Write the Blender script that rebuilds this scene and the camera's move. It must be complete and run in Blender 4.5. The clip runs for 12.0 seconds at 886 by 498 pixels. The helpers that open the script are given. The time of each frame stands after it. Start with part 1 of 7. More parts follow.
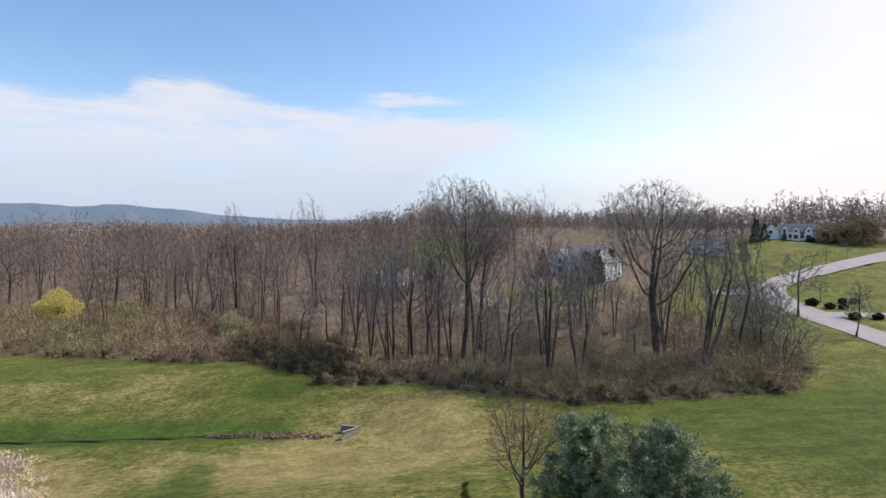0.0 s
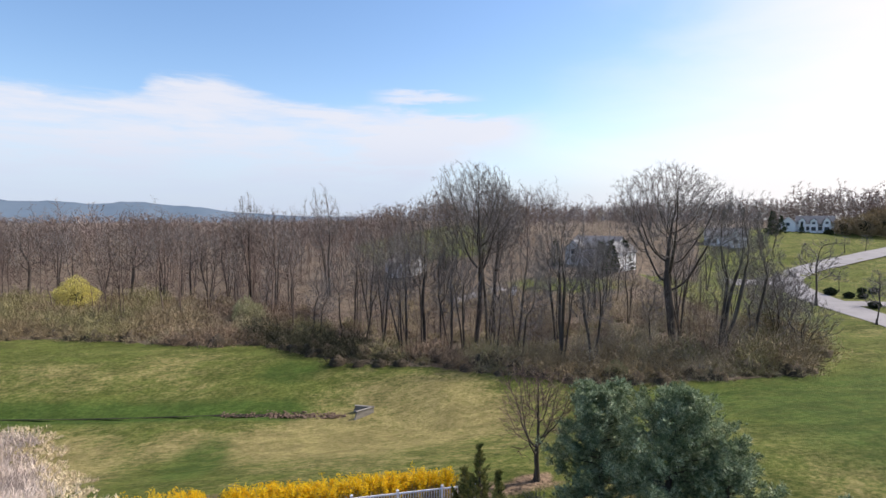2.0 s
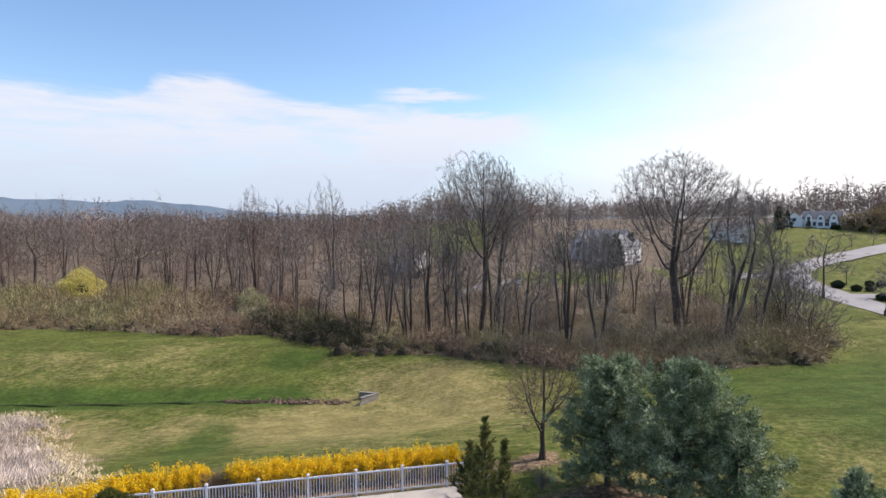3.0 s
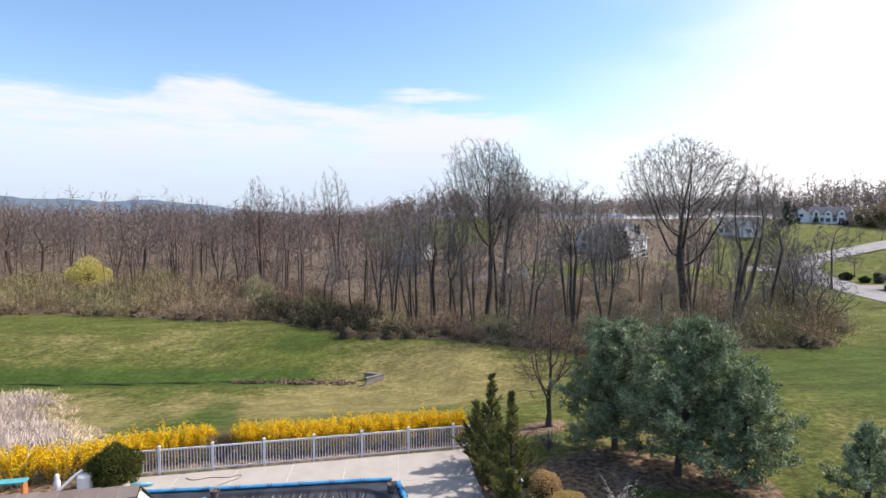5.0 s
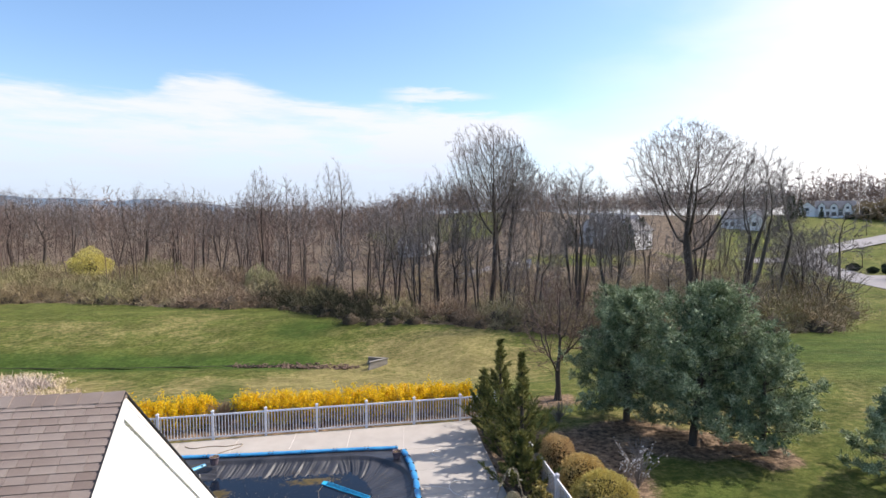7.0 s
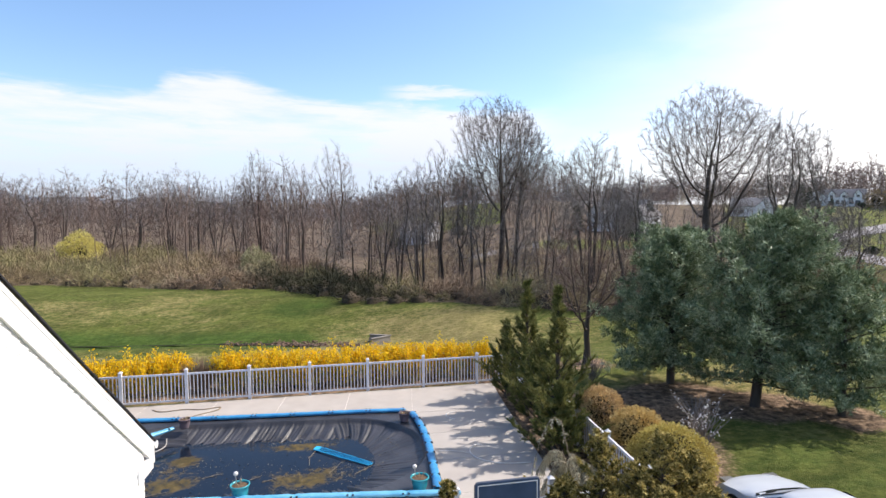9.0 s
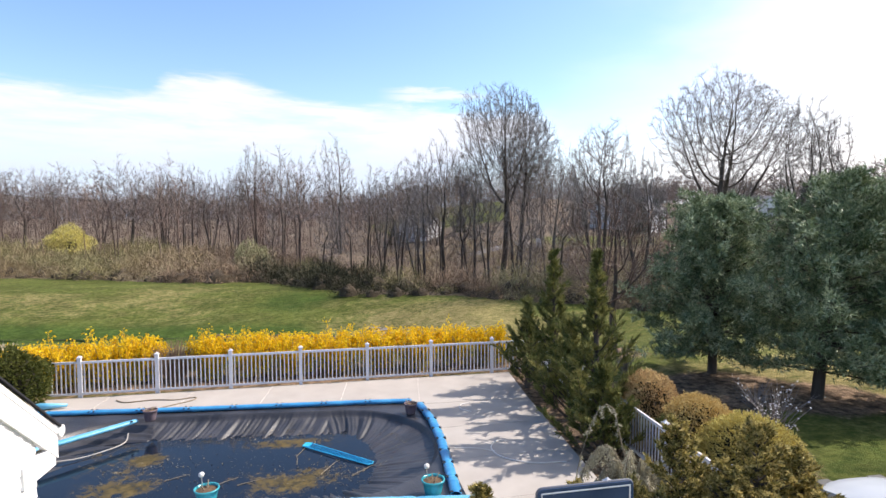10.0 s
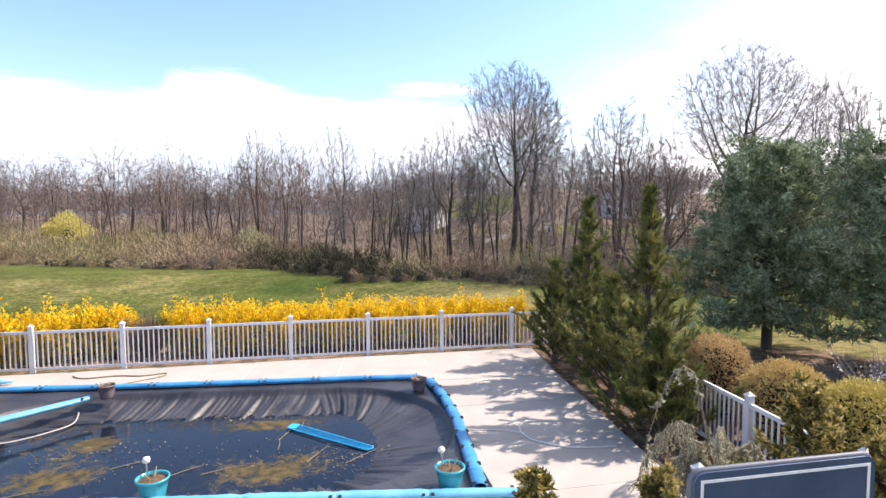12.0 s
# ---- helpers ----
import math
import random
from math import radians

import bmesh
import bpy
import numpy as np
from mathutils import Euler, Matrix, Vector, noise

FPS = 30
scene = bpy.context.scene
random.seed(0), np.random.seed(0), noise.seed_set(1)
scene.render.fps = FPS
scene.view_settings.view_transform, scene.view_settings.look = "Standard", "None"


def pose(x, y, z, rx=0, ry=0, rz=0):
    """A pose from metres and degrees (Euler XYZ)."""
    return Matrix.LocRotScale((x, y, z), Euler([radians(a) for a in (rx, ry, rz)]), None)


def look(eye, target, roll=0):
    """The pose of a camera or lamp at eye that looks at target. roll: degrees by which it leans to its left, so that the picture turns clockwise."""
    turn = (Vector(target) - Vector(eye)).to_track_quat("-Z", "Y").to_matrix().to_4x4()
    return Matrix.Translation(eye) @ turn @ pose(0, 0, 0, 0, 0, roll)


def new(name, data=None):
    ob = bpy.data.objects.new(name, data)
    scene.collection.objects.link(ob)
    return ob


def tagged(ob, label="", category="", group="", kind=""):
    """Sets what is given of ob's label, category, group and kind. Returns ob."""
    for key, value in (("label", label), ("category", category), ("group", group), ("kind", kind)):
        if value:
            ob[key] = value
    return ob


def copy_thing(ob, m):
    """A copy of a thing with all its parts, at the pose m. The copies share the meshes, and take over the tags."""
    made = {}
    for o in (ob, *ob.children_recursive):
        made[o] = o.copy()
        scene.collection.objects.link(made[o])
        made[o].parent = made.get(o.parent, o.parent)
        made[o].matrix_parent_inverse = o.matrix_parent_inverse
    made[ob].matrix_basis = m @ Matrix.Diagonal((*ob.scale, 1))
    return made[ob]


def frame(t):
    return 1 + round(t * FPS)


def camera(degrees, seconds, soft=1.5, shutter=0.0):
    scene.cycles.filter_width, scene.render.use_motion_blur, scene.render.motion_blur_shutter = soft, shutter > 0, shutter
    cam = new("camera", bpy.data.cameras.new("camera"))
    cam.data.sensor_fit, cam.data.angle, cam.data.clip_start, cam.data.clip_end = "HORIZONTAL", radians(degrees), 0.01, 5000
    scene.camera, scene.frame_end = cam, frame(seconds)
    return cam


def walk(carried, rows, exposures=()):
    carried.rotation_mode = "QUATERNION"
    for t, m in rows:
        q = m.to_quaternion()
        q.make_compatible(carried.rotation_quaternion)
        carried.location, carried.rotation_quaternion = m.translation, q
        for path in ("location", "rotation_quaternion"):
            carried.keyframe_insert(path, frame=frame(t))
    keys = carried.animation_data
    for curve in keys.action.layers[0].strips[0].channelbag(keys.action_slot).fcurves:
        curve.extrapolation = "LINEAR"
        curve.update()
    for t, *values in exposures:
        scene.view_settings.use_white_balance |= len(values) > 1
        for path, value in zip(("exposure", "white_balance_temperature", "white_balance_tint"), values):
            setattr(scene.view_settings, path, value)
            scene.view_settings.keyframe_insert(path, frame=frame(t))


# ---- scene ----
cam = camera(76.0, 12.0)
PATH = [
    (0, (-1.777, -29.5, 17.56), (-1.284, -27.564, 17.468), -0.0),
    (0.5, (-1.799, -29.437, 17.168), (-1.317, -27.498, 17.074), -0.0),
    (1, (-1.831, -29.443, 16.786), (-1.359, -27.502, 16.69), -0.0),
    (1.5, (-1.837, -29.419, 16.357), (-1.376, -27.475, 16.257), -0.1),
    (2, (-1.854, -29.402, 15.804), (-1.403, -27.456, 15.701), -0.1),
    (2.5, (-1.859, -29.3, 15.14), (-1.416, -27.352, 15.036), -0.1),
    (3, (-1.865, -29.221, 14.46), (-1.429, -27.272, 14.352), -0.1),
    (4.8, (-1.938, -29.215, 12.575), (-1.519, -27.262, 12.47), -0.0),
    (5, (-1.949, -29.195, 12.387), (-1.53, -27.242, 12.28), -0.0),
    (5.5, (-1.99, -29.122, 11.898), (-1.573, -27.169, 11.791), -0.0),
    (6, (-2.022, -29.004, 11.412), (-1.607, -27.05, 11.304), -0.0),
    (6.5, (-2.026, -28.766, 11.057), (-1.614, -26.812, 10.951), -0.0),
    (7, (-1.979, -28.387, 10.591), (-1.569, -26.433, 10.481), -0.1),
    (7.2, (-1.986, -28.132, 10.299), (-1.573, -26.178, 10.185), -0.1),
    (8.8, (-1.722, -24.945, 7.829), (-1.318, -22.989, 7.717), -0.1),
    (9, (-1.71, -24.324, 7.54), (-1.303, -22.369, 7.422), -0.3),
    (9.5, (-1.693, -22.701, 6.75), (-1.281, -20.747, 6.633), -0.3),
    (10, (-1.557, -21.245, 6.106), (-1.145, -19.291, 5.995), -0.1),
    (10.5, (-1.433, -20.352, 5.527), (-1.021, -18.399, 5.405), -0.2),
    (11, (-1.371, -19.614, 5.263), (-0.961, -17.66, 5.139), -0.3),
    (11.5, (-1.286, -18.705, 5.04), (-0.889, -16.747, 4.933), 0.0),
    (12, (-1.202, -18.384, 4.633), (-0.808, -16.427, 4.505), -0.2),
]
walk(cam, [(t, look(eye, target, roll)) for t, eye, target, roll in PATH],
     exposures=[(0.0, 0.0, 6600, 14), (3.0, 0.1, 6620, 14), (5.5, 0.25, 6640, 14), (7.2, 0.26, 6640, 14), (9.5, 0.32, 6660, 14), (10.5, 0.50, 6760, 16), (12.0, 0.72, 6900, 18)])

# ---------------------------------------------------------------- light
SUN_AZ, SUN_EL = 83.0, 44.0          # degrees clockwise from +y, and above the horizon


def sun_vector():
    a, e = radians(SUN_AZ), radians(SUN_EL)
    return Vector((math.sin(a) * math.cos(e), math.cos(a) * math.cos(e), math.sin(e)))


class Nodes:
    """Short hand for wiring shader nodes."""

    def __init__(self, tree):
        self.t = tree
        tree.nodes.clear()

    def add(self, kind, **values):
        n = self.t.nodes.new(kind)
        for k, v in values.items():
            if k in n.inputs:
                n.inputs[k].default_value = v
        return n

    def link(self, a, b):
        self.t.links.new(a, b)

    def put(self, socket, v):
        if isinstance(v, bpy.types.NodeSocket):
            self.t.links.new(v, socket)
        else:
            socket.default_value = v

    def math(self, op, a, b=0.0, c=0.0, clamp=False):
        n = self.t.nodes.new("ShaderNodeMath")
        n.operation, n.use_clamp = op, clamp
        self.put(n.inputs[0], a)
        self.put(n.inputs[1], b)
        self.put(n.inputs[2], c)
        return n.outputs[0]

    def smooth(self, v, lo, hi):
        n = self.t.nodes.new("ShaderNodeMapRange")
        n.interpolation_type = "SMOOTHSTEP"
        self.put(n.inputs["Value"], v)
        n.inputs["From Min"].default_value, n.inputs["From Max"].default_value = lo, hi
        return n.outputs["Result"]

    def mix(self, f, a, b):
        n = self.t.nodes.new("ShaderNodeMix")
        n.data_type = "RGBA"
        self.put(n.inputs[0], f)
        self.put(n.inputs[6], a)
        self.put(n.inputs[7], b)
        return n.outputs[2]

    def noise(self, vector, scale, detail=4.0, rough=0.55, distort=0.0):
        n = self.t.nodes.new("ShaderNodeTexNoise")
        if vector is not None:
            self.link(vector, n.inputs["Vector"])
        n.inputs["Scale"].default_value, n.inputs["Detail"].default_value = scale, detail
        n.inputs["Roughness"].default_value, n.inputs["Distortion"].default_value = rough, distort
        return n.outputs["Fac"]

    def mapping(self, vector, scale=(1, 1, 1), rot=(0, 0, 0), loc=(0, 0, 0)):
        n = self.t.nodes.new("ShaderNodeMapping")
        self.link(vector, n.inputs["Vector"])
        n.inputs["Scale"].default_value, n.inputs["Rotation"].default_value, n.inputs["Location"].default_value = scale, rot, loc
        return n.outputs["Vector"]


def make_world():
    w = bpy.data.worlds.new("sky")
    scene.world = w
    w.use_nodes = True
    k = Nodes(w.node_tree)
    sky = k.t.nodes.new("ShaderNodeTexSky")
    sky.sky_type, sky.sun_disc = "NISHITA", False
    sky.sun_elevation, sky.sun_rotation = radians(SUN_EL), radians(SUN_AZ)
    sky.air_density, sky.dust_density, sky.ozone_density = 1.0, 0.6, 2.0
    co = k.t.nodes.new("ShaderNodeTexCoord").outputs["Generated"]
    sep = k.t.nodes.new("ShaderNodeSeparateXYZ")
    k.link(co, sep.inputs[0])
    x, y, z = sep.outputs
    el = k.math("MULTIPLY", k.math("ARCSINE", z), 57.2958)
    az = k.math("MULTIPLY", k.math("ARCTAN2", x, y), 57.2958)
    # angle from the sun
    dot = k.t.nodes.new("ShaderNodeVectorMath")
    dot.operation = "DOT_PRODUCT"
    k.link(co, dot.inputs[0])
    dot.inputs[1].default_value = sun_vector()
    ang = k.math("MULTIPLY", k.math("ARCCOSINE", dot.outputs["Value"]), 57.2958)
    # streaky cloud bank low over the horizon, thinning out to a point, with a long wisp above its end
    flat = k.mapping(co, scale=(1.0, 1.0, 3.4))
    n1 = k.noise(flat, 3.1, 7.0, 0.52, 0.35)
    n2 = k.noise(k.mapping(co, scale=(1.0, 1.0, 6.0), loc=(3, 1, 0)), 6.5, 6.0, 0.6, 0.2)
    n3 = k.noise(k.mapping(co, scale=(1.0, 1.0, 7.0), loc=(1, 5, 2)), 11.0, 7.0, 0.62, 0.4)
    wobble = k.math("ADD", k.math("MULTIPLY", k.math("SUBTRACT", n1, 0.5), 2.4), k.math("MULTIPLY", k.math("SUBTRACT", n3, 0.5), 2.6))
    hump = k.math("MULTIPLY", k.math("MULTIPLY", k.smooth(az, -16.0, -13.0), k.smooth(az, -1.0, -9.0)), 1.9)
    top = k.math("ADD", k.math("SUBTRACT", k.math("ADD", 11.3, hump), k.math("MULTIPLY", k.smooth(az, 6.0, 20.0), 0.9)), wobble)
    under = k.math("ADD", k.math("SUBTRACT", k.math("MULTIPLY", k.smooth(az, 0.0, 19.0), 12.0), 5.0), k.math("MULTIPLY", wobble, 0.6))
    bank = k.math("MULTIPLY", k.smooth(k.math("SUBTRACT", top, el), -0.3, 1.3), k.math("MULTIPLY", k.smooth(k.math("SUBTRACT", el, under), -3.0, 3.4), k.smooth(az, 25.0, 18.0)))
    low = k.smooth(el, 0.5, 6.0)
    thin = k.smooth(k.math("ADD", n2, k.math("MULTIPLY", n3, 0.5)), 0.52, 0.92)
    sheet = k.math("MULTIPLY", k.math("MULTIPLY", bank, k.math("ADD", k.math("MULTIPLY", low, 0.5), 0.4)), k.math("ADD", k.math("MULTIPLY", thin, 0.55), k.math("ADD", 0.55, k.math("MULTIPLY", k.smooth(az, 2.0, 12.0), 0.35))))
    wisp_el = k.math("ADD", k.math("SUBTRACT", el, 11.9), k.math("MULTIPLY", k.math("SUBTRACT", n3, 0.5), 2.2))
    wisp = k.math("MULTIPLY", k.smooth(k.math("ABSOLUTE", wisp_el), 0.8, 0.1), k.math("MULTIPLY", k.smooth(az, 5.0, 9.0), k.smooth(az, 18.0, 13.0)))
    puffs = k.math("MULTIPLY", k.smooth(n3, 0.55, 0.75), k.math("MULTIPLY", k.smooth(k.math("ABSOLUTE", k.math("SUBTRACT", el, 19.5)), 1.2, 0.2), k.smooth(az, -18.0, -25.0)))
    cloud = k.math("MAXIMUM", k.math("MAXIMUM", sheet, k.math("MULTIPLY", wisp, 0.85)), k.math("MULTIPLY", puffs, 0.6), clamp=True)
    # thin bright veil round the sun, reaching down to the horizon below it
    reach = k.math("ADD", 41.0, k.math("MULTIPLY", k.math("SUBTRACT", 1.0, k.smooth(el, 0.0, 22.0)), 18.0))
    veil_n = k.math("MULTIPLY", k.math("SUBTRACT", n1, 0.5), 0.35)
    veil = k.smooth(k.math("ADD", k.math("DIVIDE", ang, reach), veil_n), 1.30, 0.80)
    deep = k.t.nodes.new("ShaderNodeHueSaturation")
    deep.inputs["Saturation"].default_value, deep.inputs["Value"].default_value = 1.12, 1.46
    k.link(sky.outputs[0], deep.inputs["Color"])
    col = k.mix(k.math("MULTIPLY", cloud, 0.95), deep.outputs[0], (6.0, 6.35, 7.0, 1))
    col = k.mix(k.math("MULTIPLY", k.smooth(el, 9.5, 1.0), 0.80), col, (4.0, 4.9, 6.4, 1))
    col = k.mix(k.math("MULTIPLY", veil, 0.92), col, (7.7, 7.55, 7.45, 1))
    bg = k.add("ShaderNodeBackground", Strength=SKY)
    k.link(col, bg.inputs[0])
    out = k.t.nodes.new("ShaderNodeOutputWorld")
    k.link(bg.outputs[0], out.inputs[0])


SKY = 0.13
make_world()
sun = bpy.data.lights.new("sun", "SUN")
sun.energy, sun.angle, sun.color = 5.0, radians(0.6), (1.0, 0.955, 0.88)
sun_ob = new("sun", sun)
sun_ob.rotation_euler = sun_vector().to_track_quat("Z", "Y").to_euler()

# ---------------------------------------------------------------- materials


def material(name, colors, scale=4.0, rough=0.8, bump=0.0, bump_scale=40.0, detail=5.0, spec=0.3, metal=0.0, fine=0.25,
             per_island=0.0, per_object=0.0, translucent=0.0, coords="Object", stretch=(1, 1, 1)):
    """Two-scale noise between colours, with fine grain and relief."""
    m = bpy.data.materials.new(name)
    m.use_nodes = True
    k = Nodes(m.node_tree)
    co = k.t.nodes.new("ShaderNodeTexCoord").outputs[coords]
    if stretch != (1, 1, 1):
        co = k.mapping(co, scale=stretch)
    ramp = k.t.nodes.new("ShaderNodeValToRGB")
    el = ramp.color_ramp.elements
    while len(el) < len(colors):
        el.new(0.5)
    for i, c in enumerate(colors):
        el[i].position = 0.3 + 0.4 * i / max(1, len(colors) - 1)
        el[i].color = (*c, 1)
    f = k.noise(co, scale, detail)
    if per_island:
        rnd = k.t.nodes.new("ShaderNodeNewGeometry").outputs["Random Per Island"]
        f = k.math("ADD", f, k.math("MULTIPLY", k.math("SUBTRACT", rnd, 0.5), per_island))
    if per_object:
        rnd = k.t.nodes.new("ShaderNodeObjectInfo").outputs["Random"]
        f = k.math("ADD", f, k.math("MULTIPLY", k.math("SUBTRACT", rnd, 0.5), per_object))
    k.link(f, ramp.inputs[0])
    g = k.noise(co, bump_scale, 4.0, 0.65)
    shade = k.t.nodes.new("ShaderNodeHueSaturation")
    k.link(ramp.outputs[0], shade.inputs["Color"])
    k.link(k.math("ADD", 1.0 - fine * 0.5, k.math("MULTIPLY", g, fine)), shade.inputs["Value"])
    b = k.add("ShaderNodeBsdfPrincipled", Roughness=rough, Metallic=metal)
    b.inputs["Specular IOR Level"].default_value = spec
    k.link(shade.outputs[0], b.inputs["Base Color"])
    if bump:
        bp = k.add("ShaderNodeBump", Strength=bump, Distance=0.02)
        k.link(g, bp.inputs["Height"])
        k.link(bp.outputs[0], b.inputs["Normal"])
    out = k.t.nodes.new("ShaderNodeOutputMaterial")
    last = b.outputs[0]
    if translucent:
        tr = k.t.nodes.new("ShaderNodeBsdfTranslucent")
        k.link(shade.outputs[0], tr.inputs[0])
        mx = k.t.nodes.new("ShaderNodeMixShader")
        mx.inputs[0].default_value = translucent
        k.link(last, mx.inputs[1])
        k.link(tr.outputs[0], mx.inputs[2])
        last = mx.outputs[0]
    k.link(last, out.inputs[0])
    return m


def ground_material():
    """Lawn with straw-coloured and damp green stretches, a patch darkened for tree shade, leaf litter under the woods
    and mulch under the shrubs.
    """
    m = bpy.data.materials.new("lawn")
    m.use_nodes = True
    k = Nodes(m.node_tree)
    co = k.t.nodes.new("ShaderNodeTexCoord").outputs["Object"]

    def attr(name):
        n = k.t.nodes.new("ShaderNodeAttribute")
        n.attribute_name = name
        return n.outputs["Fac"]
    big = k.noise(k.mapping(co, scale=(0.55, 1.0, 1.0)), 0.16, 6.0, 0.6, 0.5)
    mid = k.noise(k.mapping(co, scale=(0.6, 1.0, 1.0)), 0.9, 6.0, 0.66)
    fine = k.noise(co, 9.0, 5.0, 0.7)
    streak = k.noise(k.mapping(co, scale=(0.75, 1.0, 1.0)), 2.6, 8.0, 0.82)
    green = k.mix(k.smooth(streak, 0.32, 0.68), (0.042, 0.066, 0.012, 1), (0.145, 0.155, 0.040, 1))
    lush = k.mix(k.smooth(streak, 0.3, 0.7), (0.027, 0.058, 0.010, 1), (0.088, 0.128, 0.028, 1))
    straw = k.mix(k.smooth(streak, 0.3, 0.7), (0.130, 0.125, 0.038, 1), (0.34, 0.275, 0.125, 1))
    dry = k.math("MULTIPLY", attr("straw"), 0.95)
    s = k.smooth(k.math("ADD", k.math("ADD", k.math("ADD", k.math("MULTIPLY", big, 0.6), k.math("MULTIPLY", mid, 0.6)), k.math("MULTIPLY", k.math("SUBTRACT", streak, 0.5), 0.7)), k.math("MULTIPLY", dry, 0.34)), 0.58, 0.92)
    col = k.mix(s, green, straw)
    col = k.mix(k.smooth(k.math("ADD", k.math("ADD", attr("wet_and_shade"), k.math("MULTIPLY", k.math("SUBTRACT", mid, 0.5), 1.1)), k.math("MULTIPLY", k.math("SUBTRACT", streak, 0.5), 0.5)), 0.3, 0.85), col, lush)
    lit = k.mix(k.smooth(k.noise(co, 1.6, 6.0, 0.75), 0.3, 0.7), (0.055, 0.042, 0.031, 1), (0.24, 0.185, 0.138, 1))
    col = k.mix(k.smooth(k.math("ADD", attr("litter"), k.math("MULTIPLY", k.math("SUBTRACT", mid, 0.5), 0.8)), 0.35, 0.65), col, lit)
    mul = k.mix(k.smooth(k.noise(co, 3.0, 7.0, 0.78), 0.34, 0.66), (0.055, 0.038, 0.027, 1), (0.36, 0.25, 0.165, 1))
    col = k.mix(k.smooth(k.math("ADD", attr("mulch"), k.math("MULTIPLY", k.math("SUBTRACT", fine, 0.5), 0.6)), 0.35, 0.6), col, mul)
    hs = k.t.nodes.new("ShaderNodeHueSaturation")
    k.link(col, hs.inputs["Color"])
    clump = k.smooth(k.noise(k.mapping(co, scale=(0.7, 1.0, 1.0)), 0.42, 5.0, 0.62, 0.6), 0.34, 0.66)
    k.link(k.math("MULTIPLY", k.math("ADD", 0.36, k.math("MULTIPLY", fine, 1.28)), k.math("ADD", 0.80, k.math("MULTIPLY", clump, 0.38))), hs.inputs["Value"])
    b = k.add("ShaderNodeBsdfPrincipled", Roughness=0.95)
    b.inputs["Specular IOR Level"].default_value = 0.1
    k.link(hs.outputs[0], b.inputs["Base Color"])
    bp = k.add("ShaderNodeBump", Strength=0.9, Distance=0.06)
    k.link(k.math("ADD", fine, k.noise(co, 30.0, 3.0, 0.7)), bp.inputs["Height"])
    k.link(bp.outputs[0], b.inputs["Normal"])
    out = k.t.nodes.new("ShaderNodeOutputMaterial")
    k.link(b.outputs[0], out.inputs[0])
    return m


M = {}
M["ground"] = ground_material()
M["bark"] = material("grey_bark", [(0.044, 0.036, 0.030), (0.13, 0.108, 0.090)], 1.5, 0.9, 0.6, 14.0, stretch=(1, 1, 0.2))
M["twig"] = material("bare_twigs", [(0.155, 0.136, 0.128), (0.26, 0.235, 0.222)], 0.4, 0.9)
M["twig_far"] = material("woodland_twigs", [(0.088, 0.063, 0.052), (0.160, 0.117, 0.099), (0.228, 0.164, 0.137)], 0.13, 0.9, detail=2.0)
# Tan buds, with haze put into the colour as extra paleness.
M["twig_pale"] = material("hazy_budding_twigs", [(0.22, 0.175, 0.135), (0.36, 0.295, 0.225), (0.38, 0.35, 0.20)], 0.13, 0.9, detail=2.0)
# Paler than woodland_twigs, to put the haze of distance into the colour.
M["twig_haze"] = material("haze_paled_twigs", [(0.17, 0.130, 0.110), (0.27, 0.208, 0.180), (0.33, 0.265, 0.225)], 0.10, 0.9, detail=2.0)
M["brush_tan"] = material("tan_brush", [(0.19, 0.145, 0.088), (0.42, 0.32, 0.185)], 0.30, 0.95)
M["brush_olive"] = material("olive_brush", [(0.175, 0.155, 0.074), (0.38, 0.33, 0.165)], 0.30, 0.95)
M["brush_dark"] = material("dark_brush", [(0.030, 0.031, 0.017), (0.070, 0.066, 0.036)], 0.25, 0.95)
M["bush_pale"] = material("grey_green_buds", [(0.26, 0.26, 0.14), (0.42, 0.40, 0.23)], 0.8, 0.95, translucent=0.2)
# Dark brown for solid mounds that paint the shade inside thicket shrubs.
M["shade_mound"] = material("inner_shade_brown", [(0.050, 0.038, 0.026), (0.105, 0.080, 0.054)], 0.8, 1.0, 0.5, 6.0)
M["brush_dull"] = material("dull_scrub", [(0.20, 0.16, 0.105), (0.40, 0.325, 0.21), (0.35, 0.32, 0.165)], 0.12, 0.95)
M["twig_red"] = material("reddish_twigs", [(0.10, 0.066, 0.054), (0.20, 0.138, 0.112)], 0.4, 0.9)
M["navy_sheet"] = material("dark_blue_sheet", [(0.010, 0.016, 0.040), (0.022, 0.032, 0.070)], 2.0, 0.75)
M["brush_red"] = material("russet_brush", [(0.155, 0.108, 0.076), (0.33, 0.235, 0.16)], 0.25, 0.95)
M["yellow_bush"] = material("spring_yellow_leaves", [(0.60, 0.54, 0.17), (0.78, 0.70, 0.27)], 1.0, 0.9, translucent=0.45)
M["pine"] = material("blue_green_needles", [(0.068, 0.102, 0.046), (0.20, 0.262, 0.136), (0.52, 0.57, 0.375)], 1.4, 0.5, per_island=0.3, translucent=0.06, spec=0.3)
M["juniper"] = material("juniper_foliage", [(0.066, 0.088, 0.026), (0.165, 0.180, 0.056), (0.32, 0.285, 0.095)], 1.3, 0.75, per_island=0.3, translucent=0.25)
M["gold_cypress"] = material("golden_cypress_foliage", [(0.085, 0.078, 0.022), (0.30, 0.245, 0.070), (0.66, 0.53, 0.21)], 3.2, 0.75, per_island=0.45, translucent=0.25)
M["yew"] = material("yew_foliage", [(0.055, 0.072, 0.014), (0.14, 0.145, 0.030)], 2.0, 0.75, per_island=0.3, translucent=0.2)
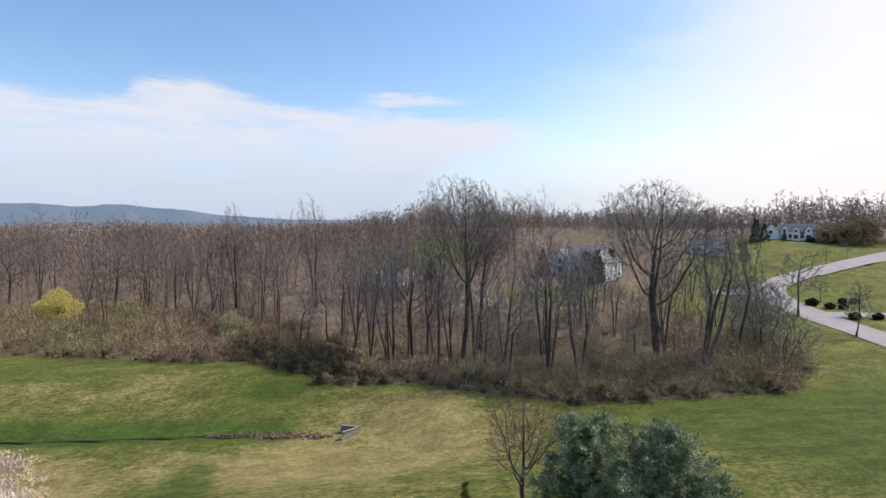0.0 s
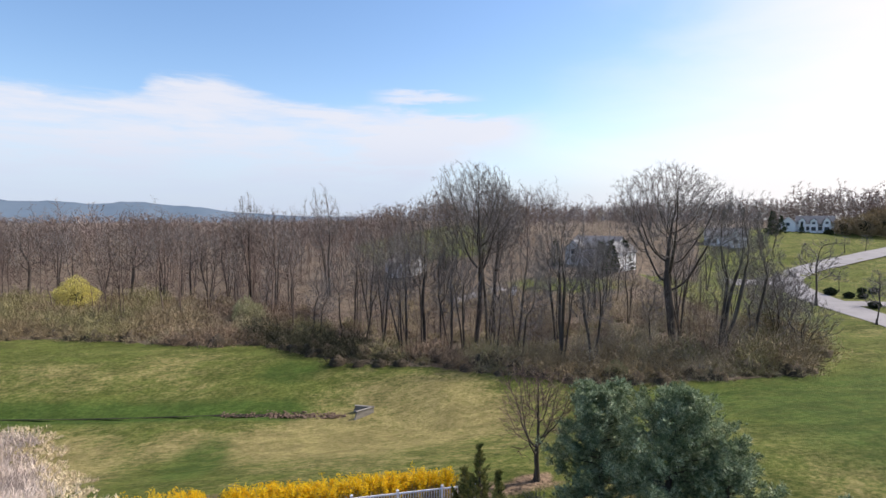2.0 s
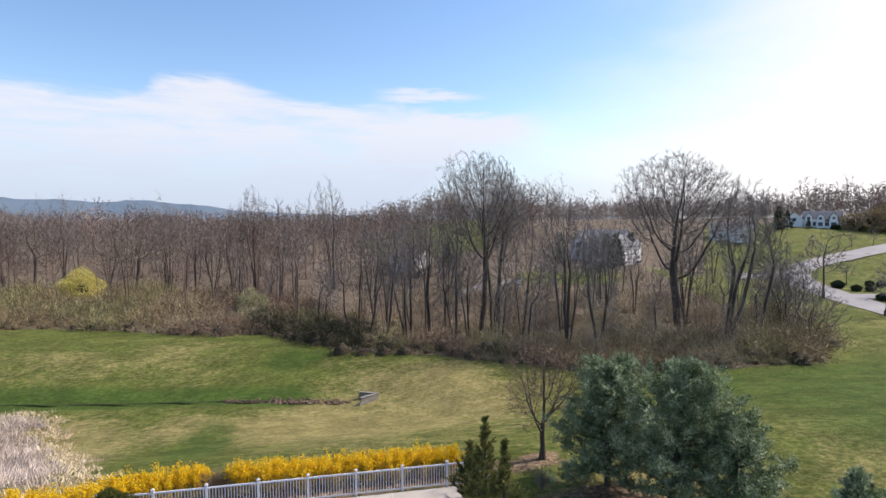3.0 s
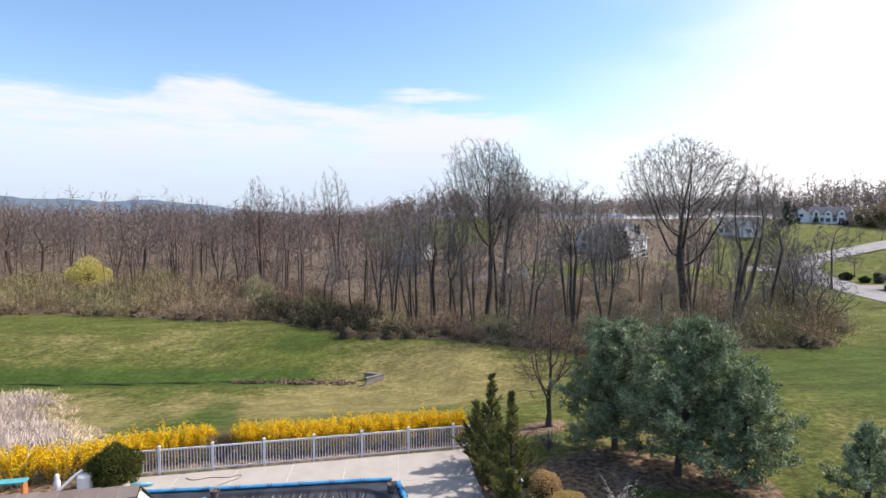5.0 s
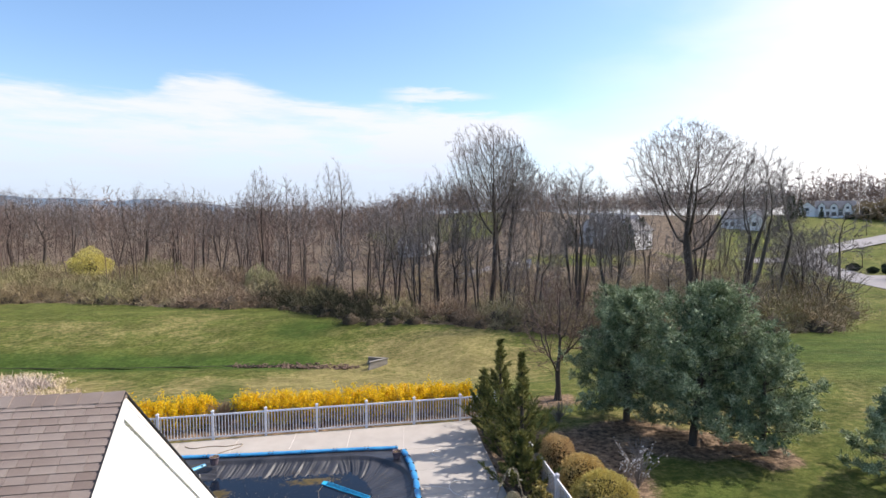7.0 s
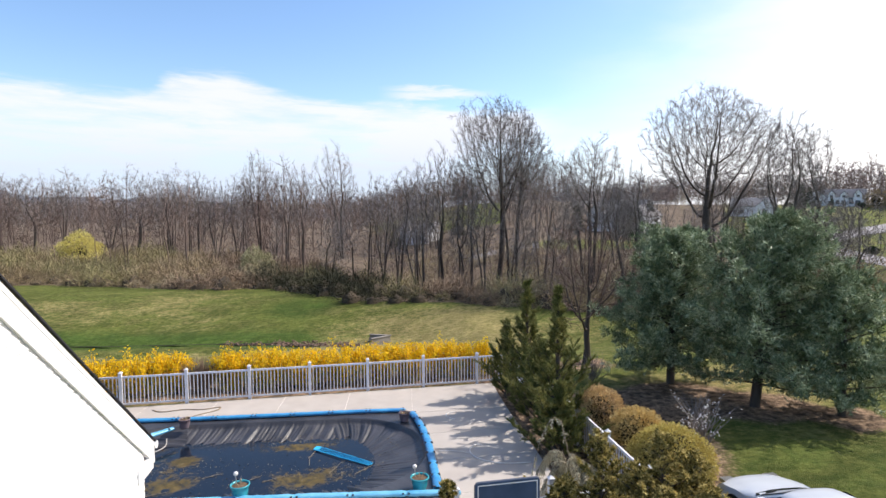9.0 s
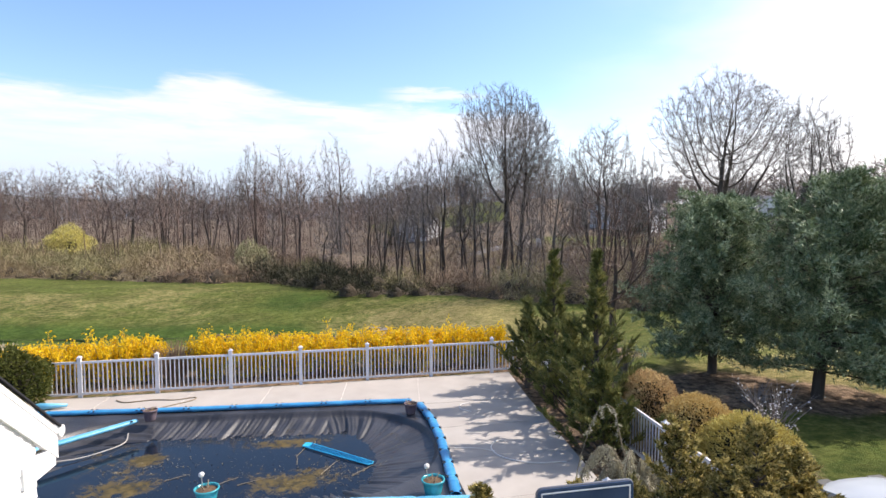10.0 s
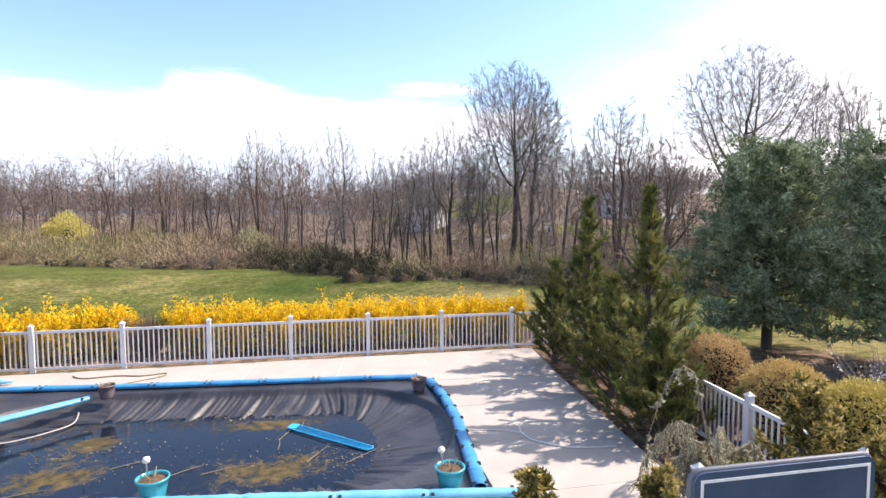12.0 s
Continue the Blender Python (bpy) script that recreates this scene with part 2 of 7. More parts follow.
M["ball"] = material("clipped_shrub_leaves", [(0.44, 0.30, 0.11), (0.62, 0.46, 0.19), (0.68, 0.54, 0.24)], 1.8, 0.85, per_island=0.4, translucent=0.2)
M["ball_red"] = material("russet_shrub_leaves", [(0.38, 0.25, 0.125), (0.60, 0.43, 0.21), (0.68, 0.52, 0.27)], 1.8, 0.85, per_island=0.4, translucent=0.2)
M["ball_green"] = material("yellow_green_shrub_leaves", [(0.36, 0.28, 0.075), (0.58, 0.48, 0.15), (0.64, 0.54, 0.18)], 1.8, 0.85, per_island=0.4, translucent=0.2)
M["cedar"] = material("weeping_cedar_needles", [(0.38, 0.36, 0.25), (0.60, 0.56, 0.42)], 2.0, 0.85, per_island=0.3, translucent=0.2)
M["forsythia"] = material("forsythia_blossom", [(0.78, 0.50, 0.010), (0.94, 0.70, 0.025)], 1.5, 0.8, per_island=0.35, translucent=0.35)
M["reed"] = material("dry_reeds", [(0.38, 0.31, 0.275), (0.62, 0.52, 0.46), (0.80, 0.68, 0.60)], 0.16, 0.95, per_island=0.35, translucent=0.15)
M["straw_rim"] = material("flattened_straw", [(0.56, 0.45, 0.30), (0.80, 0.66, 0.46)], 0.5, 0.95, per_island=0.3)
# Near-black colour for the shade inside shrubs; the creek's water uses it too.
M["core"] = material("shrub_shade_and_creek", [(0.012, 0.012, 0.006), (0.030, 0.026, 0.014)], 4.0, 1.0)
M["concrete"] = material("patio_concrete", [(0.385, 0.345, 0.31), (0.455, 0.415, 0.375)], 0.9, 0.85, 0.25, 60.0, fine=0.12)
M["joint"] = material("pale_joint", [(0.66, 0.62, 0.57), (0.74, 0.70, 0.65)], 2.0, 0.8)
M["vinyl"] = material("white_vinyl", [(0.66, 0.66, 0.70), (0.74, 0.74, 0.77)], 2.0, 0.45, fine=0.04)
M["siding"] = material("white_siding", [(0.80, 0.79, 0.80), (0.86, 0.85, 0.85)], 1.0, 0.6, fine=0.05)
M["trim"] = material("white_trim", [(0.78, 0.77, 0.78), (0.84, 0.83, 0.83)], 1.0, 0.5, fine=0.04)
M["shingle"] = material("brown_grey_shingles", [(0.22, 0.165, 0.14), (0.28, 0.22, 0.19), (0.33, 0.27, 0.235)], 0.8, 0.92, 0.5, 90.0, fine=0.4, per_object=0.22, per_island=0.22)
M["drip"] = material("dark_drip_edge", [(0.018, 0.018, 0.024), (0.03, 0.03, 0.035)], 3.0, 0.6)
M["tarp"] = material("black_pool_cover", [(0.020, 0.021, 0.026), (0.058, 0.057, 0.064)], 1.2, 0.42, 0.45, 16.0, fine=0.3, spec=0.6)
M["bag"] = material("blue_water_bag", [(0.018, 0.19, 0.44), (0.06, 0.33, 0.60)], 2.5, 0.28, 0.3, 12.0, fine=0.25, spec=0.6)
M["bag_pale"] = material("faded_blue_water_bag", [(0.085, 0.36, 0.58), (0.17, 0.48, 0.68)], 2.5, 0.35, 0.3, 12.0, fine=0.2, spec=0.6)
M["teal"] = material("teal_glazed_pot", [(0.02, 0.27, 0.34), (0.04, 0.37, 0.43)], 3.0, 0.25, fine=0.1, spec=0.6)
M["purple"] = material("purple_grey_pot", [(0.13, 0.10, 0.125), (0.19, 0.15, 0.17)], 3.0, 0.55, fine=0.2)
M["soil"] = material("potting_soil", [(0.05, 0.03, 0.02), (0.20, 0.13, 0.08)], 18.0, 1.0, 0.6, 50.0)
M["litter"] = material("fallen_leaves", [(0.07, 0.050, 0.028), (0.20, 0.155, 0.085), (0.38, 0.33, 0.24)], 2.0, 0.9, per_island=0.6)
M["wood"] = material("weathered_timber", [(0.19, 0.17, 0.15), (0.34, 0.31, 0.275)], 2.0, 0.9, 0.4, 30.0, stretch=(0.3, 1, 1))
M["rock"] = material("tan_boulder", [(0.32, 0.28, 0.22), (0.46, 0.40, 0.32)], 2.0, 0.9, 0.5, 12.0)
M["asphalt"] = material("pale_road_surface", [(0.24, 0.225, 0.23), (0.30, 0.285, 0.29)], 0.3, 0.9, 0.2, 60.0, fine=0.2)
M["stone"] = material("creek_stones", [(0.085, 0.055, 0.040), (0.25, 0.17, 0.125)], 3.0, 0.9, 0.3, 20.0, per_island=0.5)
M["hose"] = material("tan_garden_hose", [(0.20, 0.16, 0.11), (0.28, 0.23, 0.16)], 3.0, 0.6)
M["white_hose"] = material("white_pool_hose", [(0.74, 0.72, 0.70), (0.82, 0.80, 0.77)], 3.0, 0.5)
M["pale_hose"] = material("dull_pale_hose", [(0.40, 0.37, 0.34), (0.50, 0.47, 0.43)], 3.0, 0.6)
M["blue_net"] = material("blue_leaf_net", [(0.01, 0.34, 0.62), (0.04, 0.46, 0.74)], 4.0, 0.5)
M["car_paint"] = material("silver_white_paint", [(0.50, 0.54, 0.60), (0.55, 0.59, 0.64)], 1.0, 0.22, fine=0.02, spec=0.6)
M["dark_glass"] = material("tinted_glass", [(0.012, 0.014, 0.018), (0.016, 0.018, 0.022)], 1.0, 0.05, fine=0.0, spec=0.8)
M["rubber"] = material("black_rubber", [(0.015, 0.015, 0.016), (0.025, 0.025, 0.026)], 5.0, 0.8)
M["alloy"] = material("alloy_metal", [(0.45, 0.45, 0.47), (0.55, 0.55, 0.57)], 3.0, 0.3, metal=0.9)
# Dark blue board, lightened in colour for the sky it reflects.
M["board"] = material("sky_tinged_backboard", [(0.036, 0.062, 0.125), (0.060, 0.095, 0.18)], 2.0, 0.10, fine=0.15, spec=0.6)
M["grey_plastic"] = material("grey_plastic", [(0.10, 0.11, 0.14), (0.14, 0.15, 0.18)], 3.0, 0.5)
M["white_line"] = material("white_paint", [(0.74, 0.75, 0.78), (0.80, 0.80, 0.82)], 3.0, 0.5, fine=0.04)
M["roof_far"] = material("grey_far_roof", [(0.16, 0.155, 0.165), (0.24, 0.235, 0.24)], 0.6, 0.9, fine=0.3)
M["roof_dark"] = material("dark_dormer_roof", [(0.030, 0.034, 0.045), (0.055, 0.060, 0.075)], 0.6, 0.9, fine=0.3)
M["window"] = material("window_glass", [(0.03, 0.045, 0.06), (0.06, 0.08, 0.10)], 0.7, 0.08, fine=0.0, spec=0.7)
M["evergreen"] = material("dark_evergreen", [(0.022, 0.036, 0.018), (0.060, 0.082, 0.036)], 0.7, 0.8, per_island=0.3, translucent=0.1)
# Blue haze of distance is put into the hills' own colour.
M["hill"] = material("haze_blue_hill", [(0.095, 0.140, 0.195), (0.135, 0.180, 0.235)], 0.003, 1.0, fine=0.05)
M["white_statue"] = material("white_plaster", [(0.72, 0.70, 0.68), (0.80, 0.78, 0.76)], 3.0, 0.7)
M["turquoise"] = material("turquoise_paint", [(0.06, 0.34, 0.40), (0.10, 0.42, 0.46)], 3.0, 0.6)
M["orange"] = material("orange_brown_paint", [(0.50, 0.16, 0.05), (0.60, 0.22, 0.08)], 3.0, 0.6)


def water_material():
    m = bpy.data.materials.new("murky_pool_water")
    m.use_nodes = True
    k = Nodes(m.node_tree)
    co = k.t.nodes.new("ShaderNodeTexCoord").outputs["Object"]
    n = k.noise(k.mapping(co, scale=(0.75, 1.1, 1), loc=(2.3, 0.6, 0)), 0.42, 9.0, 0.66, 0.7)
    n2 = k.noise(co, 4.5, 6.0, 0.7, 0.6)
    drift = 0.0         # where leaves and algae have gathered
    for x, y, rx, ry, amount in ((-2.9, -4.7, 1.7, 0.42, 0.30), (-6.2, -5.1, 0.8, 0.4, 0.32), (-2.0, -7.1, 1.5, 0.7, 0.26), (-6.4, -6.7, 1.2, 0.45, 0.22)):
        gap = k.t.nodes.new("ShaderNodeVectorMath")
        gap.operation = "LENGTH"
        k.link(k.mapping(co, scale=(1 / rx, 1 / ry, 0), loc=(-x / rx, -y / ry, 0)), gap.inputs[0])
        drift = k.math("ADD", drift, k.math("MULTIPLY", k.smooth(gap.outputs["Value"], 1.5, 0.1), amount))
    scum = k.smooth(k.math("ADD", k.math("ADD", n, drift), k.math("MULTIPLY", k.math("SUBTRACT", n2, 0.5), 0.8)), 0.55, 0.82)
    col = k.mix(scum, (0.008, 0.013, 0.024, 1), k.mix(k.smooth(n2, 0.3, 0.7), (0.034, 0.028, 0.010, 1), (0.135, 0.098, 0.038, 1)))
    b = k.add("ShaderNodeBsdfPrincipled")
    b.inputs["Specular IOR Level"].default_value = 0.19
    k.link(col, b.inputs["Base Color"])
    k.link(k.math("ADD", 0.07, k.math("MULTIPLY", scum, 0.55)), b.inputs["Roughness"])
    bp = k.add("ShaderNodeBump", Strength=0.10, Distance=0.02)
    k.link(k.noise(co, 7.0, 3.0), bp.inputs["Height"])
    k.link(bp.outputs[0], b.inputs["Normal"])
    out = k.t.nodes.new("ShaderNodeOutputMaterial")
    k.link(b.outputs[0], out.inputs[0])
    return m


M["water"] = water_material()

# ---------------------------------------------------------------- mesh helpers


class Build:
    """Collects vertices and faces; all shapes go through here."""

    def __init__(self):
        self.v, self.f = [], []

    def box(self, lo, hi, m=None):
        n = len(self.v)
        for z in (lo[2], hi[2]):
            for x, y in ((lo[0], lo[1]), (hi[0], lo[1]), (hi[0], hi[1]), (lo[0], hi[1])):
                p = Vector((x, y, z))
                self.v.append(tuple(m @ p) if m is not None else (x, y, z))
        for q in ((3, 2, 1, 0), (4, 5, 6, 7), (0, 1, 5, 4), (1, 2, 6, 5), (2, 3, 7, 6), (3, 0, 4, 7)):
            self.f.append(tuple(n + i for i in q))
        return self

    def tube(self, pts, radii, sides=6, caps=False):
        n0 = len(self.v)
        a = None
        for i, p in enumerate(pts):
            q, o = pts[min(i + 1, len(pts) - 1)], pts[max(i - 1, 0)]
            d = (q[0] - o[0], q[1] - o[1], q[2] - o[2])
            ln = math.sqrt(d[0] * d[0] + d[1] * d[1] + d[2] * d[2]) or 1.0
            d = (d[0] / ln, d[1] / ln, d[2] / ln)
            if a is None:
                a = (0.0, 1.0, 0.0) if abs(d[1]) < 0.8 else (1.0, 0.0, 0.0)
            u = (a[1] * d[2] - a[2] * d[1], a[2] * d[0] - a[0] * d[2], a[0] * d[1] - a[1] * d[0])
            ln = math.sqrt(u[0] * u[0] + u[1] * u[1] + u[2] * u[2]) or 1.0
            u = (u[0] / ln, u[1] / ln, u[2] / ln)
            w = (d[1] * u[2] - d[2] * u[1], d[2] * u[0] - d[0] * u[2], d[0] * u[1] - d[1] * u[0])
            a = (u[1] * d[2] - u[2] * d[1], u[2] * d[0] - u[0] * d[2], u[0] * d[1] - u[1] * d[0])
            a = (-a[0], -a[1], -a[2]) if a[0] * w[0] + a[1] * w[1] + a[2] * w[2] < 0 else a
            r = radii[i] if isinstance(radii, (list, tuple)) else radii
            for s in range(sides):
                c, sn = COS[sides][s] * r, SIN[sides][s] * r
                self.v.append((p[0] + u[0] * c + w[0] * sn, p[1] + u[1] * c + w[1] * sn, p[2] + u[2] * c + w[2] * sn))
        for i in range(len(pts) - 1):
            b = n0 + i * sides
            for s in range(sides):
                t = (s + 1) % sides
                self.f.append((b + s, b + t, b + sides + t, b + sides + s))
        if caps:
            self.f.append(tuple(n0 + s for s in reversed(range(sides))))
            b = n0 + (len(pts) - 1) * sides
            self.f.append(tuple(b + s for s in range(sides)))
        return self

    def lathe(self, profile, sides=20, centre=(0, 0, 0)):
        n0 = len(self.v)
        for r, z in profile:
            for s in range(sides):
                a = 2 * math.pi * s / sides
                self.v.append((centre[0] + r * math.cos(a), centre[1] + r * math.sin(a), centre[2] + z))
        for i in range(len(profile) - 1):
            b = n0 + i * sides
            for s in range(sides):
                t = (s + 1) % sides
                self.f.append((b + s, b + t, b + sides + t, b + sides + s))
        return self

    def poly(self, pts):
        n = len(self.v)
        self.v.extend(tuple(p) for p in pts)
        self.f.append(tuple(range(n, n + len(pts))))
        return self

    def prism(self, outline, z0, z1):
        n, k = len(self.v), len(outline)
        self.v.extend((x, y, z0) for x, y in outline)
        self.v.extend((x, y, z1) for x, y in outline)
        self.f.append(tuple(n + i for i in reversed(range(k))))
        self.f.append(tuple(n + k + i for i in range(k)))
        for i in range(k):
            j = (i + 1) % k
            self.f.append((n + i, n + j, n + k + j, n + k + i))
        return self

    def mesh(self, name, mat, smooth=False):
        me = bpy.data.meshes.new(name)
        me.from_pydata(self.v, [], self.f)
        me.materials.append(mat)
        if smooth:
            me.polygons.foreach_set("use_smooth", [True] * len(me.polygons))
        return me


COS = {n: [math.cos(2 * math.pi * s / n) for s in range(n)] for n in range(3, 33)}
SIN = {n: [math.sin(2 * math.pi * s / n) for s in range(n)] for n in range(3, 33)}


def array_mesh(name, verts, faces, mat):
    """A mesh from arrays: verts (n, 3), faces (m, 3) or (m, 4)."""
    me = bpy.data.meshes.new(name)
    verts, faces = np.asarray(verts, np.float32), np.asarray(faces, np.int32)
    k = faces.shape[1]
    me.vertices.add(len(verts))
    me.vertices.foreach_set("co", verts.ravel())
    me.loops.add(faces.size)
    me.loops.foreach_set("vertex_index", faces.ravel())
    me.polygons.add(len(faces))
    me.polygons.foreach_set("loop_start", np.arange(0, faces.size, k, dtype=np.int32))
    me.update(calc_edges=True)
    me.materials.append(mat)
    return me


def thing(name, label, category, m=None, group="", kind=""):
    ob = new(name)
    ob.empty_display_size = 0.2
    if m is not None:
        ob.matrix_basis = m
    return tagged(ob, label, category, group, kind)


def part(name, data, mat=None, parent=None, label="", smooth=False, m=None):
    if isinstance(data, Build):
        data = data.mesh(name, mat, smooth)
    ob = new(name, data)
    if parent is not None:
        ob.parent = parent
    if m is not None:
        ob.matrix_basis = m
    if label:
        ob["label"] = label
    return ob


def solo(name, data, mat, label, category, kind="", group="", smooth=False, m=None):
    ob = part(name, data, mat, None, "", smooth, m)
    return tagged(ob, label, category, group, kind)


def sm(t):
    t = np.clip(t, 0.0, 1.0)
    return t * t * (3 - 2 * t)


def gz(x, y):
    """Height of the ground."""
    x, y = np.asarray(x, float), np.asarray(y, float)
    side = sm((x - 6) / 42)
    depth = 4.75 - 2.45 * side
    z = -0.05 - depth * sm((y - 1.5) / 24.0)
    z = z + 2.45 * sm((y - np.interp(x, [-20, 2, 12], [35, 29, 20])) / 19.0) * (1 - 0.85 * side)
    z = z + 3.4 * sm((y - 42) / 60.0) * sm((x - 15) / 25) * (1 - 0.75 * sm((x - 70) / 30))
    z = z + (3.5 * sm((np.hypot(x - 60, y - 20) - 45) / 110.0) + 9.0 * sm((y - 100) / 80.0)) * sm((x - 25) / 60)
    z = z + 3.0 * sm((y - 60) / 140.0) * (1 - sm((x - 25) / 60))
    dip = (y - np.interp(x, [-10, 3.5, 19, 30, 45], [48, 42, 34, 29, 24])) / 10.0
    z = z - 2.9 * sm(dip - 0.35) * (1 - sm((dip - 2.6) / 3.0)) * sm((x + 4) / 16) * (1 - sm((x - 26) / 14))
    z = z + 0.10 * np.sin(x * 0.21 + 1.0) * np.sin(y * 0.17) * sm((y - 4) / 10)
    return z


def wood_edge(x):
    """The front of the woods, as y over x."""
    return np.interp(x, [-90, -50, -33, -20, -9, -3, 3.5, 12.4, 19.3, 30, 45, 54.5, 60], [72, 69, 65, 58, 56, 48, 42.2, 38, 33.8, 28.5, 24.2, 24.4, 31])

# ---------------------------------------------------------------- ground, patio, road, hills


def spread_axis(lo, hi, step, far_lo, far_hi):
    core = list(np.arange(lo, hi + 0.01, step))
    d, p, up = step, hi, []
    while p < far_hi:
        d *= 1.28
        p += d
        up.append(p)
    d, p, down = step, lo, []
    while p > far_lo:
        d *= 1.28
        p -= d
        down.append(p)
    return np.array(down[::-1] + core + up)


def blob(x, y, cx, cy, rx, ry):
    """1 inside an ellipse, falling off softly round it."""
    return np.clip(1.6 - 1.1 * np.sqrt(((x - cx) / rx) ** 2 + ((y - cy) / ry) ** 2), 0, 1)


def make_ground():
    xs = spread_axis(-84, 132, 1.2, -4700, 4700)
    ys = spread_axis(-44, 122, 1.2, -4700, 4700)
    X, Y = np.meshgrid(xs, ys)
    Z = gz(X, Y)
    pit = sm((Y + 13.2) / 1.2) * sm((-1.4 - Y) / 1.2) * sm((X + 13.0) / 1.2) * sm((3.6 - X) / 1.2)
    Z = Z - 1.9 * pit
    ditch = np.exp(-((Y - np.interp(X, [-40, -12, 2], [38.3, 33.6, 30.4])) / 0.8) ** 2) * sm((2.0 - X) / 2)
    Z = Z - 0.35 * ditch * (X < 2)
    rng = np.random.default_rng(3)
    far = np.hypot(X, Y) > 150
    Z = Z + np.where(far, rng.normal(0, 0.2, X.shape), 0)
    V = np.stack([X, Y, Z], -1).reshape(-1, 3)
    nx, ny = len(xs), len(ys)
    idx = np.arange(nx * ny).reshape(ny, nx)
    F = np.stack([idx[:-1, :-1], idx[:-1, 1:], idx[1:, 1:], idx[1:, :-1]], -1).reshape(-1, 4)
    me = array_mesh("ground", V, F, M["ground"])
    me.polygons.foreach_set("use_smooth", [True] * len(me.polygons))
    edge = wood_edge(X)
    deep = np.where(X < 20, 400.0, np.interp(X, [20, 30, 40, 48, 62], [110, 95, 60, 50, 34]))
    litter = sm((Y - edge + 1.0) / 2.5) * sm((edge + deep - Y) / 4) * sm((63.5 - X + 0.25 * (Y - 30)) / 3)
    litter = litter * (1 - 0.9 * blob(X, Y, 50, 80, 9, 6))
    litter = np.maximum(litter, sm((np.hypot(X, Y) - 260) / 60))
    litter = np.maximum(litter, 0.85 * sm((X - 18) / 6) * sm((64 - X + 0.25 * (Y - 30)) / 4) * sm((Y - 45) / 8) * (1 - 0.85 * blob(X, Y, 54, 88, 13, 8)) * (np.hypot(X + 2, Y + 29) < 175))
    turn, away = np.degrees(np.arctan2(X + 2, Y + 29)), np.hypot(X + 2, Y + 29)
    litter = np.maximum(litter, sm((turn - 16) / 3) * sm((38.5 - turn) / 2) * sm((away - 150) / 8))
    stream = np.interp(X, [-40, -12, 2], [38.3, 33.6, 30.4])
    wet_and_shade = 1.0 * np.exp(-((Y - stream - 0.6) / np.where(Y > stream, 4.2, 3.2)) ** 2) * sm((1 - X) / 6)
    wet_and_shade = np.maximum(wet_and_shade, 0.68 * blob(X, Y, -11.2, 19, 3.0, 10))
    # Tree shade at the wood's edge, put in as darker grass.
    wet_and_shade = np.maximum(wet_and_shade, 0.7 * blob(X, Y, -4.5, 43, 5, 4))
    wet_and_shade = np.maximum(wet_and_shade, 0.22 * blob(X, Y, -34, 58, 30, 6))
    wet_and_shade = np.maximum(wet_and_shade, 0.5 * blob(X, Y, 13.5, -10.5, 4.5, 3.2))
    wet_and_shade = np.maximum(wet_and_shade, 0.66 * sm((X - 22) / 16) * sm((95 - X) / 20) * sm((34 - Y) / 14))
    straw = 1.4 * blob(X, Y, -27, 19, 9, 11) + blob(X, Y, 7, 27, 13, 9) + 0.9 * blob(X, Y, -14, 26.5, 3.0, 2.6) + 0.8 * blob(X, Y, -3, 22, 10, 6) + 0.4 * blob(X, Y, -26, 48, 14, 4.5) + 0.35 * blob(X, Y, 4, 11, 12, 6)
    straw = straw + 0.12 * sm((np.hypot(X, Y) - 85) / 30) * sm((X - 40) / 30)
    straw = straw + 0.7 * blob(X, Y, 15.5, -2.5, 5, 2.6) + 0.2 * blob(X, Y, 30, 2, 9, 9)
    mulch = np.maximum.reduce([blob(X, Y, 9.0, -6.2, 2.2, 4.0), blob(X, Y, 12.6, -3.6, 2.6, 2.0), blob(X, Y, 14.9, -5.3, 2.4, 1.7), blob(X, Y, 17.3, -7.2, 1.5, 1.2), blob(X, Y, 11.4, 2.3, 1.1, 0.9),
                               blob(X, Y, 5.7, -6, 1.7, 7.5), blob(X, Y, 7.6, -10.6, 2.0, 3.6), blob(X, Y, 3, -12.8, 4.6, 1.6), blob(X, Y, -2, 1.6, 14, 1.5), blob(X, Y, -14.5, -1.3, 3.6, 1.9)])
    for name, a in (("litter", litter), ("wet_and_shade", wet_and_shade), ("straw", np.clip(straw, 0, 1)), ("mulch", mulch)):
        at = me.attributes.new(name, "FLOAT", "POINT")
        at.data.foreach_set("value", a.ravel().astype(np.float32))
    solo("ground", me, None, "mown spring lawn with straw patches and woodland leaf litter", "lawn", "structure")


make_ground()


def make_hills():
    b = Build()
    rng = random.Random(5)
    n = 140
    a0, a1 = -62, 30
    for dist, h in ((3900, 0), (4300, 1), (4700, 0)):
        for i in range(n + 1):
            a = radians(a0 + (a1 - a0) * i / n)
            t = a0 + (a1 - a0) * i / n
            z = -30.0
            if h:
                env = float(sm((2.0 - t) / 22.0))
                z = 40 + 118 * env * (0.86 + 0.10 * math.sin(t * 0.42 + 0.6) + 0.06 * math.sin(t * 1.1) + 0.02 * math.sin(t * 3.7)) + rng.uniform(-1.5, 1.5)
            b.v.append((dist * math.sin(a), dist * math.cos(a), z))
    for r in range(2):
        for i in range(n):
            k = r * (n + 1) + i
            b.f.append((k, k + 1, k + n + 2, k + n + 1))
    solo("backdrop_hills", b, M["hill"], "long low wooded hills on the horizon, coloured blue for distance haze", "hills", "structure", smooth=True)


make_hills()

# corners of the cover and the two centres of the round-ended pool
BR, FR, FL, BL = Vector((1.46, -3.2)), Vector((1.42, -9.75)), Vector((-11.2, -7.9)), Vector((-11.6, -1.85))
POOL_A, POOL_B, POOL_R = Vector((-1.5, -6.2)), Vector((-6.6, -5.65)), 2.95
WATER = -0.36


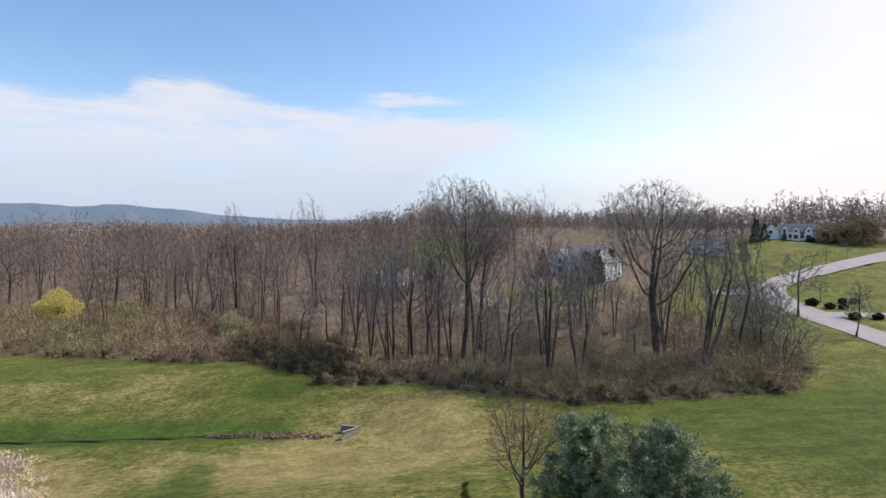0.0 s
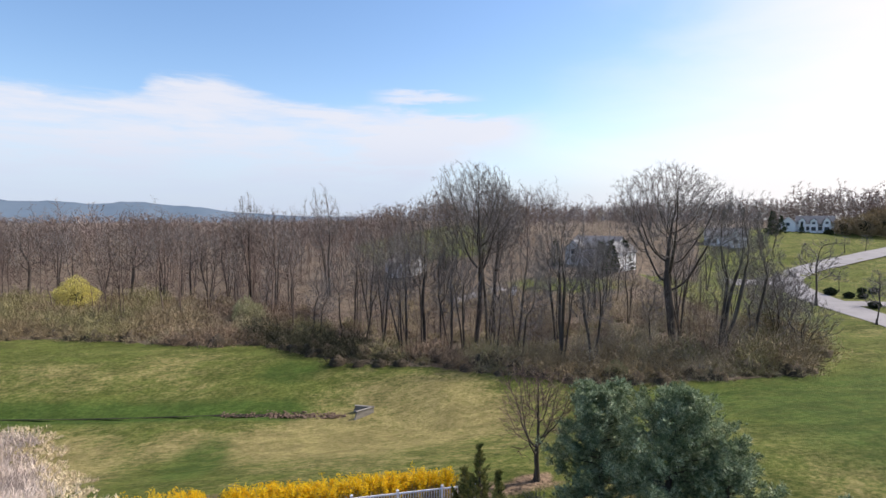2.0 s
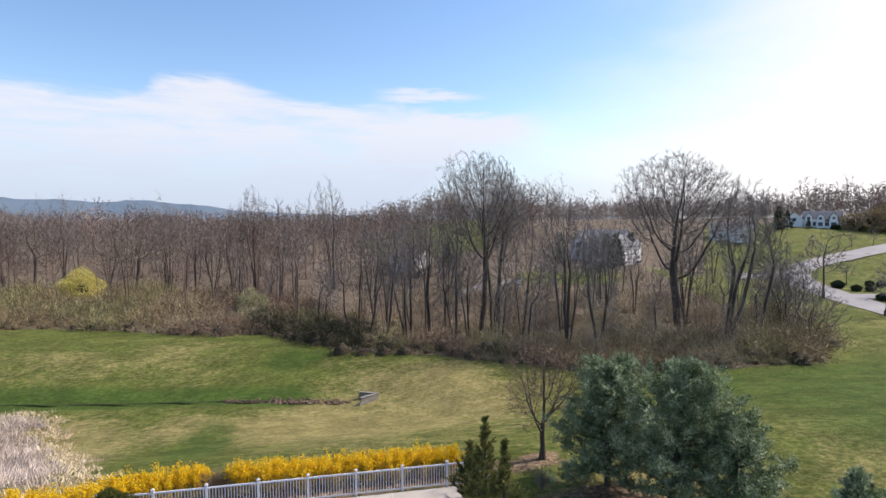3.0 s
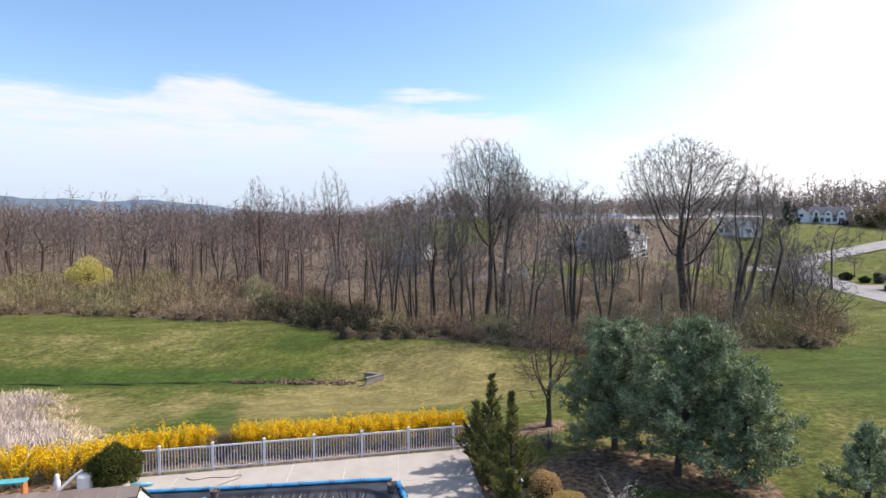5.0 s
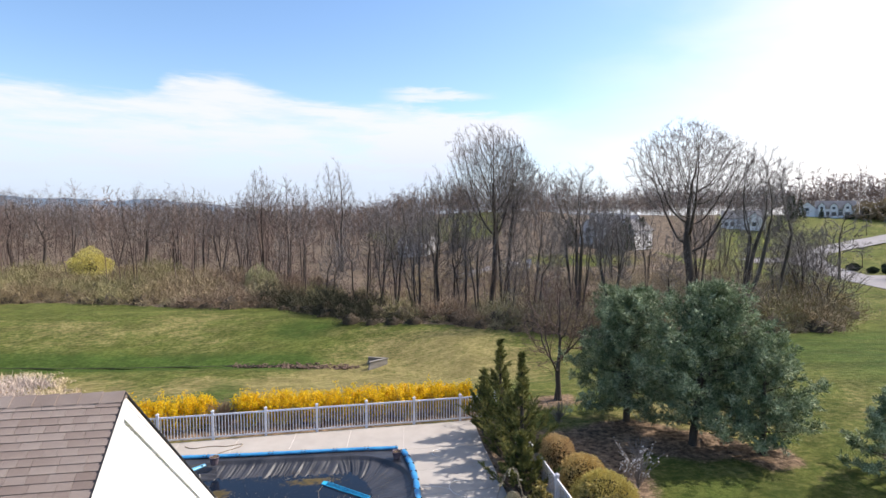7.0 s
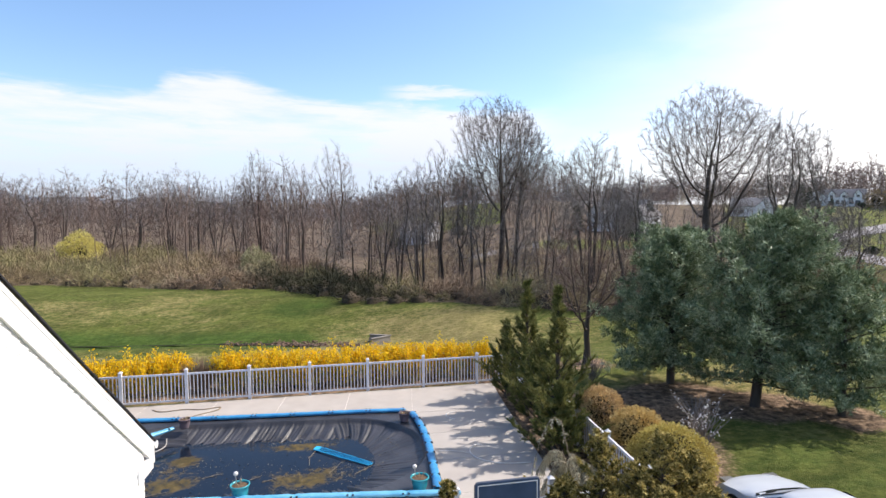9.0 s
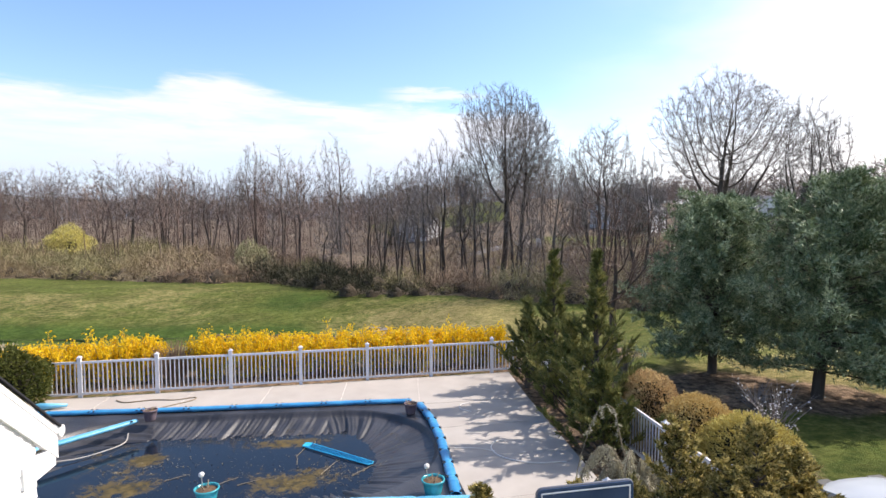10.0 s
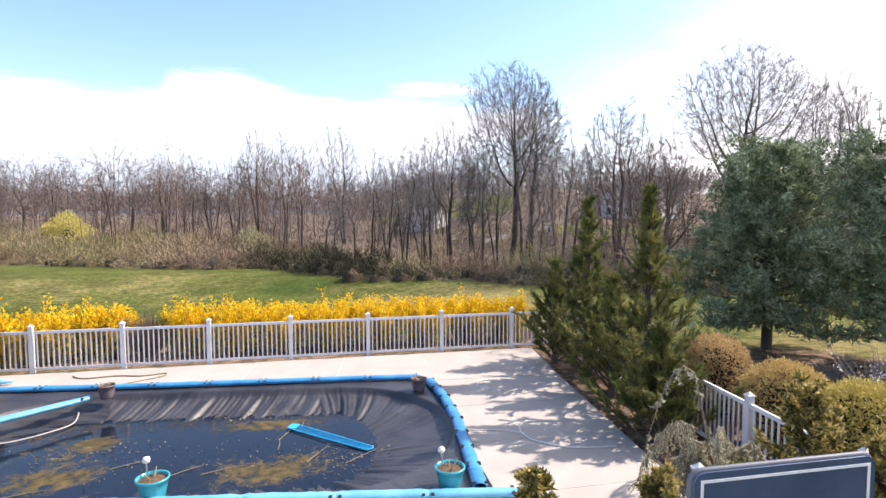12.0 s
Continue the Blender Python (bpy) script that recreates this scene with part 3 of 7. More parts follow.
def make_patio():
    patio = thing("patio", "sunlit beige concrete pool patio with pale joints", "patio", kind="structure")
    bed = Build()
    slab_id = 0

    def row(a0, a1, b0, b1, n):
        nonlocal slab_id
        bed.prism([a0, a1, b1, b0], -0.16, -0.006)
        for i in range(n):
            t0, t1 = i / n, (i + 1) / n
            la, lb = (a1 - a0).length, (b1 - b0).length
            p = [a0.lerp(a1, t0 + 0.011 / la), a0.lerp(a1, t1 - 0.011 / la), b0.lerp(b1, t1 - 0.011 / lb), b0.lerp(b1, t0 + 0.011 / lb)]
            part("slab", Build().prism([tuple(q) for q in p], -0.15, 0.0005 * (slab_id % 5)), M["concrete"], patio)
            slab_id += 1
    inn = 0.0
    br, fr, fl, bl = BR + Vector((-inn, -inn)), FR + Vector((-inn, inn)), FL + Vector((inn, inn)), BL + Vector((inn, -inn))
    back_r = Vector((5.55, -0.12))
    front_r = Vector((4.45, -11.4))
    back_m, front_m = Vector((1.9, -0.12)), Vector((1.3, -11.4))
    row(bl, br, Vector((-11.4, -0.12)), back_m, 5)
    row(br, fr, Vector((5.18, -3.3)), Vector((4.62, -9.7)), 3)
    row(br, back_m, Vector((5.18, -3.3)), back_r, 1)
    row(fr, front_m, Vector((4.62, -9.7)), front_r, 1)
    row(fl, fr, Vector((-11.2, -11.4)), front_m, 5)
    row(bl, fl, Vector((-13.6, -1.8)), Vector((-13.6, -8)), 2)
    part("joint_bed", bed, M["joint"], patio, "pale caulked joints")


make_patio()


def make_road():
    line = [Vector(p) for p in ((84, 16), (88, 28), (90.5, 37), (94.5, 46.5), (98.6, 57), (102.6, 68), (107.5, 79), (114, 89), (123, 97), (138, 105), (158, 113), (182, 122), (215, 134), (262, 150), (330, 172))]
    pts = []
    for i in range(len(line) - 1):
        a, b = line[max(i - 1, 0)], line[i]
        c, d = line[i + 1], line[min(i + 2, len(line) - 1)]
        for k in range(10):
            t = k / 10
            pts.append(0.5 * ((2 * b) + (c - a) * t + (2 * a - 5 * b + 4 * c - d) * t * t + (3 * b - a - 3 * c + d) * t ** 3))

    def ribbon(points, half, name, mat, label, cat):
        b = Build()
        for i, p in enumerate(points):
            q, o = points[min(i + 1, len(points) - 1)], points[max(i - 1, 0)]
            d = (q - o).normalized()
            w = half(i / len(points)) if callable(half) else half
            for s in (-1.0, -0.5, 0.0, 0.5, 1.0):
                x, y = p.x + d.y * w * s, p.y - d.x * w * s
                b.v.append((x, y, float(gz(x, y)) + (0.12 if x < 128 and y < 118 else 0.30)))
        for i in range(len(points) - 1):
            for s in range(4):
                k = i * 5 + s
                b.f.append((k, k + 1, k + 6, k + 5))
        solo(name, b, mat, label, cat, "structure", smooth=True)
    ribbon(pts, 3.7, "road", M["asphalt"], "pale grey suburban road curving past lawns", "road")
    far = [Vector((205 + i * 6 - 0.1 * i * i, 168 + i * 2.0)) for i in range(16)]
    ribbon(far, 1.8, "driveway", M["asphalt"], "pale drive leading to the white house", "driveway")
    near = [Vector((26 + i * 1.5, 82.5 + 0.35 * i)) for i in range(9)]
    ribbon(near, 1.8, "driveway", M["asphalt"], "grey drive seen between tree trunks", "driveway")
    spur = [Vector((103 + i * 2.0, 64.0 - 0.75 * i)) for i in range(12)]
    left = [Vector((116 - i * 4.0, 89.5 + 0.9 * i)) for i in range(5)]
    ribbon(left, 4.0, "road", M["asphalt"], "pale side road running behind bare trees", "road")
    ribbon(spur, 2.6, "driveway", M["asphalt"], "short pale drive off the road", "driveway")


make_road()


# ---------------------------------------------------------------- trees without leaves


def tufts(P, D, size, blades, width, spread, rng):
    """Thin pointed blades fanning out from points P along directions D, one triangle each."""
    P, D = np.repeat(np.asarray(P, float), blades, 0), np.repeat(np.asarray(D, float), blades, 0)
    S = np.repeat(np.broadcast_to(size, (len(P) // blades,)), blades) * rng.uniform(0.6, 1.25, len(P))
    R = rng.normal(0, 1, P.shape)
    d = D / (np.linalg.norm(D, axis=1, keepdims=True) + 1e-9) + spread * R
    d /= np.linalg.norm(d, axis=1, keepdims=True) + 1e-9
    w = np.cross(d, rng.normal(0, 1, P.shape))
    w /= np.linalg.norm(w, axis=1, keepdims=True) + 1e-9
    w *= (width * S)[:, None]
    V = np.stack([P + w, P - w, P + d * S[:, None]], 1).reshape(-1, 3)
    return V, np.arange(len(V)).reshape(-1, 3)


def tri(b):
    """The vertices of a Build and its four-sided faces, each split in two."""
    F = np.array(b.f)
    return np.array(b.v, float), np.concatenate([F[:, [0, 1, 2]], F[:, [0, 2, 3]]])


def join(parts):
    vs, fs, n = [], [], 0
    for V, F in parts:
        vs.append(V)
        fs.append(F + n)
        n += len(V)
    return np.concatenate(vs), np.concatenate(fs)


def stem_lines(seed, height, top_share, stems, fork, lean):
    rng = random.Random(seed)
    lines = []
    for s in range(stems):
        a = 2 * math.pi * s / max(1, stems) + rng.random()
        f = fork * rng.uniform(0.7, 1.2) if stems > 1 else 0.0
        top = top_share * height * rng.uniform(0.92, 1.05)
        line, x, y = [], 0.18 * math.cos(a) * (stems > 1), 0.18 * math.sin(a) * (stems > 1)
        k = max(5, int(top / 1.5))
        bx = by = 0.0
        for i in range(k + 1):
            line.append((x, y, -0.4 + (top + 0.4) * i / k))
            g = top / k
            bx, by = 0.8 * bx + rng.gauss(0, 0.055), 0.8 * by + rng.gauss(0, 0.055)
            x += g * (lean[0] + f * math.cos(a) + bx) + rng.gauss(0, 0.03)
            y += g * (lean[1] + f * math.sin(a) + by) + rng.gauss(0, 0.03)
        lines.append(line)
    return lines


def ball_points(nr, n, C, R, shell=0.02, lumps=0.12, low=-1.0):
    """Points spread through an uneven egg-shaped crown, denser towards its surface."""
    d = nr.normal(0, 1, (n * 2, 3))
    d /= np.linalg.norm(d, axis=1, keepdims=True)
    d = d[d[:, 2] > low][:n]
    k = nr.uniform(0, 6.28, 3)
    lump = 1 + lumps * (np.sin(3 * np.arctan2(d[:, 1], d[:, 0]) + k[0]) + np.sin(4 * d[:, 2] + 2 * d[:, 0] + k[1]) + 0.6 * np.sin(7 * d[:, 0] + 5 * d[:, 1] + k[2]))
    rad = (shell + (1 - shell) * nr.random(len(d))) ** 0.38
    return C + d * (rad * lump)[:, None] * R


def grow(seed, height, crown, n, step, stems=1, fork=0.1, lean=(0, 0), start=0.35, thin=0.014, up=0.12, low=-0.75, waver=0.16, swell=2.25, side=0, bole=0.0):
    """Stems that branch towards points spread through the crown and reach each of them.
    crown: (height of its centre, radius across, half height), the first and last as shares of the height.
    Gives chains as (points, radii)."""
    nr = np.random.default_rng(seed)
    H = height
    C, R = np.array([lean[0] * H * crown[0], lean[1] * H * crown[0], crown[0] * H]), np.array([crown[1], crown[1], crown[2] * H])
    A = ball_points(nr, n, C, R, low=low)
    if side:                # a few low side shoots on the trunk
        z = H * nr.uniform(0.2, crown[0] - 0.5 * crown[2], side)
        a = nr.uniform(0, 6.28, side)
        q = crown[1] * nr.uniform(0.2, 0.55, side)
        A = np.concatenate([A, np.stack([lean[0] * z + q * np.cos(a), lean[1] * z + q * np.sin(a), z], 1)])
    N, par = [], []
    for line in stem_lines(seed, H, bole or max(0.2, crown[0] - 0.45 * crown[2]), stems, fork, lean):
        for i, q in enumerate(line):
            par.append(len(N) - 1 if i else -1)
            N.append(q)
    N = np.array(N, float)
    par = list(par)
    ok = N[:, 2] > start * H * (0.5 if side else 1.0)
    d2 = np.where(ok[None, :], ((A[:, None] - N[None]) ** 2).sum(-1), 1e9)
    near, dist = d2.argmin(1), np.sqrt(d2.min(1))
    alive = np.ones(len(A), bool)
    head = np.zeros_like(N)
    head[1:] = N[1:] - N[:-1]
    born = np.zeros(len(N), int)
    for it in range(90):
        if not alive.any():
            break
        v = A - N[near]
        v /= np.linalg.norm(v, axis=1, keepdims=True) + 1e-9
        pull = np.zeros_like(N)
        np.add.at(pull, near[alive], v[alive] / dist[alive][:, None])
        src = np.unique(near[alive])
        d = pull[src] / (np.linalg.norm(pull[src], axis=1, keepdims=True) + 1e-9)
        h = head[src] / (np.linalg.norm(head[src], axis=1, keepdims=True) + 1e-9)
        d = d + 0.35 * h + np.array([0, 0, up]) + nr.normal(0, waver, d.shape)
        order = np.flatnonzero(alive)[np.argsort(-dist[alive])]
        one = np.zeros_like(N)
        one[near[order]] = v[order]             # towards the closest point alone
        busy = born[src] > 0
        d[busy] = one[src][busy] + nr.normal(0, 0.4 * waver, (int(busy.sum()), 3))
        born[src] += 1
        d *= step / (np.linalg.norm(d, axis=1, keepdims=True) + 1e-9)
        new_n = N[src] + d
        k = len(N)
        N, head, born = np.concatenate([N, new_n]), np.concatenate([head, d]), np.concatenate([born, np.zeros(len(new_n), int)])
        par += list(src)
        dd = np.sqrt(((A[:, None] - new_n[None]) ** 2).sum(-1))
        m = dd.argmin(1)
        best = dd[np.arange(len(A)), m]
        closer = best < dist
        near = np.where(closer, k + m, near)
        dist = np.minimum(dist, best)
        alive &= dist > 1.02 * step
    # thickness from the tips down
    par = np.array(par)
    q = np.zeros(len(N))
    kids = [[] for _ in N]
    for i in range(len(N) - 1, -1, -1):
        if not kids[i]:
            q[i] = thin ** swell
        if par[i] >= 0:
            q[par[i]] += q[i]
            kids[par[i]].append(i)
    rad = q ** (1 / swell)
    chains, todo = [], [(int(i), None) for i in np.flatnonzero(par < 0)]
    while todo:
        i, root = todo.pop()
        pts, rr = ([N[root]], [min(rad[root], rad[i] * 1.15)]) if root is not None else ([], [])
        while True:
            pts.append(N[i])
            rr.append(rad[i])
            if not kids[i]:
                break
            main = max(kids[i], key=lambda c: rad[c])
            todo += [(c, i) for c in kids[i] if c != main]
            i = main
        rr[-1] *= 0.6
        chains.append((np.array(pts), np.array(rr)))
    return chains, nr


def thinned(pts, rr, every):
    """Every so many points of a chain, with both its ends."""
    k = sorted(set(range(0, len(pts), every)) | {len(pts) - 1})
    return [tuple(pts[i]) for i in k], [float(rr[i]) for i in k]


def twig_rays(chains, nr, n, limit, root):
    """Starts and directions of the last fine twigs, along the thin outer branches."""
    P, D = [], []
    for pts, rr in chains:
        d = np.diff(pts, axis=0)
        for i in range(len(d)):
            if rr[i + 1] < limit:
                P.append((pts[i], d[i]))
    pick = nr.integers(0, len(P), n)
    a = np.array([P[k][0] for k in pick])
    d = np.array([P[k][1] for k in pick])
    start = a + d * nr.random((n, 1))
    out = start - np.asarray(root)
    D = d / (np.linalg.norm(d, axis=1, keepdims=True) + 1e-9) + 0.8 * out / (np.linalg.norm(out, axis=1, keepdims=True) + 1e-9) + np.array([0, 0, 0.2])
    return start, D


def bare_tree(seed, height, r, label, crown, n=300, twigs=2500, group="trees at the wood's edge", stems=1, fork=0.1, lean=(0, 0), start=0.35, size=0.8, width=0.016, mats=("bark", "twig"), step=0.48, thin=0.014, up=0.12, low=-0.75, side=0, waver=0.16, bole=0.0):
    chains, nr = grow(seed, height, crown, n, step, stems, fork, lean, start, thin, up, low, waver, side=side, bole=bole)
    peak = max(rr[0] for _, rr in chains)
    big, small = Build(), Build()
    for pts, rr in chains:
        rr = np.where(rr > 3 * thin, rr * (1 + (r / peak - 1) * (rr - 3 * thin) / max(1e-6, peak - 3 * thin)), rr)
        if rr[0] > 0.045:
            p, q = thinned(pts, rr, 1 if rr[0] > 0.09 else 2)
            big.tube(p, q, 7 if rr[0] > 0.12 else 4)
        else:
            p, q = thinned(pts, rr, 2 if n > 3000 else 3)
            small.tube(p, q, 3)
    for s in range(5):
        a = s * 1.26
        cs, sn = math.cos(a), math.sin(a)
        big.tube([(cs * r * 0.5, sn * r * 0.5, 0.7), (cs * r, sn * r, 0.15), (cs * r * 1.9, sn * r * 1.9, -0.25)], [r * 0.55, r * 0.5, r * 0.2], 5)
    root = (lean[0] * height * 0.5, lean[1] * height * 0.5, (crown[0] - 0.7 * crown[2]) * height)
    TP, TD = twig_rays(chains, nr, twigs, 2.2 * thin, root)
    V, F = join([tri(small), tufts(TP, TD, size, 1, width, 0.42, nr)])
    t = thing("bare_tree", label, "tree", group=group)
    part("trunk", big.mesh("trunk", M[mats[0]], True), None, t)
    part("crown", array_mesh("crown", V, F, M[mats[1]]), None, t, "fine bare grey-brown twigs")
    return t


def at_ground(x, y, rz=0.0, s=1.0, dz=0.0):
    return Matrix.Translation((x, y, float(gz(x, y)) + dz)) @ Matrix.Rotation(radians(rz), 4, "Z") @ Matrix.Diagonal((s, s, s, 1))


def place(ob, x, y, rz=0.0):
    ob.matrix_basis = at_ground(x, y, rz)
    return ob


def make_edge_trees():
    place(bare_tree(11, 30.4, 0.42, "tall bare hardwood with a dense rounded crown above the brush", (0.72, 7.1, 0.255), 5200, 24000, lean=(0.025, 0), start=0.30, size=0.75, width=0.015, step=0.40, up=0.6, low=-0.9, thin=0.011, waver=0.12, side=25, bole=0.42), 23.4, 56.5)
    place(bare_tree(29, 26.6, 0.55, "broad bare oak with a thick trunk and wide crown", (0.68, 8.9, 0.29), 5200, 24000, start=0.27, size=0.75, width=0.015, step=0.40, up=0.22, low=-0.75, thin=0.011, waver=0.13, side=20, bole=0.36), 47.8, 41.0)
    # clumps of slender stems
    place(bare_tree(31, 21.0, 0.22, "clump of slender bare stems splitting near the ground", (0.66, 4.0, 0.34), 1220, 6800, stems=4, fork=0.13, start=0.3, up=0.5), 30.2, 39.2)
    place(bare_tree(32, 15.5, 0.20, "clump of slender bare stems splitting near the ground", (0.62, 3.0, 0.36), 870, 4900, stems=3, fork=0.12, start=0.3, up=0.5), 32.8, 35.6)
    place(bare_tree(33, 22.0, 0.24, "tall leaning clump of bare stems at the brush edge", (0.62, 3.6, 0.36), 1220, 6100, stems=4, fork=0.10, lean=(0.17, 0.02), start=0.2, up=0.35, side=40), 48.6, 32.2)
    place(bare_tree(34, 20.5, 0.20, "tall leaning bare tree at the brush edge", (0.66, 2.8, 0.33), 750, 4600, lean=(0.10, 0.02), start=0.25, up=0.4, side=50), 53.8, 33.2)
    place(bare_tree(35, 27.5, 0.27, "tall narrow bare tree beside the big hardwood", (0.70, 3.8, 0.27), 1220, 6100, lean=(0.03, 0), start=0.3, up=0.4), 27.4, 59.5)
    place(bare_tree(36, 11.0, 0.20, "low spreading bare tree over the brush", (0.58, 4.8, 0.40), 1100, 5700, start=0.15, lean=(0.05, 0)), 66.0, 42.0)
    protos = [bare_tree(40, 20.0, 0.20, "slender bare woodland tree", (0.64, 3.1, 0.36), 670, 3800, stems=2, fork=0.05, start=0.3, up=0.6, side=30),
              bare_tree(41, 19.0, 0.20, "slender forked bare woodland tree", (0.64, 3.6, 0.36), 750, 4200, stems=3, fork=0.08, start=0.3, up=0.6, side=20),
              bare_tree(42, 18.0, 0.32, "bare woodland tree with spreading crooked limbs", (0.58, 6.0, 0.42), 990, 4900, start=0.15, waver=0.34, up=0.02),
              bare_tree(43, 15.0, 0.15, "thin leaning bare woodland tree", (0.62, 2.6, 0.37), 520, 3000, lean=(0.2, 0.0), start=0.3, side=25),
              bare_tree(44, 20.0, 0.19, "tall bare woodland tree with a high crown", (0.70, 3.6, 0.30), 720, 4200, stems=3, fork=0.06, start=0.35, up=0.7, side=25)]
    place(bare_tree(37, 12.0, 0.15, "many-stemmed bare tree at the end of the brush", (0.58, 4.0, 0.40), 960, 4600, stems=5, fork=0.2, start=0.15, up=0.1), 61.5, 36.5)
    place(bare_tree(38, 9.0, 0.12, "low many-stemmed bare shrub tree at the brush end", (0.56, 3.6, 0.42), 750, 3000, stems=4, fork=0.25, start=0.12, size=0.7), 60.0, 31.0)
    spots = ((2, -64.9, 117.4, 1.06), (2, -71.5, 118, 1.08), (2, -41.2, 108.8, 1.0), (0, -53, 110, 0.86), (4, -33.0, 104, 0.90), (0, -27, 100, 0.88), (1, -23.5, 99, 0.85), (4, -15.3, 104.5, 1.13),
             (1, -9.0, 90, 0.98), (0, -6.0, 84, 0.90), (3, -2.0, 63.2, 0.70), (3, -0.9, 62.6, 0.62), (1, 1.9, 102.8, 1.28), (0, 5.6, 72.5, 0.90), (3, 6.8, 66, 0.9), (4, 9.9, 66.5, 0.98), (0, 13.2, 62, 1.0),
             (1, 15.8, 60.5, 1.16), (3, 17.5, 57.5, 1.05), (0, 19.2, 56.5, 1.02), (4, 20.4, 52.5, 0.80), (3, 24.6, 54.0, 1.05), (4, 26.2, 58.5, 1.12), (3, 23.4, 37.0, 0.85), (0, 28.4, 51.5, 0.98),
             (4, 33.4, 48, 0.84), (3, 42.5, 38.5, 0.72), (1, 50.5, 43, 0.84), (4, 52.5, 46, 0.80), (3, 56.8, 36.5, 0.80), (3, 60.8, 37.0, 0.66), (1, -46, 107, 0.82), (4, -57, 112, 0.82),
             (2, -76, 110, 0.85), (0, -16, 84, 0.68), (3, -10.4, 78, 0.62), (4, 11.6, 57, 0.70), (0, 23.4, 46.5, 0.62), (1, 47, 62, 0.72), (0, 52, 67, 0.72), (4, 43, 57, 0.72), (3, 57, 72, 0.74), (1, 49.5, 55, 0.66), (0, 62, 60, 0.62), (2, 64, 52, 0.5), (1, 72, 58, 0.5), (3, 78, 68, 0.55), (0, 70, 64, 0.52), (4, 84, 80, 0.6), (0, 57, 87, 0.5), (1, 61.5, 90, 0.55), (4, 65, 93, 0.5), (1, 17, 108, 0.72), (0, 20.5, 110, 0.76), (4, 23.5, 112, 0.7), (2, 27, 114, 0.6), (1, 24, 107, 0.66))
    for i, (k, x, y, s) in enumerate(spots):
        rz = (i * 137) % 360 if k != 3 else (i * 50) % 70 - 35
        copy_thing(protos[k], at_ground(x, y, rz, s) @ Matrix.Rotation(radians((i * 53) % 13 - 6), 4, "X"))
    for k, (x, y) in enumerate(((-30.5, 108), (-20, 103), (-36, 113), (3.2, 72), (8.2, 74))):
        protos[k].matrix_basis = at_ground(x, y, k * 70, 0.9)


make_edge_trees()


def cloud_of(protos, spots):
    """Joins many turned and scaled copies of quad meshes into one pair of arrays."""
    vs, fs, n = [], [], 0
    for k, x, y, z, rz, s, sz in spots:
        V, F = protos[k]
        c, sn = math.cos(rz) * s, math.sin(rz) * s
        W = np.empty_like(V)
        W[:, 0] = V[:, 0] * c - V[:, 1] * sn + x
        W[:, 1] = V[:, 0] * sn + V[:, 1] * c + y
        W[:, 2] = V[:, 2] * sz + z
        vs.append(W)
        fs.append(F + n)
        n += len(V)
    return np.concatenate(vs), np.concatenate(fs)


def wood_tree(seed, height, crown, n, step, twigs, size, width, lean=(0, 0), stems=1, every=3, sides=3, least=0.0):
    """A lighter tree as plain arrays, to be joined by the hundred."""
    chains, nr = grow(seed, height, crown, n, step, lean=lean, stems=stems, fork=0.08, start=0.25, thin=0.018, up=0.25, side=n // 8)
    b = Build()
    for pts, rr in chains:
        p, q = thinned(pts, rr, every)
        if rr[0] > least or not b.v:
            b.tube(p, q, 4 if rr[0] > 0.12 else sides)
    root = (lean[0] * height * 0.5, lean[1] * height * 0.5, (crown[0] - 0.7 * crown[2]) * height)
    TP, TD = twig_rays(chains, nr, twigs, 0.05, root)
    V, F = join([tri(b), tufts(TP, TD, size, 1, width, 0.5, nr)])
    return V.astype(np.float32), F.astype(np.int32)


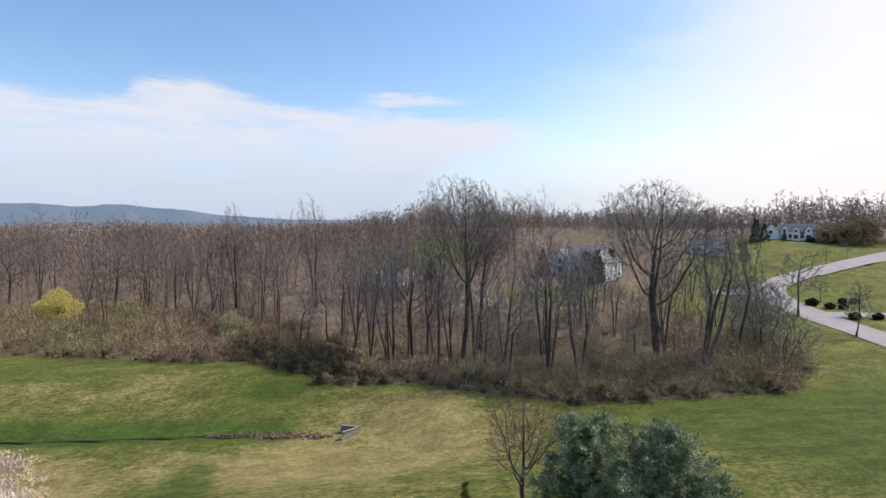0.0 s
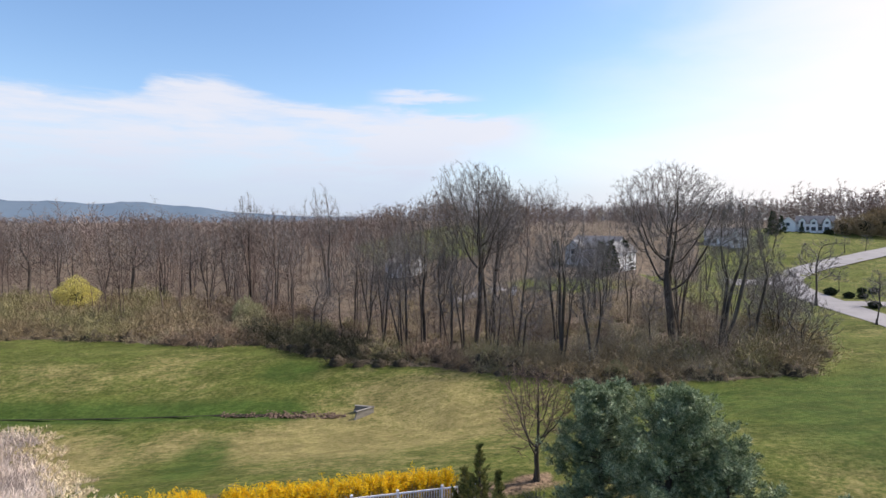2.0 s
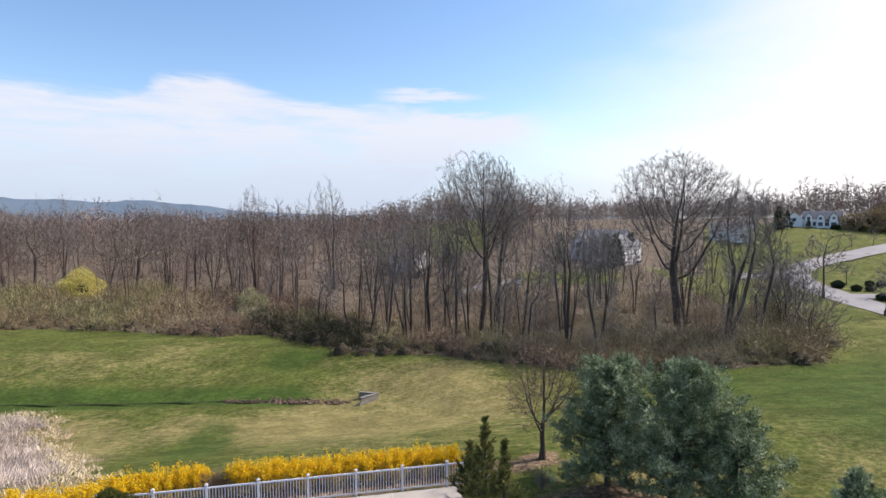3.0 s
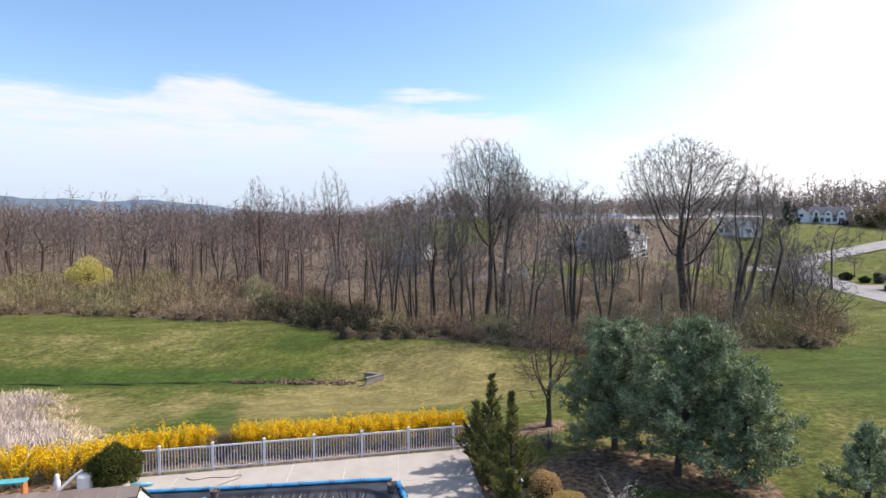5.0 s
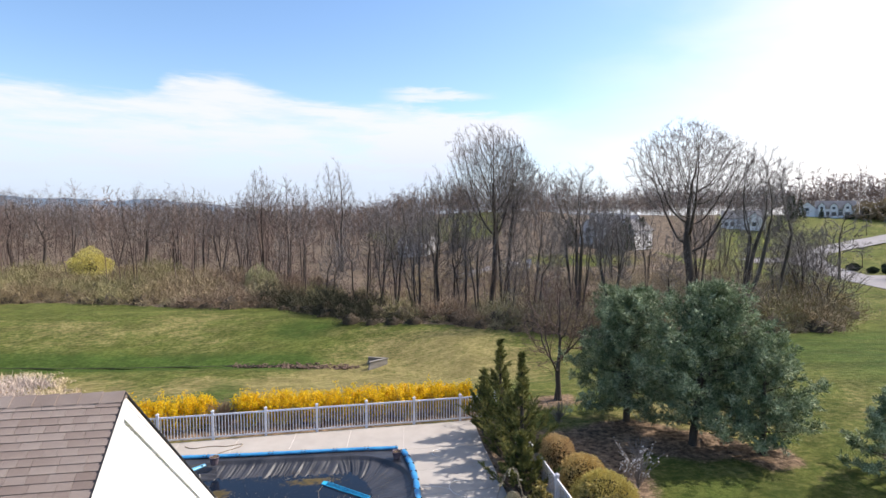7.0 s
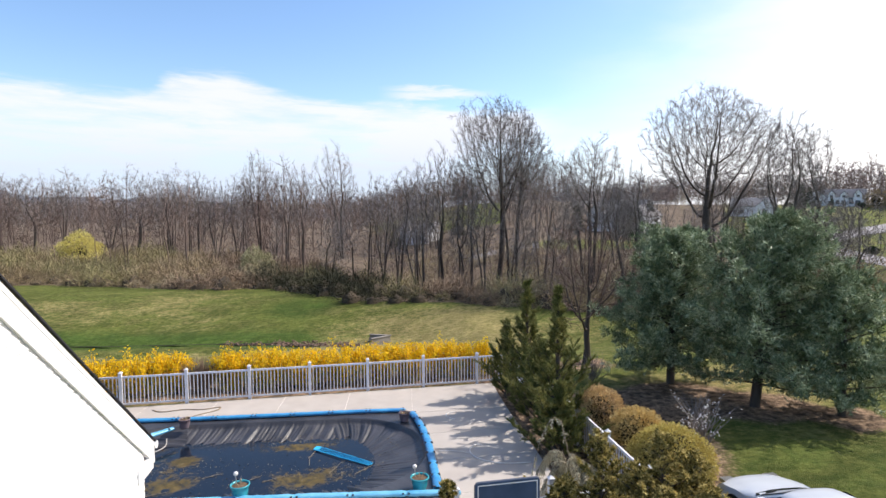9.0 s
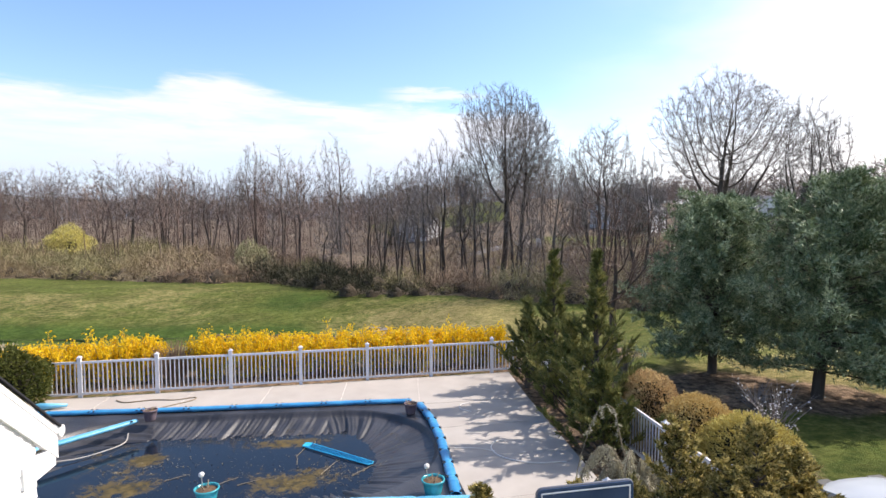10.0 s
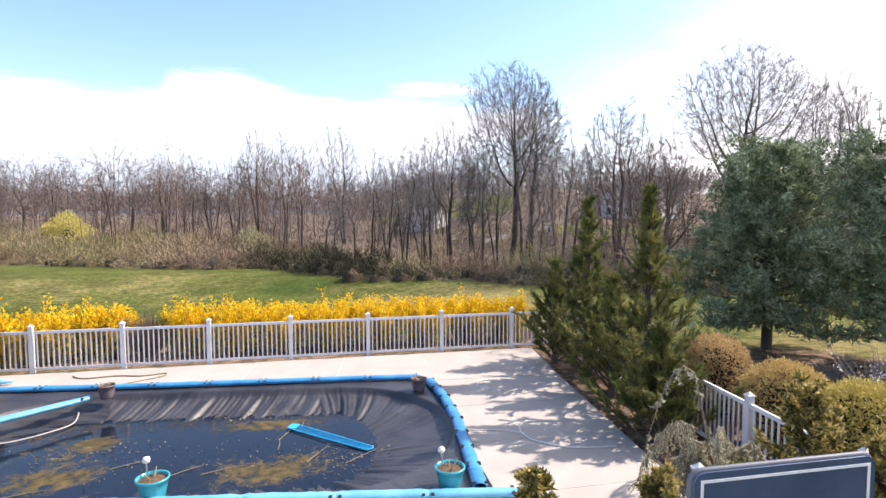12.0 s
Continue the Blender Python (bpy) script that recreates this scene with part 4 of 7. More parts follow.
def make_woods():
    protos = [wood_tree(60 + i, 16.0 + (i % 4), (0.60, 4.3 + 0.7 * (i % 3), 0.40), 170, 0.95, 820, 0.85, 0.020, (0.07 * (i % 3 - 1), 0.05 * (i % 2)), 1 + i % 2) for i in range(8)]
    rng = random.Random(17)
    spots = []
    while len(spots) < 370:
        y = rng.uniform(60, 250)
        x = rng.uniform(-0.98 * (y + 29) - 6, 0.42 * (y + 29) + 6)
        back = y - wood_edge(x)
        if back < (11 if x < -10 else 13):
            continue
        if x > 24 and (back < 24 or (y < 98 + 0.35 * x and back > 34 and rng.random() < 0.94) or y < 95):
            continue
        if rng.random() > 1.2 - (y - 60) / 280 or (x > -4 and y < 110 and rng.random() < 0.85):
            continue
        s = rng.choice((0.72, 0.86, 0.95, 1.0, 1.06, 1.2)) * rng.uniform(0.95, 1.05)
        spots.append((rng.randrange(8), x, y, float(gz(x, y)), rng.uniform(0, 6.28), s, s * rng.uniform(0.9, 1.05)))
    for i in range(130):        # saplings among and behind the first trunks
        x = rng.uniform(4, 60) if i < 50 else rng.uniform(26, 62)
        y = float(wood_edge(x)) + (rng.uniform(12, 40) if i < 50 else rng.uniform(2.5, 30))
        s = rng.uniform(0.36, 0.6) if i < 50 else rng.uniform(0.2, 0.42)
        if 25 < math.degrees(math.atan2(x + 2, y + 29)) < 33 and s > 0.34:
            s = 0.3
        spots.append((rng.randrange(8), x, y, float(gz(x, y)), rng.uniform(0, 6.28), s, s))
    deep = len(spots) - 80
    while len(spots) < 530:     # woodland on the rise behind the near house
        a, d = radians(rng.uniform(17, 36.5)), rng.uniform(165, 290)
        x, y = -2 + d * math.sin(a), -29 + d * math.cos(a)
        if abs(x - 138) < 22 and abs(y - 138) < 18:
            continue
        s = rng.uniform(0.40, 0.66)
        spots.append((rng.randrange(8), x, y, float(gz(x, y)) - 0.3, rng.uniform(0, 6.28), s * 1.15, s))
    for x, y, s in ((18, 101, 0.66), (21, 104, 0.72), (25, 106, 0.66), (28, 109, 0.7), (31, 112, 0.62), (15, 106, 0.72), (22, 113, 0.7), (27, 117, 0.66), (19, 117, 0.72),
                    (58, 84, 0.44), (63, 90, 0.40), (70, 97, 0.40), (66, 104, 0.42), (76, 98, 0.44), (121, 118, 0.42), (126, 124, 0.44), (131, 126, 0.42), (136, 128, 0.46), (142, 130, 0.42)):
        spots.append((rng.randrange(8), x, y, float(gz(x, y)), rng.uniform(0, 6.28), s * 1.1, s))
    V, F = cloud_of(protos, spots[:deep])
    solo("woodland", array_mesh("woodland", V, F, M["twig_far"]), None, "deep stand of bare brown-grey woodland trees", "woods", "stuff")
    V, F = cloud_of(protos, spots[deep:])
    solo("woodland", array_mesh("woodland", V, F, M["twig_pale"]), None, "thin stand of tan budding saplings on the slope, partly paled for haze", "woods", "stuff")
    low = [wood_tree(90 + i, 15.0 + i, (0.56, 4.4, 0.44), 60, 1.1, 250, 1.1, 0.10, every=6, least=0.09) for i in range(4)]
    spots = []
    for i in range(320):        # wooded crest behind the houses
        a = radians(30 + 38 * i / 320 + rng.uniform(-0.3, 0.3))
        d = rng.uniform(292, 325)
        x, y = -2 + d * math.sin(a), -29 + d * math.cos(a)
        s = rng.uniform(0.7, 1.05) * (1.25 if a > radians(45) else 1.0)
        spots.append((rng.randrange(4), x, y, float(gz(x, y)) - 0.5, rng.uniform(0, 6.28), s, s))
    while len(spots) < 860:
        a = radians(rng.uniform(-52, 66) if len(spots) < 620 else rng.uniform(12, 66))
        d = rng.uniform(235, 430) if len(spots) < 620 else rng.uniform(285, 400)
        x, y = -2 + d * math.sin(a), -29 + d * math.cos(a)
        if 36 < math.degrees(a) and d < 325:
            continue
        s = rng.uniform(0.62, 0.95) * (1.32 if a < radians(14) else 1.0)
        spots.append((rng.randrange(4), x, y, float(gz(x, y)), rng.uniform(0, 6.28), s, s))
    for i in range(420):        # the wood's far side, closing the skyline
        a = radians(-54 + 88 * (i + rng.random()) / 420)
        d = rng.uniform(330, 420)
        x, y = -2 + d * math.sin(a), -29 + d * math.cos(a)
        s = rng.uniform(0.95, 1.2) * (0.68 if a > radians(9) else 1.0)
        spots.append((rng.randrange(4), x, y, float(gz(x, y)), rng.uniform(0, 6.28), s * 1.5, s))
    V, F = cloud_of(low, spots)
    solo("far_woodland", array_mesh("far_woodland", V, F, M["twig_haze"]), None, "far bare trees along the skyline, paled in colour for haze", "woods", "stuff")


make_woods()


# ---------------------------------------------------------------- foliage


def conifer(name, label, group, seed, H, R, profile, limbs, subs, per, size, blades, width, spread, mat, rise, bare=0.12, trunk_r=0.14, category="tree", fill=0.35, puff=0.0, ragged=0.0):
    """Trunk, whorled limbs and needle tufts. profile(t): crown radius at height t, as a share of R.
    puff: radius of the soft bunches at the shoots' ends; ragged: how unevenly far the limbs reach."""
    rng = random.Random(seed)
    nr = np.random.default_rng(seed)
    t = thing(name, label, category, group=group)
    b = Build()
    b.tube([(0, 0, -0.3), (0.03 * H * 0.2, 0, H * 0.3), (0, 0.02, H * 0.65), (0, 0, H * 0.98)], [trunk_r * 1.15, trunk_r, trunk_r * 0.55, 0.015], 8)
    P, D = [], []
    for i in range(limbs):
        u = bare + (1 - bare) * ((i + rng.random()) / limbs) ** 0.95
        a = i * 2.399 + rng.uniform(-0.4, 0.4)
        reach = 1.0 + ragged * (math.sin(2 * a + 9 * u + seed) + 0.7 * math.sin(5 * a - 13 * u + 2 * seed))
        ln = R * profile(u) * rng.uniform(0.72, 1.15) * reach + 0.06
        up = rise(u) + rng.uniform(-0.12, 0.12)
        d = Vector((math.cos(a), math.sin(a), up)).normalized()
        p0 = Vector((0, 0, H * u - 0.25 * ln * max(up, 0)))
        p1 = p0 + d * ln * 0.55
        p2 = p1 + (d + Vector((0, 0, 0.22))).normalized() * ln * 0.45
        b.tube([p0, p1, p2], [0.022 + 0.008 * ln, 0.016, 0.006], 4)
        count = max(2, int(subs * (0.4 + ln / R)))
        for j in range(count):
            f = fill + (1 - fill) * (j + rng.random()) / count
            q = p0.lerp(p1, f / 0.55) if f < 0.55 else p1.lerp(p2, (f - 0.55) / 0.45)
            sd = (d + 0.85 * Vector((rng.gauss(0, 0.7), rng.gauss(0, 0.7), rng.gauss(0.12, 0.35)))).normalized()
            sl = rng.uniform(0.12, 0.34) * min(R, 2.2) * (1.15 - 0.5 * f) * min(1.0, 0.42 + 0.9 * ln / R)
            for k in range(per):
                g = (k + 0.6) / per
                if puff:
                    o = Vector((rng.gauss(0, 1), rng.gauss(0, 1), rng.gauss(0.2, 0.8))).normalized()
                    c = q + sd * sl * (1.0 if k % 3 else 0.45)
                    P.append(c + o * puff * rng.uniform(0.2, 1.0))
                    D.append(o + 0.5 * sd + Vector((0, 0, 0.3)))
                else:
                    P.append(q + sd * sl * g)
                    D.append(sd + Vector((0, 0, 0.35)))
    V, F = tufts([tuple(p) for p in P], [tuple(x) for x in D], size, blades, width, spread, nr)
    part("trunk", b, M["bark"], t, smooth=True)
    part("crown", array_mesh("crown", V, F, mat), None, t)
    return t


def round_crown(u):
    return max(0.22, math.sin(math.pi * min(1.0, 0.22 + 0.78 * u)) ** 0.42)


def make_pines():
    lab = "blue-green white pine with fluffy tufted branches on bare mulch"
    g = "white pines"
    rise = lambda u: -0.10 + 1.0 * u
    place(conifer("pine_tree", lab, g, 201, 6.5, 2.65, round_crown, 100, 10, 18, 0.19, 4, 0.110, 0.55, M["pine"], rise, 0.12, 0.16, fill=0.08, puff=0.24, ragged=0.19), 13.4, -1.8, 20)
    place(conifer("pine_tree", lab, g, 202, 7.2, 2.95, round_crown, 100, 10, 18, 0.19, 4, 0.110, 0.55, M["pine"], rise, 0.12, 0.17, fill=0.08, puff=0.24, ragged=0.19), 14.8, -5.3, 130).matrix_basis @= Matrix.Rotation(radians(130), 4, "Z").inverted() @ Matrix.Rotation(radians(7), 4, "Y") @ Matrix.Rotation(radians(130), 4, "Z")
    place(conifer("pine_tree", "smaller white pine at the lawn's edge", g, 203, 5.1, 2.0, round_crown, 62, 9, 14, 0.19, 4, 0.120, 0.55, M["pine"], rise, 0.10, 0.13, fill=0.1, puff=0.2, ragged=0.15), 17.2, -6.9, 70)
    place(conifer("pine_tree", "young pine standing on open lawn", g, 204, 3.6, 1.9, lambda u: max(0.1, 1.05 - u), 44, 8, 12, 0.19, 4, 0.120, 0.55, M["pine"], rise, 0.06, 0.11, puff=0.16, ragged=0.22), 20.4, -10.2, 10)
    up = lambda u: 0.75 + 0.9 * u
    gj = "junipers by the patio"
    arms = lambda u: max(0.04, (1.0 - u) ** 1.35) * (1.75 if math.sin(u * 61.0) > 0.45 else 0.75)
    lj = "tall ragged green juniper leaning over the patio edge"
    place(conifer("juniper_tree", lj, gj, 211, 4.95, 1.65, arms, 74, 9, 8, 0.15, 6, 0.10, 0.42, M["juniper"], up, 0.04, 0.10, ragged=0.16), 5.9, -3.7)
    place(conifer("juniper_tree", lj, gj, 212, 5.1, 1.6, arms, 74, 9, 8, 0.15, 6, 0.10, 0.42, M["juniper"], up, 0.04, 0.10, ragged=0.16), 5.75, -7.0)
    place(conifer("juniper_tree", "lower spreading green juniper by the fence", gj, 213, 3.1, 1.6, arms, 62, 9, 7, 0.15, 6, 0.10, 0.42, M["juniper"], up, 0.03, 0.09, ragged=0.16), 5.6, -2.1)
    place(conifer("juniper_tree", "lower spreading green juniper by the fence", gj, 214, 3.0, 1.6, arms, 62, 9, 7, 0.15, 6, 0.10, 0.42, M["juniper"], up, 0.03, 0.09, ragged=0.16), 5.75, -5.4)
    place(conifer("juniper_tree", "lower spreading green juniper by the fence", gj, 215, 2.3, 1.45, arms, 62, 9, 7, 0.15, 6, 0.10, 0.42, M["juniper"], up, 0.03, 0.09, ragged=0.16), 5.35, -8.2)


make_pines()


def leaf_ball(name, label, category, group, seed, rx, rz, mat, n, size, blades, width, x, y, bumps=0.06, z0=None, shade_core=0.80, top_only=False, spread=0.6):
    """A dense shrub: solid core coloured dark for inner shade, stems and a shell of small leaves."""
    nr = np.random.default_rng(seed)
    t = thing(name, label, category, group=group)
    d = nr.normal(0, 1, (n, 3))
    d /= np.linalg.norm(d, axis=1, keepdims=True)
    if top_only:
        d[:, 2] = np.abs(d[:, 2])
    lump = 1 + bumps * (np.sin(d[:, 0] * 5 + seed) + np.sin(d[:, 1] * 6 + 2) + np.sin(d[:, 2] * 7 + d[:, 0] * 4)) + nr.normal(0, 0.04, n)
    depth = 1 - 0.30 * nr.random(n) ** 2
    P = d * (lump * depth)[:, None] * np.array([rx, rx, rz])
    P[:, 2] += rz * 0.92
    P = P[P[:, 2] > 0.02]
    D = P - np.array([0, 0, rz * 0.8])
    V, F = tufts(P, D, size, blades, width, spread, nr)
    part("foliage", array_mesh("foliage", V, F, mat), None, t)
    b = Build()
    rng = random.Random(seed)
    for i in range(16):
        a = rng.uniform(0, 6.28)
        q = rng.uniform(0.3, 0.85)
        b.tube([(0.1 * math.cos(a), 0.1 * math.sin(a), -0.1), (rx * q * 0.6 * math.cos(a), rx * q * 0.6 * math.sin(a), rz * 0.7), (rx * q * math.cos(a), rx * q * math.sin(a), rz * 1.35)], [0.03, 0.02, 0.008], 4)
    part("branch_frame", b, M["twig"], t)
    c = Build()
    prof = [(0.02, rz * (0.92 - shade_core))] + [(shade_core * rx * math.sin(math.pi * k / 8), rz * 0.92 - shade_core * rz * math.cos(math.pi * k / 8)) for k in range(1, 8)] + [(0.02, rz * (0.92 + shade_core))]
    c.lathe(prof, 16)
    part("shade_core", c, M["core"], t, "solid core coloured dark for the shade between inner twigs", smooth=True)
    t.matrix_basis = at_ground(x, y, seed * 40)
    if z0 is not None:
        t.location.z = z0
    return t


def make_shrubs():
    lb, gb = "clipped round tan-green shrub beside the white fence", "clipped round shrubs"
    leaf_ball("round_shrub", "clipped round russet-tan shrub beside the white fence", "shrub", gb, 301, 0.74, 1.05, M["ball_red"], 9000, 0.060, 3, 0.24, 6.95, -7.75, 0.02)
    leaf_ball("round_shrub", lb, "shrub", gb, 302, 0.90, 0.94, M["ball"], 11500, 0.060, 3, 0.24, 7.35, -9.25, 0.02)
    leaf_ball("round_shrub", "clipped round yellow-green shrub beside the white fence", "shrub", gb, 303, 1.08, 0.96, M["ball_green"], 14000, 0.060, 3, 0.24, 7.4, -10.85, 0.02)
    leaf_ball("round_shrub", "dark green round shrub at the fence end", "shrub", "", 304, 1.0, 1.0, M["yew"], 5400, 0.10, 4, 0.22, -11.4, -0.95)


make_shrubs()


def make_forsythia():
    group = "forsythia hedge"
    for i, (x, y, w, h) in enumerate(((-20.6, 0.2, 1.6, 1.9), (-18.4, 0.4, 1.5, 1.9), (-16.3, 0.6, 1.5, 1.85), (-14.2, 0.9, 1.4, 1.8), (-12.2, 1.3, 1.4, 1.8), (-10.9, 1.6, 1.2, 1.8), (-9.4, 1.7, 1.2, 1.9),
                                      (-8.4, 1.8, 0.9, 1.9), (-5.9, 1.7, 0.8, 1.9), (-4.3, 1.6, 1.1, 1.95), (-2.7, 1.6, 1.1, 1.9), (-1.1, 1.5, 1.1, 1.9), (0.6, 1.6, 1.1, 1.95), (2.2, 1.5, 1.1, 1.9), (3.8, 1.6, 1.0, 1.85), (5.3, 1.5, 0.9, 1.8))):
        rng, nr = random.Random(400 + i), np.random.default_rng(400 + i)
        t = thing("forsythia_bush", "forsythia bush full of bright yellow blossom behind the fence", "shrub", group=group)
        b = Build()
        P, D = [], []
        for s in range(86):
            a = rng.uniform(0, 6.28)
            k = rng.uniform(0.25, 1.0)
            hh = 0.92 * h * rng.uniform(0.72, 1.0) * (1.03 - 0.22 * k * k) * (1.25 if rng.random() < 0.03 else 1.0)
            e = Vector((1.2 * w * k * math.cos(a), 0.8 * w * k * math.sin(a), hh))
            m1 = Vector((e.x * 0.35, e.y * 0.35, hh * 0.55))
            p0 = Vector((0.5 * k * w * math.cos(a), 0.4 * k * w * math.sin(a), -0.05))
            m1 = p0.lerp(e, 0.5) + Vector((0, 0, 0.12 * hh))
            b.tube([p0, m1, e], [0.012, 0.009, 0.005], 3)
            for q in range(46):
                f = 0.04 + 0.96 * ((q + rng.random()) / 46) ** 0.75
                p = p0.lerp(m1, f / 0.5) if f < 0.5 else m1.lerp(e, (f - 0.5) / 0.5)
                P.append(p + Vector((rng.gauss(0, 0.07), rng.gauss(0, 0.07), rng.gauss(0, 0.05))))
                D.append((rng.gauss(0, 1), rng.gauss(0, 1), rng.gauss(0.3, 1)))
        V, F = tufts([tuple(p) for p in P], D, 0.080, 2, 0.34, 0.7, nr)
        for s in range(110):
            a, k = rng.uniform(0, 6.28), rng.uniform(0.2, 1.0)
            p0 = Vector((1.0 * w * k * math.cos(a), 0.7 * k * w * math.sin(a), -0.05))
            b.tube([p0, p0 + Vector((rng.gauss(0, 0.15), rng.gauss(0, 0.12), rng.uniform(0.6, 1.25)))], [0.012, 0.006], 3)
        part("branch_frame", b, M["brush_olive"], t)
        part("blossom", array_mesh("blossom", V, F, M["forsythia"]), None, t, "bright yellow flowers")
        place(t, x, y)
    # leafless gap in the hedge
    rng = random.Random(77)
    t = thing("bare_shrub", "leafless brown shrub in a gap of the yellow hedge", "shrub")
    b = Build()
    for s in range(420):
        a, k = rng.uniform(0, 6.28), rng.uniform(0.1, 1)
        e = Vector((1.25 * k * math.cos(a), 0.8 * k * math.sin(a), rng.uniform(0.7, 1.5) * (1.1 - 0.3 * k)))
        b.tube([(0.1 * math.cos(a), 0.1 * math.sin(a), 0), e * 0.6, e], [0.012, 0.009, 0.006], 3)
    part("branch_frame", b, M["brush_red"], t)
    place(t, -7.1, 1.6)


make_forsythia()


def make_brush():
    """Thicket along the front of the woods."""
    def shrub(seed, h, w, n, blade=0.11):
        rng, nr = random.Random(seed), np.random.default_rng(seed)
        b = Build()
        for i in range(7):
            a, k = rng.uniform(0, 6.28), rng.random() ** 0.6
            b.tube([(0.2 * math.cos(a), 0.2 * math.sin(a), -0.1), (w * k * math.cos(a) * 0.6, w * k * math.sin(a) * 0.6, h * rng.uniform(0.6, 0.95))], [0.028, 0.014], 3)
        k = nr.uniform(0, 6.28, 4)
        d = nr.normal(0, 1, (n, 3))
        d[:, 2] = np.abs(d[:, 2])
        d /= np.linalg.norm(d, axis=1, keepdims=True)
        swell = 1 + 0.22 * np.sin(d[:, 0] * 4 + k[0]) * np.sin(d[:, 1] * 4 + k[1]) + 0.16 * np.sin(d[:, 0] * 8 + d[:, 2] * 5 + k[2]) + 0.12 * np.sin(d[:, 1] * 9 + k[3])
        P = d * (swell * nr.uniform(0.5, 1.0, n))[:, None] * np.array([w, w, h * 0.85])
        D = 0.8 * d + nr.normal(0, 0.5, d.shape) + np.array([0, 0, 0.55])
        V, F = join([tri(b), tufts(P, D, blade * h, 1, 0.045, 0.45, nr)])
        return V.astype(np.float32), F.astype(np.int32)
    def shade_mound(seed, h, w):
        """A low uneven mound in dark colour, standing for the shade inside a shrub."""
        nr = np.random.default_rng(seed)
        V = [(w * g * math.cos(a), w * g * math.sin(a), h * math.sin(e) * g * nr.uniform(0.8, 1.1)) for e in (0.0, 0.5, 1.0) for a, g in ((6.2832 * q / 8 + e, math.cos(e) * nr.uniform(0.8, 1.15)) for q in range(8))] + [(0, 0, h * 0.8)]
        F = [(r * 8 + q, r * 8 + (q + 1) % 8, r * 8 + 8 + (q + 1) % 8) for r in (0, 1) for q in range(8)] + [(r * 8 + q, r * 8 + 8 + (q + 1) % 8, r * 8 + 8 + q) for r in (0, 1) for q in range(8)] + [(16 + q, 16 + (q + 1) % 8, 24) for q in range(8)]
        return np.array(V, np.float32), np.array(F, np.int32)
    shade_mounds = [shade_mound(540 + i, 1.8, 1.5) for i in range(6)]
    protos = [shrub(500 + i, 3.2, 2.9, 570, 0.21) for i in range(6)]
    rng = random.Random(9)
    zones = {"brush_tan": [], "brush_olive": [], "brush_dark": [], "brush_red": [], "brush_dull": []}

    def add(zone, px, py, s, tall=1.0):
        zones[zone].append((rng.randrange(6), px, py, float(gz(px, py)) - 0.1, rng.uniform(0, 6.28), s, s * tall * rng.uniform(0.85, 1.15)))
    x = -92.0
    while x < 66:
        e = float(wood_edge(x))
        depth = 34.0 if x < -14 else (22.0 if x < 2 else 12.0)
        y = 0.9
        while y < depth:
            px, py = x + rng.uniform(-1.1, 1.1), e + y + rng.uniform(-0.7, 0.7)
            s = rng.choice((0.45, 0.6, 0.75, 0.95)) * rng.uniform(0.9, 1.12)
            drift = math.sin(px * 0.21 + 1.3) + math.sin(py * 0.33 + px * 0.11)
            if x < -10:
                if px < -30:
                    zone = "brush_olive" if drift > -0.5 else "brush_tan"
                else:
                    zone = "brush_tan" if drift > 0.2 else ("brush_red" if drift < -0.6 else "brush_dull")
                add(zone, px, py, s * (1.15 if y < 6 else 1.4))
            elif x < 5:
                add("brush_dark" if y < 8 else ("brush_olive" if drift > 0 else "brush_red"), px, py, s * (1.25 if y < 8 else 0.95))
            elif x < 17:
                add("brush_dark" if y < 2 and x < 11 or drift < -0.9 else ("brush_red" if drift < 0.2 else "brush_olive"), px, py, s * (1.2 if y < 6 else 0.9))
            else:
                zone = "brush_red" if drift < -1.0 else ("brush_tan" if drift > 0.4 else ("brush_olive" if rng.random() < 0.4 else "brush_dull"))
                add(zone, px, py, s * (1.0 if y < 2 else 1.3) * (1.25 if x > 51 else 1.0))
            y += 2.1 + 0.05 * y
        x += 2.3
    for i in range(240):       # thinner scrub among the trunks
        px = rng.uniform(-60, 62)
        py = float(wood_edge(px)) + rng.uniform(11, 34)
        add("brush_red" if rng.random() < 0.7 else "brush_olive", px, py, rng.uniform(0.4, 0.75))
    small = [shrub(560 + i, 3.0, 2.6, 210, 0.22) for i in range(4)]
    inner, slope = [], []
    for i in range(330):       # undergrowth deeper in the woods
        py = rng.uniform(64, 190)
        px = rng.uniform(-0.98 * (py + 29), 0.30 * (py + 29) + 8)
        if py < wood_edge(px) + 9 or (px > 30 and py > 72):
            continue
        s = rng.uniform(0.7, 1.3)
        (slope if px > 6 else inner).append((rng.randrange(4), px, py, float(gz(px, py)), rng.uniform(0, 6.28), s, s * 0.85))
    for i in range(430):       # scrub on the slope behind the first trunks
        px = rng.uniform(12, 70)
        py = float(wood_edge(px)) + rng.uniform(8, 58)
        if abs(px - 50) < 9 and abs(py - 80) < 6:
            continue
        s = rng.uniform(0.35, 0.8)
        slope.append((rng.randrange(4), px, py, float(gz(px, py)), rng.uniform(0, 6.28), s * 1.25, s))
    V, F = cloud_of(small, inner)
    solo("undergrowth", array_mesh("undergrowth", V, F, M["twig_far"]), None, "brown leafless undergrowth between the trunks", "brush", "stuff")
    V, F = cloud_of(small, slope)
    solo("undergrowth", array_mesh("undergrowth", V, F, M["brush_dull"]), None, "dull tan scrub on the slope behind the first trunks", "brush", "stuff")
    labels = {"brush_tan": "tan leafless thicket along the lawn", "brush_olive": "olive budding thicket along the lawn", "brush_dark": "dark olive-brown thicket along the lawn", "brush_red": "russet leafless thicket under the trees", "brush_dull": "dull brown thicket at the wood's edge"}
